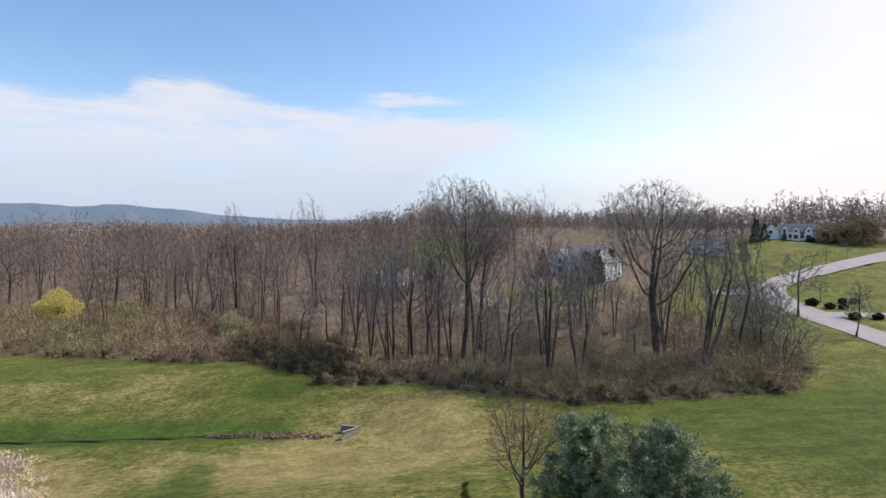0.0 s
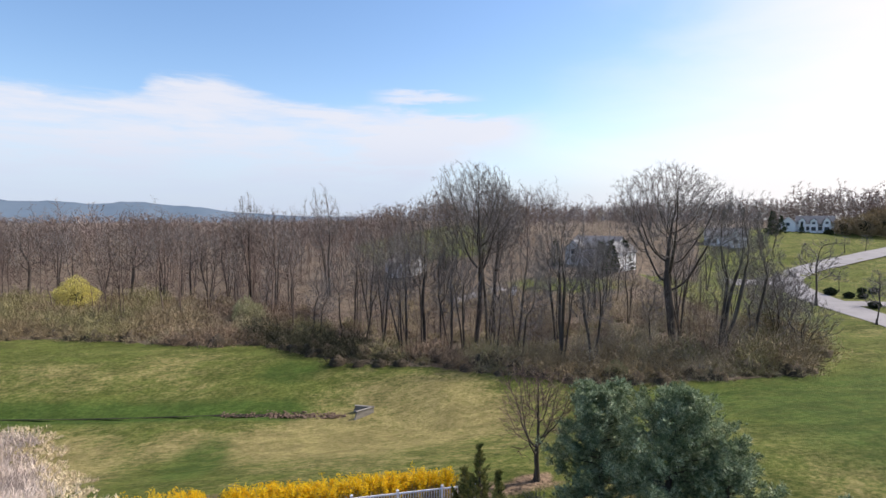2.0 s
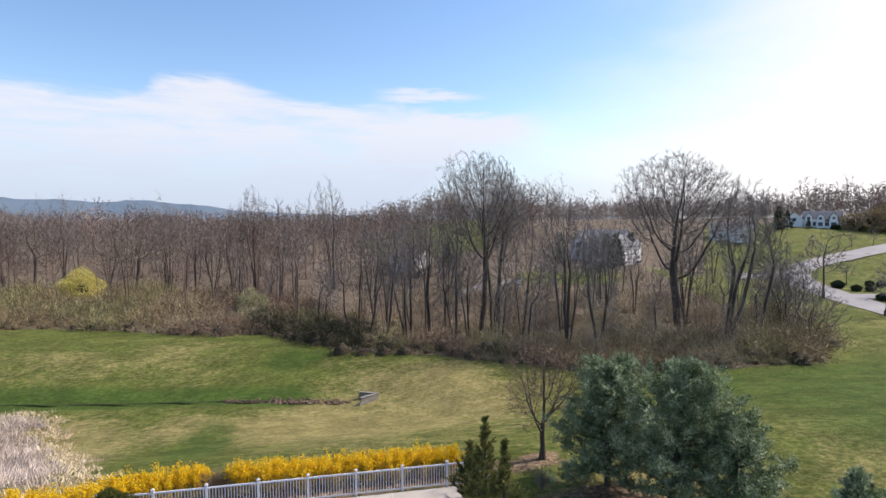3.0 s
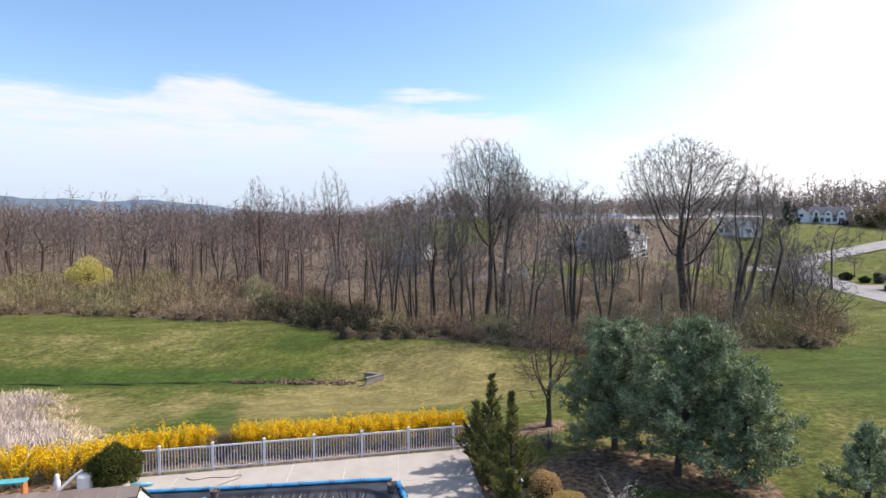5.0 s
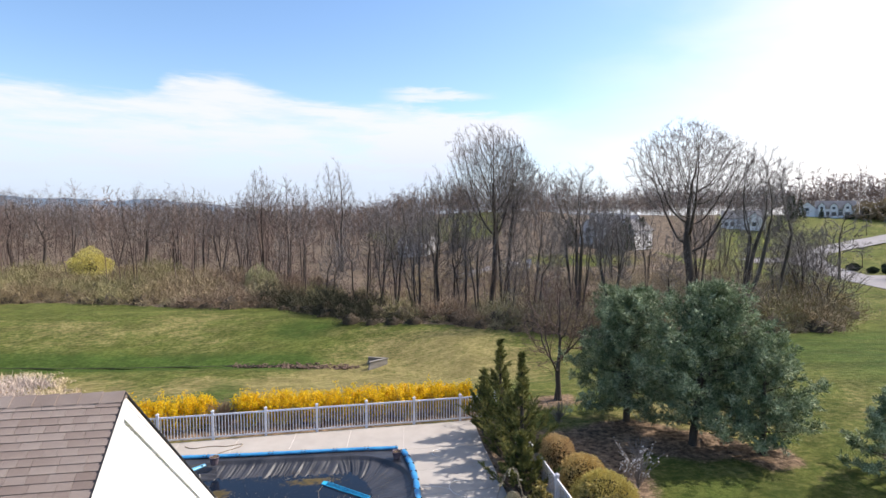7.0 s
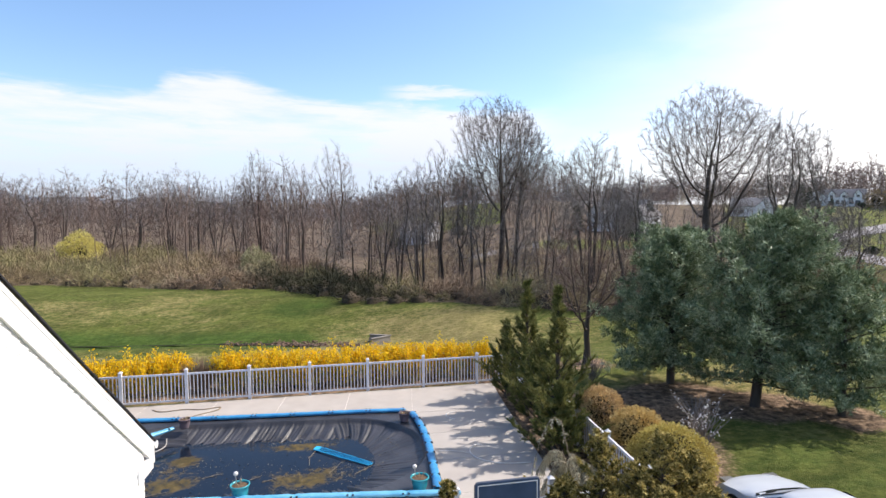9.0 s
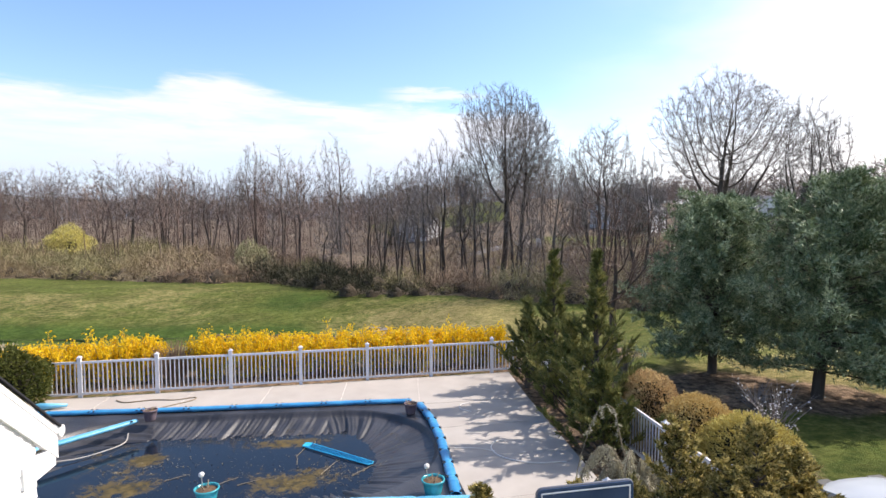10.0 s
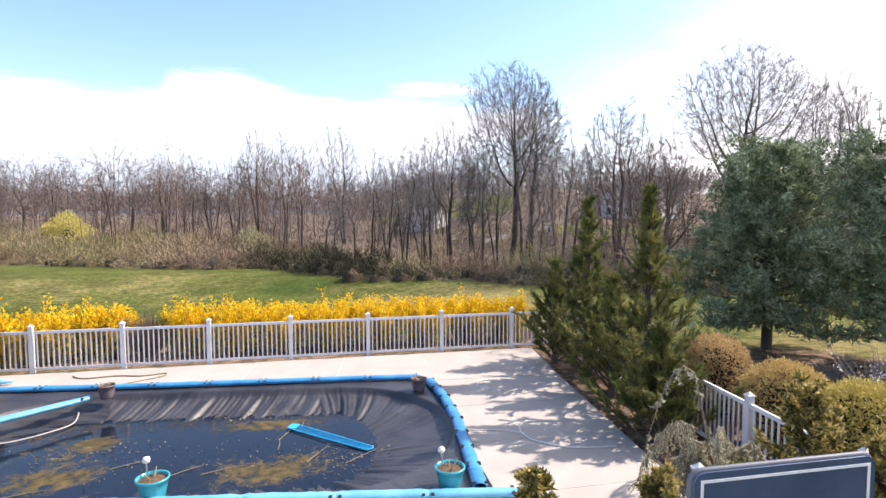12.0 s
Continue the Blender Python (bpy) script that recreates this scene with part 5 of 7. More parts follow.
    V, F = cloud_of(shade_mounds, [q for spots in zones.values() for q in spots])
    solo("thicket", array_mesh("thicket", V, F, M["shade_mound"]), None, "dark mounds standing for the shade inside the thicket", "brush", "stuff")
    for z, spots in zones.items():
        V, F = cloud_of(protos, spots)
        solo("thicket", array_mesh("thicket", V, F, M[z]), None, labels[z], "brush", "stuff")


make_brush()

# ---------------------------------------------------------------- own house


def make_house():
    h = thing("house", "white gabled house with brown-grey shingle roof", "house", Matrix.Translation((-4.94, -19.26, 0)) @ Matrix.Rotation(radians(-2.5), 4, "Z"))
    L, ez, rz, half = 13.0, 3.62, 7.98, 5.47
    slope = (rz - ez) / half
    wz = lambda y: rz - 0.16 - slope * abs(y)
    wall = part("wall", Build().prism([(-L, -5.05), (-0.05, -5.05), (-0.05, 5.05), (-L, 5.05)], -0.3, 3.55), M["siding"], h)
    g = Build()
    g.v += [(-0.05, -5.05, 3.55), (-0.05, 5.05, 3.55), (-0.05, 0, wz(0)), (-L, -5.05, 3.55), (-L, 5.05, 3.55), (-L, 0, wz(0))]
    g.f += [(0, 1, 2), (5, 4, 3), (0, 2, 5, 3), (1, 4, 5, 2), (0, 3, 4, 1)]
    part("gable_wall", g, M["siding"], h)
    # lap boards on the gable end
    z = 0.1
    while z < 7.5:
        y = min(5.05, (rz - 0.12 - z - 0.125) / slope)
        if y > 0.15:
            b = Build()
            b.v += [(-0.05, -y, z), (-0.05, y, z), (-0.025, y, z), (-0.025, -y, z), (-0.05, -y, z + 0.125), (-0.05, y, z + 0.125), (-0.038, y, z + 0.125), (-0.038, -y, z + 0.125)]
            b.f += [(0, 1, 2, 3), (7, 6, 5, 4), (3, 2, 6, 7), (1, 5, 6, 2), (0, 3, 7, 4)]
            part("siding_board", b, M["siding"], wall)
        z += 0.125
    # roof deck
    roof = Build()
    for s in (-1, 1):
        k = len(roof.v)
        for x in (0.0, -L - 0.3):
            roof.v += [(x, 0, rz), (x, s * half, ez), (x, s * half, ez - 0.13), (x, 0, rz - 0.13)]
        q = [(0, 1, 2, 3), (7, 6, 5, 4), (0, 4, 5, 1), (1, 5, 6, 2), (2, 6, 7, 3)]
        for f in q:
            roof.f.append(tuple(k + i for i in (f if s > 0 else f[::-1])))
    roof_ob = part("roof", roof, M["shingle"], h)
    # rake boards, soffits, eave returns and dark drip edges
    for s in (-1, 1):
        b = Build()
        for lo, hi, x0, x1 in ((-0.38, -0.02, -0.05, 0.006), (-0.10, -0.02, 0.006, 0.012)):
            k = len(b.v)
            for x in (x0, x1):
                b.v += [(x, 0, rz + hi), (x, s * half, ez + hi), (x, s * half, ez + lo), (x, 0, rz + lo)]
            for f in ((0, 1, 2, 3), (7, 6, 5, 4), (0, 4, 5, 1), (1, 5, 6, 2), (2, 6, 7, 3)):
                b.f.append(tuple(k + i for i in f))
        part("rake_board", b, M["trim"], h)
        part("eave_return", Build().prism([(-0.12, s * 4.75), (0.0, s * 4.75), (0.0, s * 5.42), (-0.12, s * 5.42)], 3.18, 3.42), M["trim"], h)
        part("gutter", Build().tube([(0.03, s * (half + 0.06), ez - 0.07), (-L, s * (half + 0.06), ez - 0.07)], 0.075, 8, True), M["trim"], h)
        b = Build()
        k = len(b.v)
        for x in (0.0, 0.040):
            b.v += [(x, 0, rz + 0.03), (x, s * (half + 0.03), ez + 0.008), (x, s * (half + 0.03), ez - 0.012), (x, 0, rz + 0.004)]
        for f in ((0, 1, 2, 3), (7, 6, 5, 4), (0, 4, 5, 1), (1, 5, 6, 2), (2, 6, 7, 3)):
            b.f.append(tuple(k + i for i in f))
        part("drip_edge", b, M["drip"], h)
    # gable window
    wd = part("window", Build().box((-0.02, -0.62, 4.1), (-0.005, 0.62, 5.72)), M["window"], h, "blue-grey reflecting pane")
    for lo, hi in (((-0.03, -0.72, 4.0), (0.02, -0.60, 5.82)), ((-0.03, 0.60, 4.0), (0.02, 0.72, 5.82)), ((-0.03, -0.60, 5.70), (0.02, 0.60, 5.82)), ((-0.03, -0.60, 4.0), (0.04, 0.60, 4.1)), ((-0.02, -0.025, 4.1), (0.01, 0.025, 5.7)), ((-0.02, -0.60, 4.9), (0.01, 0.60, 4.95))):
        part("frame", Build().box(lo, hi), M["trim"], wd)
    # ridge caps
    for i in range(44):
        x = 0.03 - i * 0.3
        b = Build()
        b.v += [(x, 0, rz + 0.05), (x, -0.16, rz - 0.075), (x, 0.16, rz - 0.075), (x - 0.31, 0, rz + 0.032), (x - 0.31, -0.16, rz - 0.09), (x - 0.31, 0.16, rz - 0.09)]
        b.f += [(0, 1, 4, 3), (0, 3, 5, 2), (0, 2, 1)]
        part("ridge_cap", b, M["shingle"], roof_ob)
    # shingle courses on the slope that shows
    ln = math.hypot(half, rz - ez)
    dy, dz = half / ln, -(rz - ez) / ln
    rng = random.Random(8)
    shared = []
    for w in (0.18, 0.25, 0.33):
        b = Build()
        b.v += [(0, 0, 0.002), (-w, 0, 0.002), (-w, -0.128 * dy, 0.128 * dz + 0.002), (0, -0.128 * dy, 0.128 * dz + 0.002)]
        ny = dz
        b.v += [(0, 0.004 * ny, 0.012), (-w, 0.004 * ny, 0.012), (-w, -0.128 * dy + 0.014 * ny, 0.128 * dz + 0.020), (0, -0.128 * dy + 0.014 * ny, 0.128 * dz + 0.020)]
        b.f += [(4, 5, 6, 7), (7, 6, 2, 3), (4, 7, 3, 0), (6, 5, 1, 2)]
        shared.append((w, b, b.mesh("shingle", M["shingle"])))
    rest = Build()
    count = 0
    for r in range(56):
        y0, z0 = -dy * 0.123 * r, rz + 0.012 + dz * 0.123 * r
        x, first = 0.02, rng.randrange(3)
        while x > -L:
            w, b, me = shared[first if x > 0 else rng.randrange(3)]
            if r < 12 and x > -7.5 and count < 290:
                part("shingle", me, None, roof_ob, m=Matrix.Translation((x, y0, z0)))
                count += 1
            else:
                k = len(rest.v)
                rest.v += [(vx + x, vy + y0, vz + z0) for vx, vy, vz in b.v]
                rest.f += [tuple(i + k for i in f) for f in b.f]
            x -= w + 0.006
    ob = part("shingle_cover", rest, M["shingle"], roof_ob)
    ob["kind"] = "stuff"


make_house()


# ---------------------------------------------------------------- fence


def make_fence(points, label, height=1.22, skip_first=False):
    f = thing("vinyl_fence", label, "fence", group="pool fence")
    post = Build().box((-0.058, -0.058, -0.3), (0.058, 0.058, 1.34)).mesh("post", M["vinyl"])
    cb = Build()
    cb.box((-0.075, -0.075, 1.34), (0.075, 0.075, 1.365))
    cb.v += [(-0.065, -0.065, 1.365), (0.065, -0.065, 1.365), (0.065, 0.065, 1.365), (-0.065, 0.065, 1.365), (0, 0, 1.435)]
    cb.f += [(8, 9, 12), (9, 10, 12), (10, 11, 12), (11, 8, 12)]
    cap = cb.mesh("cap", M["vinyl"])
    picket = Build().box((-0.018, -0.011, 0.13), (0.018, 0.011, height - 0.03)).mesh("picket", M["vinyl"])
    for i, p in enumerate(points):
        p = Vector(p)
        nxt = Vector(points[i + 1]) if i + 1 < len(points) else None
        ref = (nxt - p) if nxt is not None else (p - Vector(points[i - 1]))
        rot = Matrix.Rotation(math.atan2(ref.y, ref.x), 4, "Z")
        if not (skip_first and i == 0):
            o = part("post", post, None, f, m=Matrix.Translation((p.x, p.y, 0)) @ rot)
            part("cap", cap, None, o)
        if nxt is not None:
            ln = ref.length
            m = Matrix.Translation((p.x, p.y, 0)) @ rot
            for lo, hi in ((0.07, 0.135), (height - 0.075, height)):
                part("rail", Build().box((0.055, -0.026, lo), (ln - 0.055, 0.026, hi)), M["vinyl"], f, m=m)
            n = max(3, int(round(ln / 0.146)))
            for k in range(1, n):
                part("picket", picket, None, f, m=m @ Matrix.Translation((ln * k / n, 0, 0)))
    return f


make_fence([(-9.76 + 2.44 * i, 0.0) for i in range(-1, 7)] + [(6.8, 0.0)], "white vinyl picket fence along the back of the patio")
make_fence([(6.8, 0.0), (6.63, -2.42), (6.46, -4.85), (6.29, -7.3), (6.12, -9.72), (5.95, -12.1)], "white vinyl picket fence beside the round shrubs", skip_first=True)
make_fence([(5.95, -12.1), (3.4, -12.1), (1.1, -12.15)], "white vinyl picket fence behind golden shrubs", height=0.92, skip_first=True)


# ---------------------------------------------------------------- pool


def pool_depth(x, y):
    """Distance inwards from the pool's round-ended rim (negative outside)."""
    p, a, b = np.stack([x, y], -1), np.array(POOL_A), np.array(POOL_B)
    ab = b - a
    t = np.clip(((p - a) @ ab) / (ab @ ab), 0, 1)
    return POOL_R - np.linalg.norm(p - (a + t[..., None] * ab), axis=-1)


def cover_z(x, inside):
    """Height of the cover: a short drop at the rim, then a slope that is gentler at the shallow end."""
    tau = 2.3 + 3.6 * sm((x + 1.2) / 1.8)
    return 0.022 - 0.15 * sm(inside / 0.16) - 0.75 * (1 - np.exp(-np.maximum(inside - 0.12, 0) / tau))


def make_pool():
    nu, nv = 360, 170
    U, W = np.meshgrid(np.linspace(0, 1, nu), np.linspace(0, 1, nv))
    X = (1 - U) * ((1 - W) * BL.x + W * FL.x) + U * ((1 - W) * BR.x + W * FR.x)
    Y = (1 - U) * ((1 - W) * BL.y + W * FL.y) + U * ((1 - W) * BR.y + W * FR.y)
    d = pool_depth(X, Y)
    inside = np.clip(d, 0, None)
    Z = cover_z(X, inside)
    # folds that run down the sides, and small creases
    ang = np.arctan2(Y + 6.0, X + 1.5)
    along = np.where((X > -6.6) & (X < -1.5), X * 1.0, ang * 2.6 + 20)
    fold = np.zeros_like(Z)
    for i in range(1, 6):
        v = np.array([noise.noise(Vector(((a + 0.35 * b) * (2.6 + 3.2 * i) + 3.1 * i, 0.35 * i + 0.5 * b, 7.7 * i))) for a, b in zip(along.ravel()[::1], inside.ravel()[::1])]).reshape(Z.shape) if i < 4 else 0
        fold = fold + v * (0.034, 0.058, 0.056, 0, 0)[i - 1]
    fold = fold * (1 - 0.7 * sm((X + 1.0) / 1.6))
    Z = Z + fold * np.clip(inside / 0.35, 0.15, 1) * np.clip((2.4 - inside) / 1.4, 0.1, 1)
    V = np.stack([X, Y, Z], -1).reshape(-1, 3)
    idx = np.arange(nu * nv).reshape(nv, nu)
    F = np.stack([idx[:-1, :-1], idx[1:, :-1], idx[1:, 1:], idx[:-1, 1:]], -1).reshape(-1, 4)
    me = array_mesh("pool_cover", V, F, M["tarp"])
    me.polygons.foreach_set("use_smooth", [True] * len(me.polygons))
    cover = thing("pool_cover", "black vinyl winter cover sagging into the pool", "pool cover")
    part("sheet", me, None, cover)
    for a, b in ((BL, BR), (BR, FR), (FR, FL), (FL, BL)):
        d = (b - a).normalized()
        part("hem", Build().tube([(a.x + d.x * 0.02, a.y + d.y * 0.02, 0.022), ((a.x + b.x) / 2, (a.y + b.y) / 2, 0.024), (b.x - d.x * 0.02, b.y - d.y * 0.02, 0.022)], 0.016, 6, True), M["tarp"], cover, "doubled black hem")
    # water standing on the cover
    b = Build()
    n = 96
    for i in range(n):
        a = 2 * math.pi * i / n
        c = POOL_A if math.cos(a) > 0 else POOL_B
        b.v.append((c.x + 2.6 * math.cos(a), c.y + 2.6 * math.sin(a), WATER))
    b.v.append(((POOL_A.x + POOL_B.x) / 2, (POOL_A.y + POOL_B.y) / 2, WATER))
    b.f += [(i, (i + 1) % n, n) for i in range(n)]
    solo("pool_water", b, M["water"], "dark standing water with brown scum on the cover", "water", "structure")
    # fallen leaves and seed litter
    nr = np.random.default_rng(61)
    P = []
    for cx, cy, rx, ry, k in ((-1.2, -6.9, 1.7, 1.0, 420), (-3.2, -4.1, 2.6, 0.5, 420), (-6.3, -5.6, 1.2, 0.5, 200), (-4.6, -6.2, 2.6, 1.3, 220), (0.4, -5.2, 0.5, 1.4, 90), (-2.0, -3.8, 2.2, 0.3, 250)):
        q = nr.normal(0, 0.5, (k, 2)) * (rx, ry) + (cx, cy)
        P.append(q)
    P = np.concatenate(P)
    dd = pool_depth(P[:, 0], P[:, 1])
    P = P[dd > 0.7]
    dd = dd[dd > 0.7]
    zc = np.maximum(WATER, cover_z(P[:, 0], dd)) + 0.012
    pts = np.column_stack([P, zc])
    D = nr.normal(0, 1, pts.shape) * (1, 1, 0.12)
    V, F = tufts(pts, D, nr.uniform(0.02, 0.055, len(pts)), 2, 0.22, 0.5, nr)
    V[:, 2] = np.maximum(V[:, 2], np.repeat(zc, 6) - 0.004)
    solo("leaf_litter", array_mesh("leaf_litter", V, F, M["litter"]), None, "brown fallen leaves floating on the cover", "leaves", "stuff")
    # floating twigs
    for x, y, a, ln in ((-2.2, -5.3, 70, 0.9), (-2.35, -5.9, 95, 0.7), (-4.0, -6.9, 35, 0.7), (-1.5, -6.6, 60, 0.8), (-0.6, -6.9, 40, 0.9), (-3.3, -7.0, 20, 0.8), (-6.6, -7.3, 15, 0.8), (-1.9, -4.9, 80, 0.5), (-5.2, -6.4, 25, 0.6)):
        c, s = math.cos(radians(a)) * ln / 2, math.sin(radians(a)) * ln / 2
        tw = Build().tube([(-c, -s, 0), (0.03, 0.02, 0.012), (c, s, 0.004)], [0.009, 0.008, 0.004], 5)
        solo("twig", tw, M["hose"], "thin pale dead stalk floating on the water", "twig", group="floating stalks", m=Matrix.Translation((x, y, WATER + 0.008)))


make_pool()


def water_bag(p, q, mat, r=0.115, group="water bags round the pool", seed=0):
    """One filled tube lying from p to q, pinched at both ends."""
    p, q = Vector(p), Vector(q)
    rng = random.Random(seed)
    n = 14
    b = Build()
    d = (q - p)
    side = Vector((-d.y, d.x, 0)).normalized()
    pts, rad = [], []
    for i in range(n + 1):
        t = i / n
        e = min(t, 1 - t)
        pts.append(p.lerp(q, t) + side * rng.uniform(-0.008, 0.008))
        rad.append(r * min(1.0, 0.80 + 4.0 * e) * rng.uniform(0.93, 1.05))
    b.tube(pts, rad, 12)
    b.v = [(x, y, 0.026 + max(0.0, (z - p.z) * 0.62 + 0.07)) for x, y, z in b.v]
    bag = solo("water_bag", b, mat, "blue vinyl water bag lying along the pool cover's edge", "water bag", group=group, smooth=True)
    # seams between the welds
    for t in (0.06, 0.94):
        c = p.lerp(q, t)
        s = Build().box((-0.026, -r * 1.05, 0), (0.026, r * 1.05, 0.02))
        rot = Matrix.Rotation(math.atan2(d.y, d.x), 4, "Z")
        part("strap", s, M["drip"], bag, "dark strap", m=Matrix.Translation((c.x, c.y, 0.135)) @ rot)
    return bag


def run_of_bags(line, n, mat, seed, r=0.115):
    pts = [Vector((*p, 0.0)) for p in line]
    lens = [(pts[i + 1] - pts[i]).length for i in range(len(pts) - 1)]
    total = sum(lens)

    def along(s):
        for i, ln in enumerate(lens):
            if s <= ln or i == len(lens) - 1:
                return pts[i].lerp(pts[i + 1], s / ln)
            s -= ln
    for i in range(n):
        water_bag(along(max(0.0, total * (i - 0.02) / n)), along(total * (i + 1.0) / n), mat, r, seed=seed + i)


def make_bags():
    run_of_bags([(-11.4, -1.78), (-9.3, -2.04), (-5.4, -2.48), (-2.5, -2.72), (0.55, -2.99), (1.2, -3.1)], 9, M["bag"], 700)
    run_of_bags([(1.4, -3.45), (1.53, -4.81), (1.5, -6.4), (1.36, -7.9), (1.24, -9.1), (1.2, -9.55)], 8, M["bag"], 720, 0.13)
    run_of_bags([(1.75, -9.86), (-0.75, -9.45), (-2.2, -9.24), (-5.0, -8.85), (-8.5, -8.4)], 7, M["bag_pale"], 740, 0.12)
    run_of_bags([(-7.05, -3.2), (-8.0, -3.75), (-8.9, -4.5), (-9.4, -5.4)], 1, M["bag_pale"], 760, 0.11)


make_bags()


def flower_pot(mat, label, x, y, z, r, h, plants, seed, bow=0.0):
    t = thing("flower_pot", label, "flower pot", Matrix.Translation((x, y, z)), group="flower pots by the pool")
    prof = [(0.0, 0.0), (r * 0.68, 0.0), (r * 0.74, h * 0.1), (r * (0.86 + bow), h * 0.55), (r * 0.96, h * 0.88), (r * 1.04, h * 0.9), (r * 1.04, h), (r * 0.93, h), (r * 0.90, h * 0.86)]
    part("pot", Build().lathe(prof, 28), mat, t, smooth=True)
    part("soil", Build().lathe([(r * 0.91, h * 0.86), (r * 0.5, h * 0.9), (0.001, h * 0.92)], 20), M["soil"], t, "dry brown potting soil", smooth=True)
    rng = random.Random(seed)
    for i in range(plants):
        a = rng.uniform(0, 6.28)
        e = Vector((rng.uniform(0.5, 1.1) * r * math.cos(a), rng.uniform(0.5, 1.1) * r * math.sin(a), h * rng.uniform(1.05, 1.3)))
        part("dead_stem", Build().tube([(0.3 * e.x, 0.3 * e.y, h * 0.88), (0.7 * e.x, 0.7 * e.y, h * 1.08), e], [0.012, 0.012, 0.006], 5), M["hose"], t)
    return t


def make_pots():
    flower_pot(M["purple"], "purple-grey flower pot holding dead plants on the cover", -6.72, -3.05, 0.03, 0.20, 0.33, 7, 1, 0.04)
    flower_pot(M["purple"], "purple-grey flower pot holding dead plants on the cover", 1.02, -4.1, 0.03, 0.20, 0.33, 7, 2, 0.04)
    for x, y, s in ((-4.05, -8.75, 3), (0.72, -9.35, 4)):
        t = flower_pot(M["teal"], "teal glazed flower pot with soil and a solar light", x, y, 0.04, 0.25, 0.36, 3, s)
        lamp = part("solar_light", Build().tube([(-0.10, 0.10, 0.3), (-0.12, 0.12, 0.55)], [0.012, 0.012], 8), M["alloy"], t)
        part("globe", Build().lathe([(0.001, 0.0), (0.05, 0.02), (0.062, 0.06), (0.05, 0.10), (0.001, 0.12)], 14, (-0.12, 0.12, 0.54)), M["white_statue"], lamp, smooth=True)


make_pots()


def make_pool_gear():
    # leaf net floating on the water
    a, b = Vector((-2.08, -5.04, WATER)), Vector((-0.42, -6.62, WATER))
    t = thing("leaf_net", "bright blue pool leaf net floating on the water", "pool net", look((a.x, a.y, WATER + 0.03), (b.x, b.y, WATER + 0.03)) @ pose(0, 0, 0, 90, 0, 0))
    t.matrix_basis = Matrix.Translation((a.x, a.y, WATER + 0.02)) @ Matrix.Rotation(math.atan2(b.y - a.y, b.x - a.x), 4, "Z")
    ln = (b - a).length
    part("frame", Build().tube([(0, -0.14, 0.02), (ln * 0.5, -0.16, 0.03), (ln, -0.10, 0.01), (ln + 0.05, 0.02, 0.01), (ln, 0.10, 0.01), (ln * 0.5, 0.10, 0.03), (0, 0.13, 0.02)], 0.015, 8, True), M["blue_net"], t)
    part("head", Build().box((-0.10, -0.13, 0.0), (0.10, 0.13, 0.035), Matrix.Rotation(radians(20), 4, "Z")), M["blue_net"], t)
    g = Build()
    for i in range(13):
        y = -0.12 + 0.017 * i
        g.tube([(0.05, y, 0.012), (ln, y * 0.75, 0.008)], 0.0035, 4)
    part("mesh_net", g, M["blue_net"], t)
    # hoses
    def hose(name, pts, r, mat, label):
        c = []
        P = [Vector(p) for p in pts]
        for i in range(len(P) - 1):
            p0, p1, p2, p3 = P[max(i - 1, 0)], P[i], P[i + 1], P[min(i + 2, len(P) - 1)]
            for k in range(10):
                u = k / 10
                c.append(0.5 * (2 * p1 + (p2 - p0) * u + (2 * p0 - 5 * p1 + 4 * p2 - p3) * u * u + (3 * p1 - p0 - 3 * p2 + p3) * u ** 3))
        c.append(P[-1])
        solo(name, Build().tube(c, r, 8, True), mat, label, "hose", smooth=True)
    hose("garden_hose", [(-8.4, -0.75, 0.022), (-8.0, -1.05, 0.022), (-7.2, -0.95, 0.022), (-6.5, -1.1, 0.022), (-5.9, -0.95, 0.022), (-5.95, -1.3, 0.022), (-6.6, -1.75, 0.022), (-6.9, -2.3, 0.10)], 0.018, M["hose"], "tan garden hose lying on the patio")
    zs = lambda x, y: 0.05 + float(np.maximum(WATER, cover_z(x, max(0.0, float(pool_depth(np.array(x), np.array(y)))))))
    hose("pool_hose", [(x, y, zs(x, y)) for x, y in ((-7.25, -3.35), (-7.2, -3.8), (-7.5, -4.3), (-8.1, -4.75), (-8.8, -5.0), (-9.3, -5.1))], 0.017, M["pale_hose"], "pale hose hanging over the black cover")
    hose("white_cord", [(2.9, -4.3, 0.02), (2.65, -4.0, 0.02), (2.75, -3.6, 0.02), (3.1, -3.5, 0.02)], 0.014, M["white_hose"], "white cord curled on the concrete")
    hose("white_cord", [(4.3, -8.35, 0.02), (3.4, -8.2, 0.02), (2.8, -7.7, 0.02), (2.72, -7.1, 0.02), (3.0, -6.7, 0.02), (3.2, -6.75, 0.02)], 0.014, M["white_hose"], "white cord curled on the concrete")
    hose("white_cord", [(1.75, -6.95, 0.02), (2.3, -7.05, 0.02), (2.75, -7.35, 0.02)], 0.009, M["white_hose"], "white cord curled on the concrete")


make_pool_gear()


# ---------------------------------------------------------------- shrubs in front of the patio


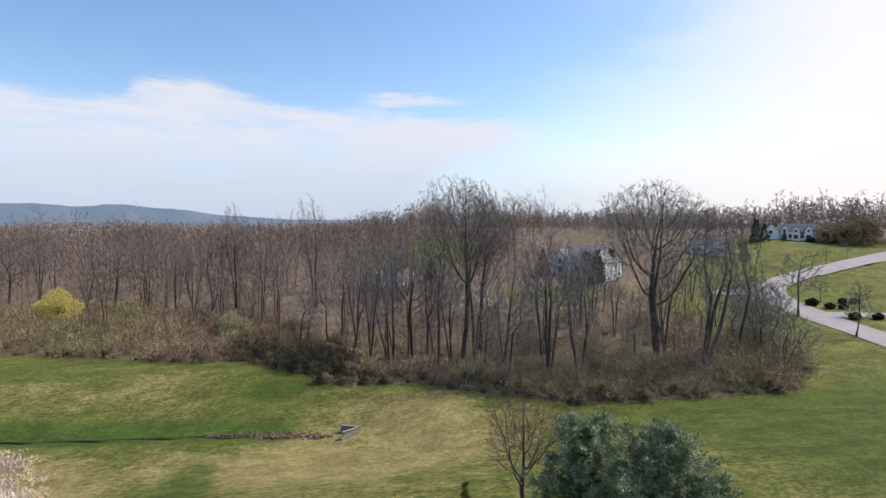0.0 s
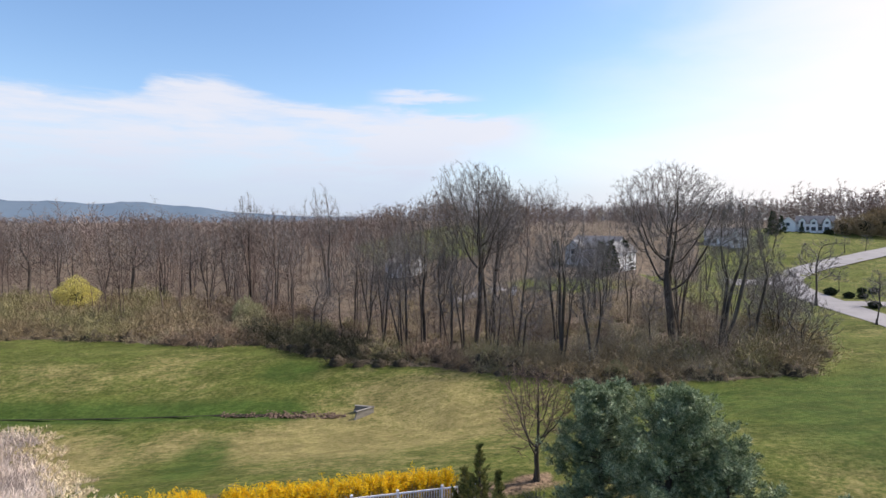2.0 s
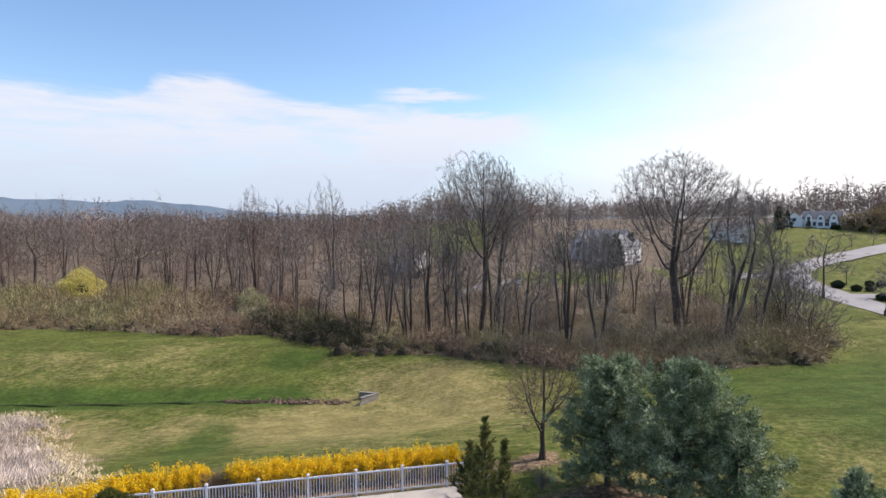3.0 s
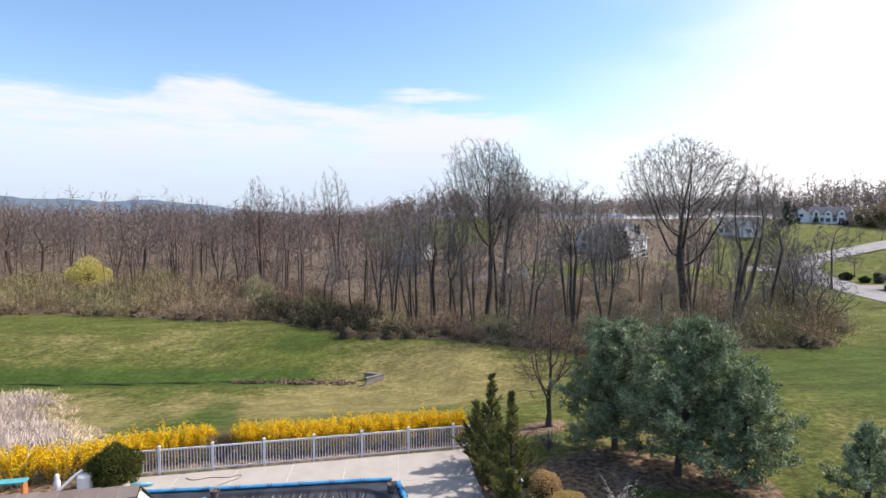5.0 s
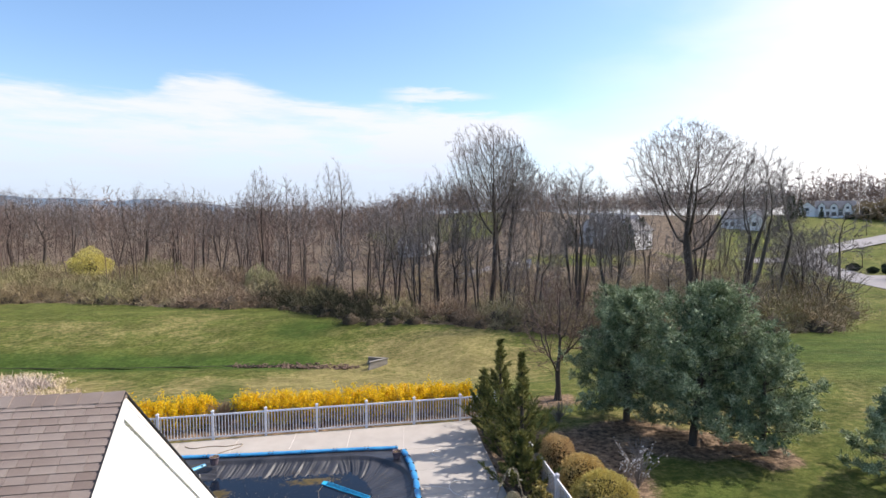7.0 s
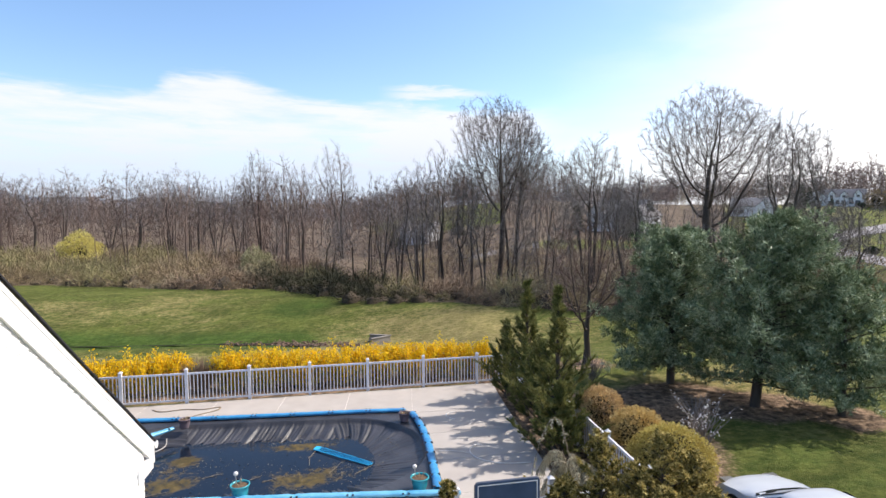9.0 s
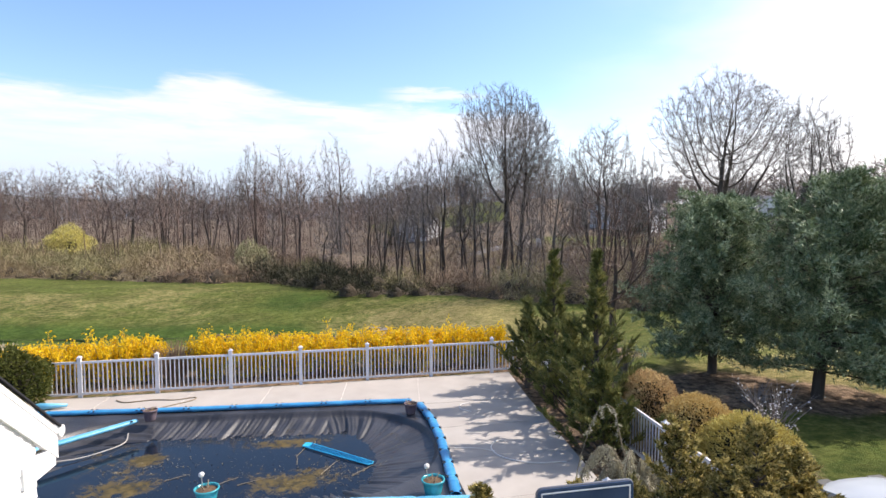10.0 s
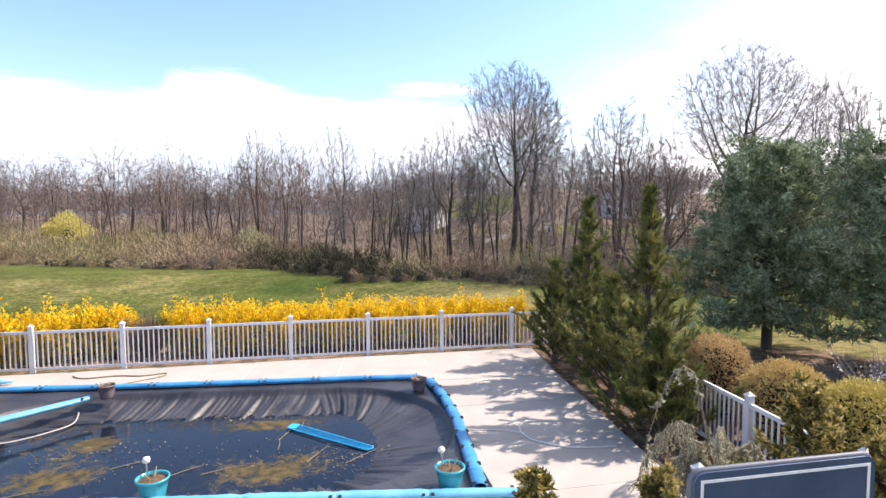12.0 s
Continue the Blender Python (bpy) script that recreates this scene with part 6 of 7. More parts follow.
def make_front_shrubs():
    up = lambda u: 0.15 + 0.8 * u
    g = "golden cypress shrubs"
    for i, (x, y, H, R) in enumerate(((0.55, -13.7, 2.35, 0.46), (2.4, -12.8, 1.75, 0.55), (3.3, -13.0, 1.75, 0.75), (4.25, -12.9, 2.65, 0.85), (4.95, -13.2, 2.0, 0.95), (5.75, -13.0, 2.55, 1.0), (6.55, -12.9, 2.0, 0.95), (5.3, -13.9, 1.7, 0.9), (6.3, -13.9, 1.6, 0.9))):
        ragged = lambda u, k=i: max(0.12, (1.0 - u) ** 0.6) * (0.75 + 0.42 * math.sin(u * 37.0 + k) + 0.25 * math.sin(u * 83.0 + 2 * k))
        t = conifer("golden_cypress", "golden-green threadleaf cypress shrub behind the hoop", g, 800 + i, H, R, ragged, 84, 8, 5, 0.075 if i < 3 else 0.085, 6, 0.22, 0.8, M["gold_cypress"], up, 0.03, 0.05, "shrub", 0.3)
        place(t, x, y, i * 77)
    # weeping cedar: arched leaders with hanging threads
    rng, nr = random.Random(31), np.random.default_rng(31)
    t = thing("weeping_cedar", "weeping pale grey-green cedar with drooping branches", "shrub")
    b = Build()
    P, D = [], []
    for i in range(26):
        a = rng.uniform(0, 6.28)
        far = rng.uniform(0.5, 1.45)
        top = rng.uniform(0.75, 1.25) if i > 2 else (2.35, 1.6, 1.4)[i]
        if i <= 2:
            a, far = (2.9, 3.9, 2.5)[i], (1.35, 1.2, 1.3)[i]
        pts = []
        for k in range(9):
            u = k / 8
            pts.append(Vector((far * u * math.cos(a), far * u * math.sin(a), top * (1 - (2.0 * u - 0.95) ** 2 * 0.75) * (0.3 + 0.7 * min(1, u * 2.6)))))
        b.tube(pts, [0.018 - 0.0015 * k for k in range(9)], 5)
        for k in range(2, 9):
            for q in range(3 if i == 0 else 8):
                base = pts[k - 1].lerp(pts[k], rng.random())
                hang = rng.uniform(0.05, 0.22) if i == 0 else rng.uniform(0.10, 0.45)
                e = base + Vector((rng.gauss(0, 0.07), rng.gauss(0, 0.07), -hang))
                b.tube([base, base.lerp(e, 0.5) + Vector((rng.gauss(0, 0.02), rng.gauss(0, 0.02), 0)), e], [0.006, 0.005, 0.003], 3)
                for s in range(9):
                    P.append(tuple(base.lerp(e, s / 9)))
                    D.append((rng.gauss(0, 1), rng.gauss(0, 1), -0.3))
    V, F = tufts(P, D, 0.06, 3, 0.16, 0.8, nr)
    part("branch_frame", b, M["hose"], t)
    part("needles", array_mesh("needles", V, F, M["cedar"]), None, t, "pale drooping needles")
    place(t, 4.7, -10.95)
    # small white-flowering tree and thin shrubs by the pines
    for name, label, x, y, h, seed, n, dots in (("young_tree", "thin young tree with scattered white blossom", 9.9, -8.8, 1.9, 41, 60, 130), ("bare_shrub", "thin leafless shrub on the mulch", 9.6, -1.8, 1.6, 42, 70, 0), ("bare_shrub", "thin leafless shrub on the mulch", 11.2, -6.6, 1.2, 43, 50, 0)):
        rng, nr = random.Random(seed), np.random.default_rng(seed)
        t = thing(name, label, "shrub")
        b = Build()
        P = []
        for i in range(n):
            a, k = rng.uniform(0, 6.28), rng.random()
            e = Vector((0.55 * h * k * math.cos(a), 0.55 * h * k * math.sin(a), h * rng.uniform(0.5, 1.0)))
            s = Vector((0, 0, h * rng.uniform(0.0, 0.35)))
            b.tube([s, s.lerp(e, 0.5) + Vector((rng.gauss(0, 0.05), rng.gauss(0, 0.05), 0.05)), e], [0.012, 0.009, 0.005], 3)
            for q in range(6):
                P.append(tuple(s.lerp(e, rng.uniform(0.5, 1.0)) + Vector((rng.gauss(0, 0.05), rng.gauss(0, 0.05), rng.gauss(0, 0.05)))))
        part("branch_frame", b, M["twig"], t)
        if dots:
            P = P[:dots]
            V, F = tufts(P, nr.normal(0, 1, (len(P), 3)), 0.06, 3, 0.3, 0.8, nr)
            part("blossom", array_mesh("blossom", V, F, M["white_statue"]), None, t, "small white flowers")
        place(t, x, y)
    t = bare_tree(55, 7.4, 0.15, "small bare ornamental tree in a mulch ring", (0.60, 2.6, 0.40), 1500, 4200, group="ornamental trees", start=0.10, size=0.38, width=0.018, step=0.23, thin=0.009, up=0.40, bole=0.20, mats=("bark", "twig_red"))
    place(t, 11.3, 2.2)


make_front_shrubs()


def make_reeds():
    nr = np.random.default_rng(71)
    n = 40000
    x, y = nr.uniform(-52, -11, n), nr.uniform(3, 36, n)
    side = -(13.2 + 0.42 * (y - 4) + 0.002 * (y - 4) ** 2) - x
    deep = np.minimum.reduce([0.9 * side, 34.2 - 0.03 * (x + 30) ** 2 - y, y - 3.4]) + 0.9 * np.sin(x * 0.9 + 1) * np.sin(y * 1.1) + 0.4 * np.sin(x * 2.3) * np.sin(y * 2.0)
    keep = deep > 0
    x, y, deep = x[keep], y[keep], deep[keep]
    P = np.column_stack([x, y, gz(x, y) - 0.05])
    stand = deep > 2.4 + nr.normal(0, 0.5, len(deep))
    D = nr.normal(0, 0.34, P.shape) + np.array([0.12, -0.08, 1.0])
    V, F = tufts(P[stand], D[stand], nr.uniform(0.45, 0.95, int(stand.sum())), 3, 0.045, 0.5, nr)
    solo("reed_bed", array_mesh("reed_bed", V, F, M["reed"]), None, "bed of dry grey-pink reeds on the low lawn", "reeds", "stuff")
    rim = ~stand
    D = nr.normal(0, 0.8, P.shape) + np.array([0.1, -0.3, 0.5])
    V, F = tufts(P[rim], D[rim], nr.uniform(0.25, 0.5, int(rim.sum())), 4, 0.10, 0.7, nr)
    solo("dry_grass", array_mesh("dry_grass", V, F, M["straw_rim"]), None, "flattened straw-coloured grass round the reed bed", "grass", "stuff")


make_reeds()


def make_creek():
    # timber headwall with an opening where the pipe comes out
    t = thing("headwall", "weathered grey timber drain headwall on the lawn", "headwall", Matrix.Translation((4.3, 30.2, float(gz(3.6, 30.0)))))
    for ex, ey in ((-2.05, -1.25), (-2.0, 1.0)):
        m = Matrix.Rotation(math.atan2(ey, ex), 4, "Z")
        ln = math.hypot(ex, ey)
        for i in range(3):
            part("plank", Build().box((0.0, -0.09, -0.2 + 0.29 * i), (ln * (1.0 - 0.04 * i), 0.09, 0.075 + 0.29 * i)), M["wood"], t, m=m)
        part("cap_plank", Build().box((-0.1, -0.15, 0.665), (ln * 0.93, 0.15, 0.735)), M["wood"], t, m=m)
    # stones in the channel
    b = Build()
    rng = random.Random(12)
    for i in range(700):
        x = rng.uniform(-11.5, 1.4)
        y = float(np.interp(x, [-40, -12, 2], [38.3, 33.6, 30.4])) + rng.gauss(0, 0.45)
        s = rng.uniform(0.06, 0.17) * (0.7 if x < -7 else 1)
        if -11 < x < -6.5 and rng.random() < 0.6:
            continue
        z = float(gz(x, y)) - 0.16 + 0.2 * min(1, abs(rng.gauss(0, 0.5)))
        k = len(b.v)
        pts = [(1, 0, 0), (-1, 0, 0), (0, 1, 0), (0, -1, 0), (0, 0, 0.8), (0, 0, -0.8)]
        rot = Matrix.Rotation(rng.uniform(0, 6), 3, "Z")
        for p in pts:
            q = rot @ Vector((p[0] * rng.uniform(0.7, 1.3), p[1] * rng.uniform(0.7, 1.2), p[2] * rng.uniform(0.6, 1.0)))
            b.v.append((x + q.x * s, y + q.y * s, z + q.z * s))
        for f in ((0, 2, 4), (2, 1, 4), (1, 3, 4), (3, 0, 4), (2, 0, 5), (1, 2, 5), (3, 1, 5), (0, 3, 5)):
            b.f.append(tuple(k + j for j in f))
    solo("creek_stones", b, M["stone"], "brown stones and leaves lining a shallow drainage channel", "stones", "stuff")
    b = Build()
    for i in range(40):
        x = -40 + i * 0.95
        y = float(np.interp(x, [-40, -12, 2], [38.3, 33.6, 30.4]))
        w = 0.13 if x < -12 else 0.42
        b.v += [(x, y - w, float(gz(x, y)) - 0.13), (x, y + w, float(gz(x, y)) - 0.13)]
    b.f += [(2 * i, 2 * i + 2, 2 * i + 3, 2 * i + 1) for i in range(39)]
    solo("creek_water", b, M["core"], "narrow dark trickle of water across the lawn", "water", "structure")


make_creek()


# ---------------------------------------------------------------- neighbouring houses


def gable_house(label, x, y, rz, parts, windows, size=1.0):
    """parts: (x0, x1, y0, y1, eave, ridge, along) boxes with pitched roofs; windows: (x, z, w, h) on the front (-y) face."""
    h = thing("neighbour_house", label, "house", at_ground(x, y, rz, size), group="houses across the road")
    for x0, x1, y0, y1, ev, rg, along in parts:
        w = Build().box((x0, y0, -0.8), (x1, y1, ev))
        if along == "x":
            m = (y0 + y1) / 2
            n = len(w.v)
            w.v += [(x0, y0, ev), (x0, y1, ev), (x0, m, rg - 0.1), (x1, y0, ev), (x1, y1, ev), (x1, m, rg - 0.1)]
            w.f += [(n, n + 2, n + 1), (n + 3, n + 4, n + 5)]
            r = Build()
            for ye in (y0 - 0.4, y1 + 0.4):
                k = len(r.v)
                for xx in (x0 - 0.4, x1 + 0.4):
                    r.v += [(xx, m, rg), (xx, ye, ev - 0.1), (xx, ye, ev - 0.3), (xx, m, rg - 0.2)]
                r.f += [tuple(k + i for i in f) for f in ((0, 1, 2, 3), (7, 6, 5, 4), (0, 4, 5, 1), (1, 5, 6, 2), (2, 6, 7, 3))]
        else:
            m = (x0 + x1) / 2
            n = len(w.v)
            w.v += [(x0, y0, ev), (x1, y0, ev), (m, y0, rg - 0.1), (x0, y1, ev), (x1, y1, ev), (m, y1, rg - 0.1)]
            w.f += [(n, n + 1, n + 2), (n + 3, n + 5, n + 4)]
            r = Build()
            for xe in (x0 - 0.4, x1 + 0.4):
                k = len(r.v)
                for yy in (y0 - 0.4, y1 + 0.4):
                    r.v += [(m, yy, rg), (xe, yy, ev - 0.1), (xe, yy, ev - 0.3), (m, yy, rg - 0.2)]
                r.f += [tuple(k + i for i in f) for f in ((0, 1, 2, 3), (7, 6, 5, 4), (0, 4, 5, 1), (1, 5, 6, 2), (2, 6, 7, 3))]
        part("wall", w, M["siding"], h)
        # Beside dark dormers, the main roof's sunlit look comes from this paler material.
        small = along == "y" and x1 - x0 < 4.0
        part("roof", r, M["roof_dark"] if small else M["roof_far"], h, "dark dormer roof beside a main roof toned as sunlit" if small else "grey shingle roof")
    for wx, wy, wz, ww, wh in windows:
        win = part("window", Build().box((wx - ww / 2, wy - 0.04, wz), (wx + ww / 2, wy - 0.01, wz + wh)), M["window"], h)
        part("frame", Build().box((wx - ww / 2 - 0.1, wy - 0.07, wz - 0.12), (wx + ww / 2 + 0.1, wy - 0.005, wz)), M["trim"], win)
        part("frame", Build().box((wx - ww / 2 - 0.1, wy - 0.07, wz + wh), (wx + ww / 2 + 0.1, wy - 0.005, wz + wh + 0.12)), M["trim"], win)
    return h


def make_neighbours():
    gable_house("white two-storey house half hidden by bare trees", 75, 112, -56, [(-7, 6, -4, 5, 5.2, 8.2, "x"), (3, 8.5, -6.5, 4, 4.2, 7.0, "y"), (-7.5, -2.5, -5.5, 3, 4.8, 7.2, "y")],
                [(-5, -5.5, 1.0, 1.2, 1.6), (-5, -5.5, 3.3, 1.2, 1.4), (-0.5, -4, 1.0, 1.2, 1.6), (1.8, -4, 3.4, 1.1, 1.3), (5.7, -6.5, 1.0, 1.6, 1.6)], 1.0)
    gable_house("large white house with dark dormer roofs on a rise, low panes for porch shade", 199, 166, -46, [(-6, 13, -3.5, 6, 5.0, 9.4, "x"), (-14, -6, -6, 4, 5.4, 8.8, "y"), (-4.6, -1.2, -5.2, 2, 6.4, 8.4, "y"), (1.2, 4.6, -5.2, 2, 6.2, 8.0, "y"), (7.6, 11.0, -5.2, 2, 6.4, 8.6, "y")],
                # Wide low panes stand in for the dark shade under the porch.
                [(-10, -6, 3.4, 1.8, 1.9), (-2.9, -5.2, 4.6, 1.4, 1.3), (2.9, -5.2, 4.4, 1.4, 1.3), (9.3, -5.2, 4.6, 1.4, 1.3), (-2.9, -5.2, 0.6, 2.4, 2.2), (2.9, -5.2, 0.6, 2.2, 2.2), (9.3, -5.2, 0.6, 2.4, 2.2), (0.0, -3.5, 0.8, 1.6, 2.2), (6.1, -3.5, 0.8, 2.0, 2.2), (6.1, -3.5, 3.2, 2.2, 1.3), (-11.5, -6, 0.6, 1.6, 1.8)], 0.70)
    gable_house("pale house with grey roof behind bare trees", 138, 140, -40, [(-8, 8, -4, 5, 4.0, 7.4, "x"), (1, 7, -6.5, 3, 3.8, 6.6, "y")], [(-4, -4, 1.0, 1.4, 1.5), (4, -6.5, 1.0, 1.6, 1.5), (-6.3, -4, 1.0, 1.2, 1.5)], 0.82)
    gable_house("white house glimpsed through the woods", 24, 128, -52, [(-7, 7, -4, 5, 5.4, 8.6, "x"), (-6, -1, -6, 3, 5.0, 7.8, "y")], [(-3.5, -6, 1.0, 1.4, 1.6), (-3.5, -6, 3.4, 1.3, 1.3), (3, -4, 1.0, 1.4, 1.6), (3, -4, 3.4, 1.3, 1.3)], 0.70)
    # dark evergreens by the houses
    cone = lambda u: max(0.06, 1.0 - u)
    flat = lambda u: 0.0
    ev = conifer("spruce_tree", "dark evergreen beside the white house", "evergreens by the houses", 900, 8.0, 2.6, cone, 48, 5, 3, 0.75, 4, 0.13, 0.55, M["evergreen"], flat, 0.03, 0.18)
    place(ev, 72.5, 101.5)
    for x, y, s in ((66.3, 95.5, 1.05), (79.5, 106.5, 1.0), (70.0, 99.0, 0.85), (176, 160, 1.1), (173, 157, 1.0), (179, 159, 0.9), (146, 133, 0.7), (62, 112, 0.9), (190, 160, 0.5), (16, 121, 0.8), (33, 121, 0.7)):
        copy_thing(ev, at_ground(x, y, x * 13, s))
    # round shrubs and small trees by the road
    sh = leaf_ball("road_shrub", "dark round shrub beside the pale drive", "shrub", "shrubs by the road", 910, 1.4, 0.95, M["evergreen"], 900, 0.3, 4, 0.2, 109.8, 72.8)
    sh.scale = (0.85, 0.85, 0.85)
    for x, y, s in ((110.1, 68.6, 0.8), (112.4, 67.4, 0.75), (105.2, 58.8, 0.85), (118.5, 72.9, 0.7), (121.1, 72.1, 0.7), (119.8, 71.4, 0.65), (200, 157, 1.3), (207, 156, 1.2), (212, 157, 1.5), (109.5, 57.5, 0.8)):
        copy_thing(sh, at_ground(x, y, x * 7, s))
    sm_tree = bare_tree(920, 6.5, 0.10, "small bare street tree in a lawn", (0.60, 1.9, 0.38), 240, 700, group="street trees", start=0.2, size=0.5, width=0.036, step=0.4)
    place(sm_tree, 115.0, 75.4)
    for x, y, s in ((97.2, 64.4, 2.3), (90.2, 46.0, 1.35), (108.5, 60.5, 1.2), (134, 112, 0.8), (150, 119, 0.8), (173.8, 126.5, 0.9), (183.5, 127.3, 0.95), (88, 66, 1.4)):
        copy_thing(sm_tree, at_ground(x, y, x * 11, s))
    # pale rounded trees beside the house on the rise
    rt = leaf_ball("budding_tree", "rounded tan budding tree beside the white house", "tree", "budding trees", 915, 4.6, 4.4, M["brush_tan"], 1500, 0.8, 3, 0.14, 213, 153, 0.12, shade_core=0.45)
    for x, y, s in ((221, 153, 1.2), (206, 156, 0.8), (230, 160, 1.25)):
        copy_thing(rt, at_ground(x, y, x * 3, s))
    shed = thing("garden_shed", "small white shed glimpsed between bare trunks", "shed", at_ground(38.2, 79.4, -20))
    part("shed_wall", Build().box((-0.55, -0.5, -0.1), (0.55, 0.5, 1.75)), M["siding"], shed)
    part("shed_roof", Build().prism([(-0.65, -0.6), (0.65, -0.6), (0.65, 0.6), (-0.65, 0.6)], 1.76, 1.86), M["grey_plastic"], shed)
    tarp = Build()
    tr = random.Random(44)
    n, m = 14, 6
    for i in range(n + 1):
        for j in range(m + 1):
            u, v = i / n, j / m
            tarp.v.append((-1.9 + 3.8 * u, -0.8 + 1.6 * v, 0.02 + (0.55 + 0.15 * math.sin(5 * u)) * (math.sin(math.pi * u) * math.sin(math.pi * v)) ** 0.5 + tr.uniform(-0.04, 0.04)))
    for i in range(n):
        for j in range(m):
            k = i * (m + 1) + j
            tarp.f.append((k, k + m + 1, k + m + 2, k + 1))
    solo("tarp", tarp, M["navy_sheet"], "dark blue tarp lying over a low pile", "tarp", m=at_ground(43.6, 28.6, -14))


make_neighbours()


def make_wood_shrubs():
    leaf_ball("yellow_bush", "large yellow-green flowering bush at the wood's edge", "bush", "", 930, 3.5, 3.3, M["yellow_bush"], 4200, 0.36, 3, 0.18, -45.8, 91.5, 0.10, shade_core=0.3)
    leaf_ball("green_bush", "soft grey-green budding bush at the wood's edge", "bush", "", 931, 2.6, 2.3, M["bush_pale"], 2400, 0.34, 3, 0.14, -12.6, 71.0, 0.10, shade_core=0.25)
    leaf_ball("green_bush", "small pale green bush in the thicket", "bush", "", 932, 1.2, 1.0, M["bush_pale"], 700, 0.25, 4, 0.14, 32.5, 29.6, 0.10, shade_core=0.5)


make_wood_shrubs()


# ---------------------------------------------------------------- basketball hoop, car, garden pieces


def make_hoop():
    t = thing("basketball_hoop", "portable basketball hoop, dark blue backboard toned up for reflected sky", "basketball hoop", Matrix.Translation((1.05, -15.97, 0)))
    x0, x1, z0, z1 = -0.53, 0.53, 2.60, 3.36
    body = Build()
    out = []
    for cx, cz, a0 in ((x1 - 0.06, z1 - 0.06, 0), (x0 + 0.06, z1 - 0.06, 90), (x0 + 0.06, z0 + 0.06, 180), (x1 - 0.06, z0 + 0.06, 270)):
        for k in range(6):
            a = radians(a0 + 18 * k)
            out.append((cx + 0.06 * math.cos(a), cz + 0.06 * math.sin(a)))
    n = len(out)
    body.v += [(x, -0.03, z) for x, z in out] + [(x, 0.03, z) for x, z in out]
    body.f += [tuple(range(n)), tuple(reversed(range(n, 2 * n)))] + [(i, n + i, n + (i + 1) % n, (i + 1) % n) for i in range(n)]
    part("backboard", body, M["board"], t)
    rim = Build()
    rim.tube([(x * 1.0, 0.0, z) for x, z in out + out[:1]], 0.016, 8)
    part("edge_trim", rim, M["grey_plastic"], t, "grey rounded plastic edge", smooth=True)
    a, b = 0.035, 0.049         # the border's outer and inner distance from the edge
    for lo, hi in (((x0 + a, -0.036, z1 - b), (x1 - a, -0.031, z1 - a)), ((x0 + a, -0.036, z0 + a), (x1 - a, -0.031, z0 + b)), ((x0 + a, -0.036, z0 + b), (x0 + b, -0.031, z1 - b)), ((x1 - b, -0.036, z0 + b), (x1 - a, -0.031, z1 - b)),
                   ((-0.25, -0.036, 2.965), (0.25, -0.031, 2.99)), ((-0.25, -0.036, 2.68), (-0.225, -0.031, 2.965)), ((0.225, -0.036, 2.68), (0.25, -0.031, 2.965))):
        part("painted_line", Build().box(lo, hi), M["white_line"], t)
    ring = [(0.225 * math.cos(radians(a)), -0.30 + 0.225 * math.sin(radians(a)), 2.68) for a in range(0, 361, 15)]
    part("ring", Build().tube(ring, 0.010, 8), M["orange"], t)
    part("pole", Build().tube([(0, 0.55, 0.15), (0, 0.55, 2.5), (0, 0.35, 2.85)], 0.045, 10, True), M["grey_plastic"], t)
    for s in (-0.12, 0.12):
        part("arm", Build().tube([(s, 0.04, 3.08), (s * 0.4, 0.42, 2.75)], 0.018, 8, True), M["grey_plastic"], t)
        part("arm", Build().tube([(s, 0.04, 2.78), (s * 0.4, 0.5, 2.5)], 0.018, 8, True), M["grey_plastic"], t)
    part("base", Build().prism([(-0.42, 0.15), (0.42, 0.15), (0.36, 1.15), (-0.36, 1.15)], 0.0, 0.17), M["grey_plastic"], t)


make_hoop()


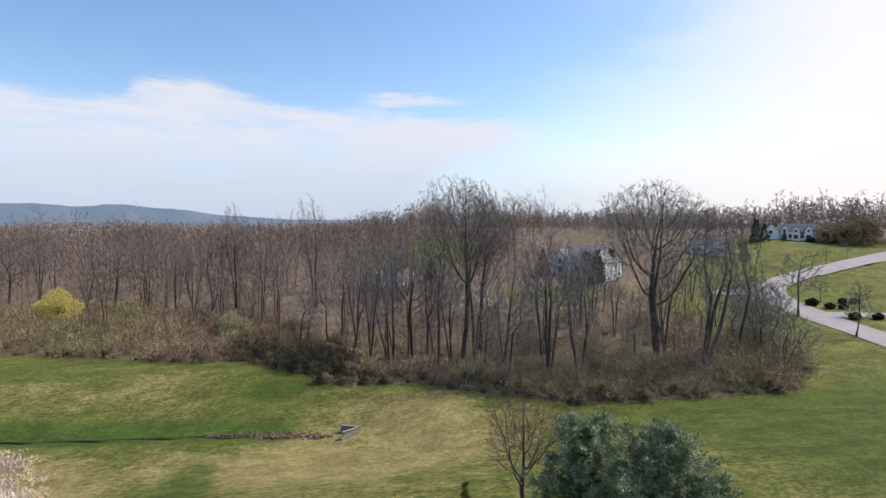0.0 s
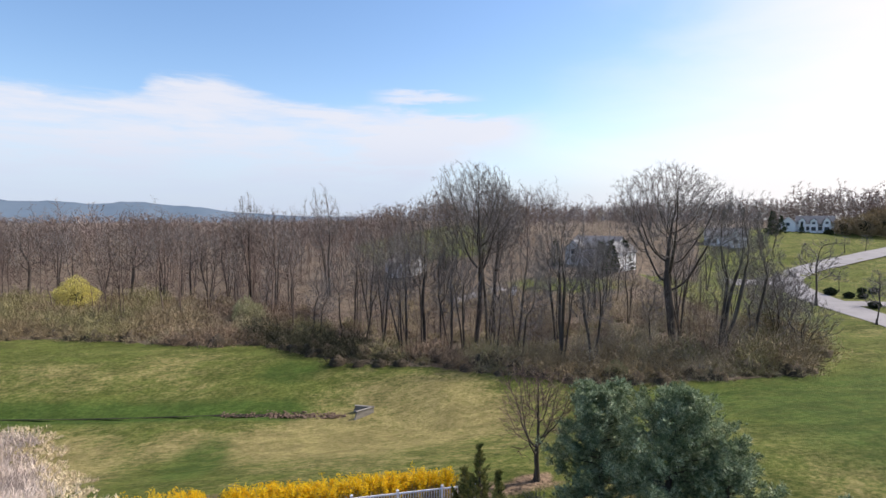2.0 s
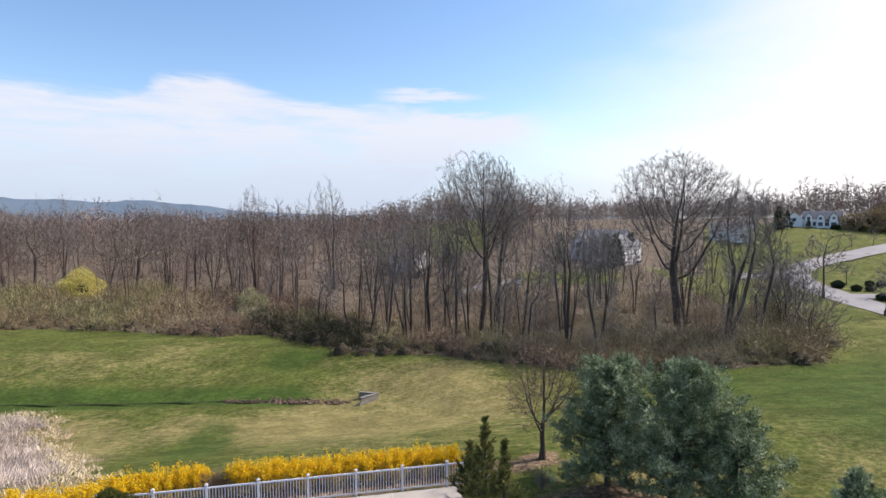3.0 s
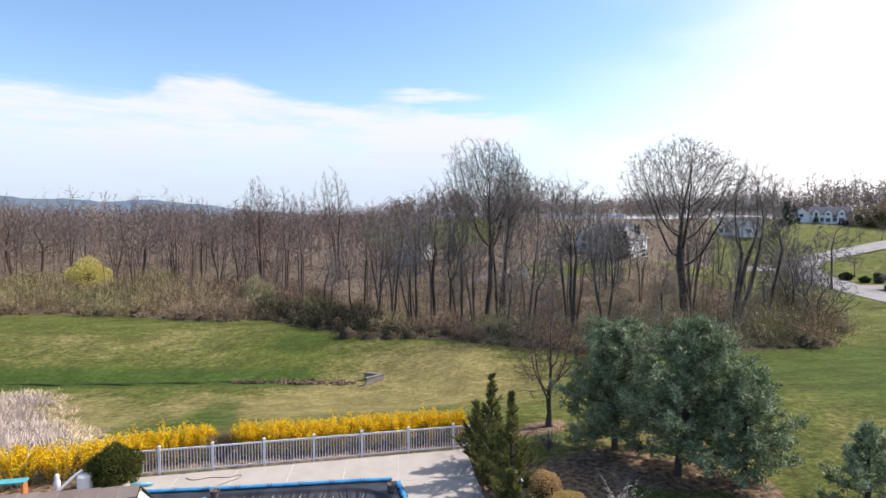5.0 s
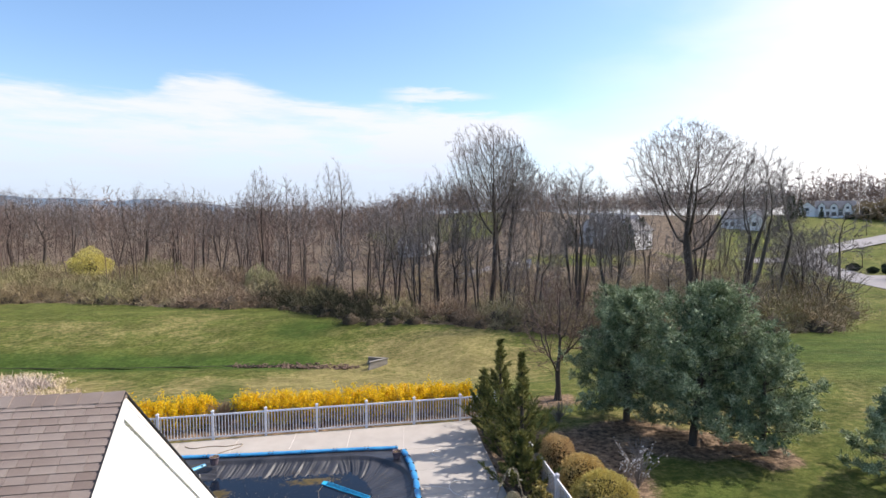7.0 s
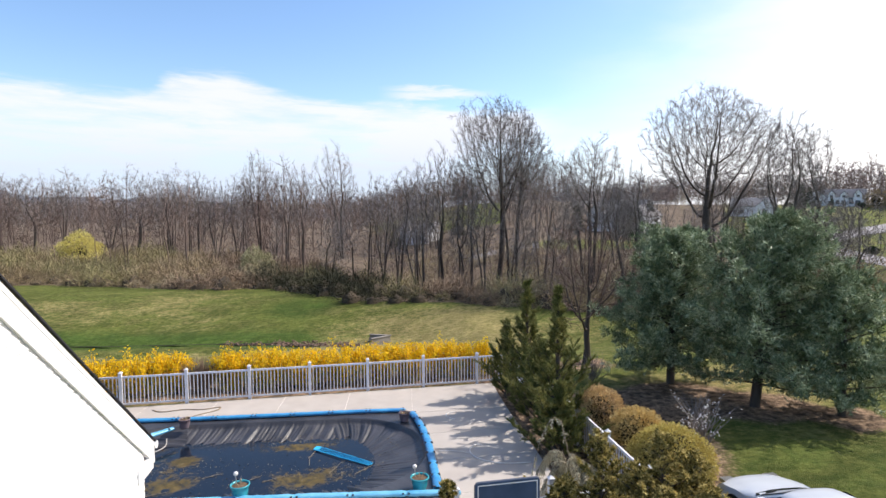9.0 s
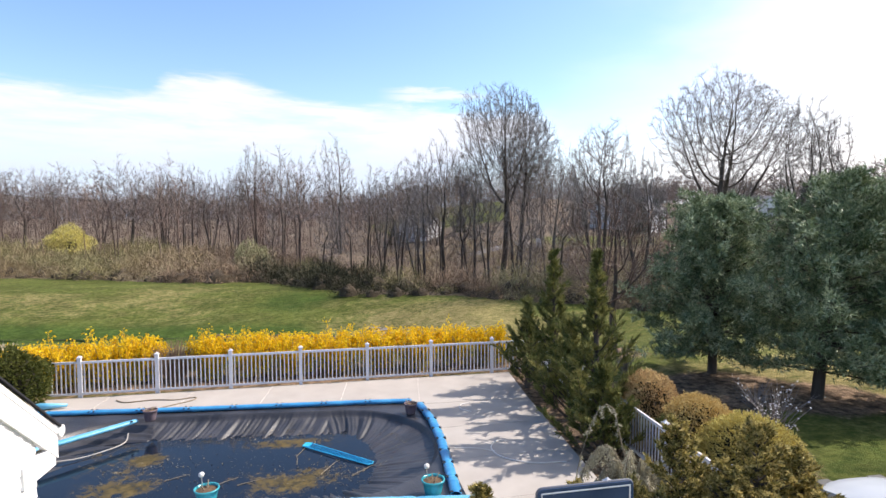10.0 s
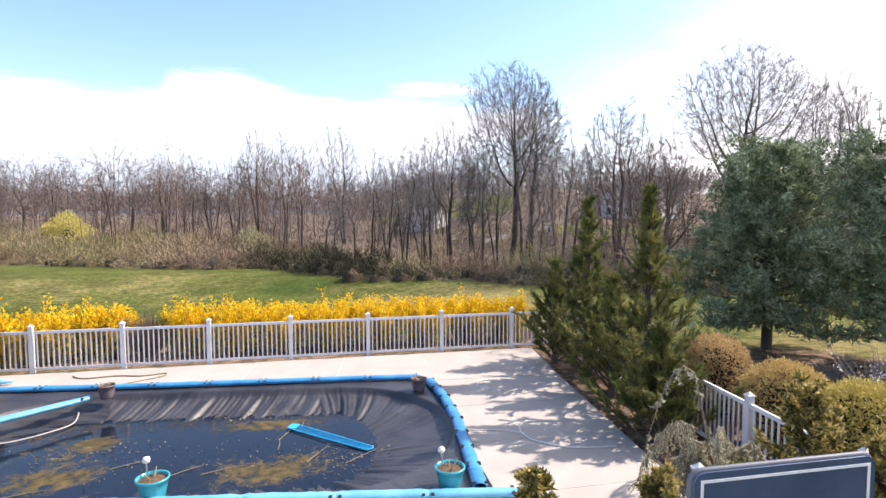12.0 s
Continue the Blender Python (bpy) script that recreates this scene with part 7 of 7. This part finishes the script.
def make_car():
    # nose towards the lawn; local x runs from the nose to the tail
    t = thing("car", "silver-white parked saloon car beside the golden shrubs", "car", Matrix.Translation((9.0, -11.7, 0)) @ Matrix.Rotation(radians(-93), 4, "Z"))
    prof = [(0.0, 0.62), (0.25, 0.80), (0.9, 0.93), (1.45, 0.99), (2.15, 1.36), (2.7, 1.44), (3.3, 1.40), (3.95, 1.12), (4.4, 1.03), (4.6, 0.85)]
    b = Build()
    rows = 9
    for i in range(len(prof) * 3 - 2):
        u = i / 3
        k = min(int(u), len(prof) - 2)
        f = u - k
        x = prof[k][0] * (1 - f) + prof[k + 1][0] * f
        z = prof[k][1] * (1 - f) + prof[k + 1][1] * f
        e = min(x, 4.6 - x)
        w = 0.90 * min(1.0, 0.80 + 0.25 * min(1, e / 0.6))
        up = max(0.0, z - 1.0)
        for j in range(rows):
            s = -1 + 2 * j / (rows - 1)
            y = s * w * (1 - 0.35 * up)
            b.v.append((x, y, z - 0.10 * s ** 4 - 0.03 * s * s))
    nr = len(prof) * 3 - 2
    for i in range(nr - 1):
        for j in range(rows - 1):
            k = i * rows + j
            b.f.append((k, k + 1, k + rows + 1, k + rows))
    k0 = len(b.v)
    for i in range(nr):
        for j in (0, rows - 1):
            x, y, z = b.v[i * rows + j]
            s = -1 if j == 0 else 1
            b.v += [(x, s * 0.92 * min(1.0, 0.84 + 0.2 * min(1, min(x, 4.6 - x) / 0.6)), min(z, 0.80)), (x, s * 0.88, 0.22)]
    for i in range(nr - 1):
        for e in (0, 1):
            a = k0 + i * 4 + e * 2
            t0, t1 = i * rows + e * (rows - 1), (i + 1) * rows + e * (rows - 1)
            b.f += [(t0, t1, a + 4, a), (a, a + 4, a + 5, a + 1)]
    b.f.append(tuple(range(rows)))
    part("body", b, M["car_paint"], t, smooth=True)

    def glass(x0, x1, y0, y1, name, lift=0.012):
        g = Build()
        zz = lambda x: float(np.interp(x, [p[0] for p in prof], [p[1] for p in prof]))
        n = 8
        for i in range(n + 1):
            x = x0 + (x1 - x0) * i / n
            for y in (-1, -0.5, 0, 0.5, 1):
                yy = y * (y0 + (y1 - y0) * i / n)
                s = yy / 0.9
                g.v.append((x, yy, zz(x) - 0.10 * s ** 4 - 0.03 * s * s + lift))
        for i in range(n):
            for j in range(4):
                k = i * 5 + j
                g.f.append((k, k + 1, k + 6, k + 5))
        part(name, g, M["dark_glass"], t, "dark tinted glass", smooth=True)
    glass(1.36, 1.47, 0.74, 0.80, "cowl", 0.008)
    glass(1.50, 2.12, 0.78, 0.64, "windscreen")
    glass(3.38, 3.92, 0.62, 0.74, "rear_window")
    for s in (-1, 1):
        g = Build()
        g.v += [(1.75, s * 0.872, 0.99), (3.85, s * 0.872, 1.0), (3.3, s * 0.80, 1.29), (2.25, s * 0.80, 1.28)]
        g.f.append((0, 1, 2, 3))
        part("side_window", g, M["dark_glass"], t, "dark tinted glass")
        part("mirror", Build().box((1.76, s * 0.95 - 0.08, 0.95), (1.86, s * 0.95 + 0.08, 1.05)), M["car_paint"], t)
        part("headlight", Build().box((0.06, s * 0.62 - 0.16, 0.62), (0.30, s * 0.62 + 0.16, 0.72)), M["alloy"], t)
        for x in (0.85, 3.70):
            w = part("wheel", Build().tube([(x, s * 0.74, 0.32), (x, s * 0.93, 0.32)], 0.32, 24, True), M["rubber"], t)
            part("rim", Build().tube([(x, s * 0.92, 0.32), (x, s * 0.945, 0.32)], 0.21, 20, True), M["alloy"], w)


make_car()


def make_garden():
    t = thing("boulder", "tan garden boulder at the patio corner", "boulder", Matrix.Translation((-11.1, -1.35, 0)))
    b = Build()
    rng = random.Random(3)
    for i in range(9):
        for j in range(14):
            a, e = 2 * math.pi * j / 14, math.pi * i / 8
            r = 1 + 0.16 * math.sin(3 * a + i) + rng.uniform(-0.06, 0.06)
            b.v.append((0.48 * r * math.sin(e) * math.cos(a), 0.34 * r * math.sin(e) * math.sin(a), 0.18 - 0.26 * math.cos(e)))
    for i in range(8):
        for j in range(14):
            b.f.append((i * 14 + j, i * 14 + (j + 1) % 14, (i + 1) * 14 + (j + 1) % 14, (i + 1) * 14 + j))
    part("stone", b, M["rock"], t, smooth=True)
    solo("garden_statue", Build().lathe([(0.16, 0), (0.17, 0.05), (0.10, 0.12), (0.13, 0.35), (0.15, 0.55), (0.09, 0.68), (0.11, 0.78), (0.08, 0.9), (0.001, 0.94)], 16), M["white_statue"], "small white plaster garden statue", "statue", smooth=True, m=Matrix.Translation((-13.7, -1.2, 0)))
    d = thing("storage_drum", "pale upright plastic drum beside the bush", "drum", Matrix.Translation((-12.45, -1.5, 0)))
    part("drum", Build().lathe([(0.001, 0), (0.30, 0), (0.32, 0.06), (0.32, 0.84), (0.30, 0.9), (0.001, 0.9)], 22), M["white_statue"], d, smooth=True)
    s = thing("pool_slide_rail", "white sloping plastic rail by the patio corner", "rail", Matrix.Translation((-12.9, -1.3, 0)))
    part("rail", Build().tube([(-0.9, -0.3, 0.05), (0.0, 0.0, 0.85), (0.25, 0.08, 1.0)], 0.07, 8, True), M["white_statue"], s)
    part("leg", Build().tube([(0.2, 0.06, 0.95), (0.22, 0.07, 0.0)], 0.05, 8, True), M["white_statue"], s)
    k = thing("patio_bench", "turquoise and orange painted patio bench", "bench", Matrix.Translation((-15.7, -1.0, 0)))
    part("seat", Build().box((-0.7, -0.25, 0.62), (0.7, 0.25, 0.70)), M["turquoise"], k)
    for x in (-0.6, 0.6):
        part("leg", Build().box((x - 0.05, -0.2, 0.0), (x + 0.05, 0.2, 0.62)), M["orange"], k)
    o = thing("garden_ornament", "white ornament on a small wooden box by the pool", "ornament", Matrix.Translation((-10.05, -2.75, 0)))
    part("box", Build().box((-0.2, -0.16, 0.0), (0.2, 0.16, 0.2)), M["wood"], o)
    part("figure", Build().lathe([(0.12, 0.2), (0.14, 0.3), (0.08, 0.42), (0.10, 0.52), (0.001, 0.62)], 14), M["white_statue"], o, smooth=True)
    solo("water_bag", Build().tube([(-11.0, -1.15, 0.1), (-10.4, -1.25, 0.12), (-9.7, -1.2, 0.1)], [0.05, 0.11, 0.05], 10, True), M["bag_pale"], "spare pale blue water bag lying on the concrete", "water bag", smooth=True)


make_garden()
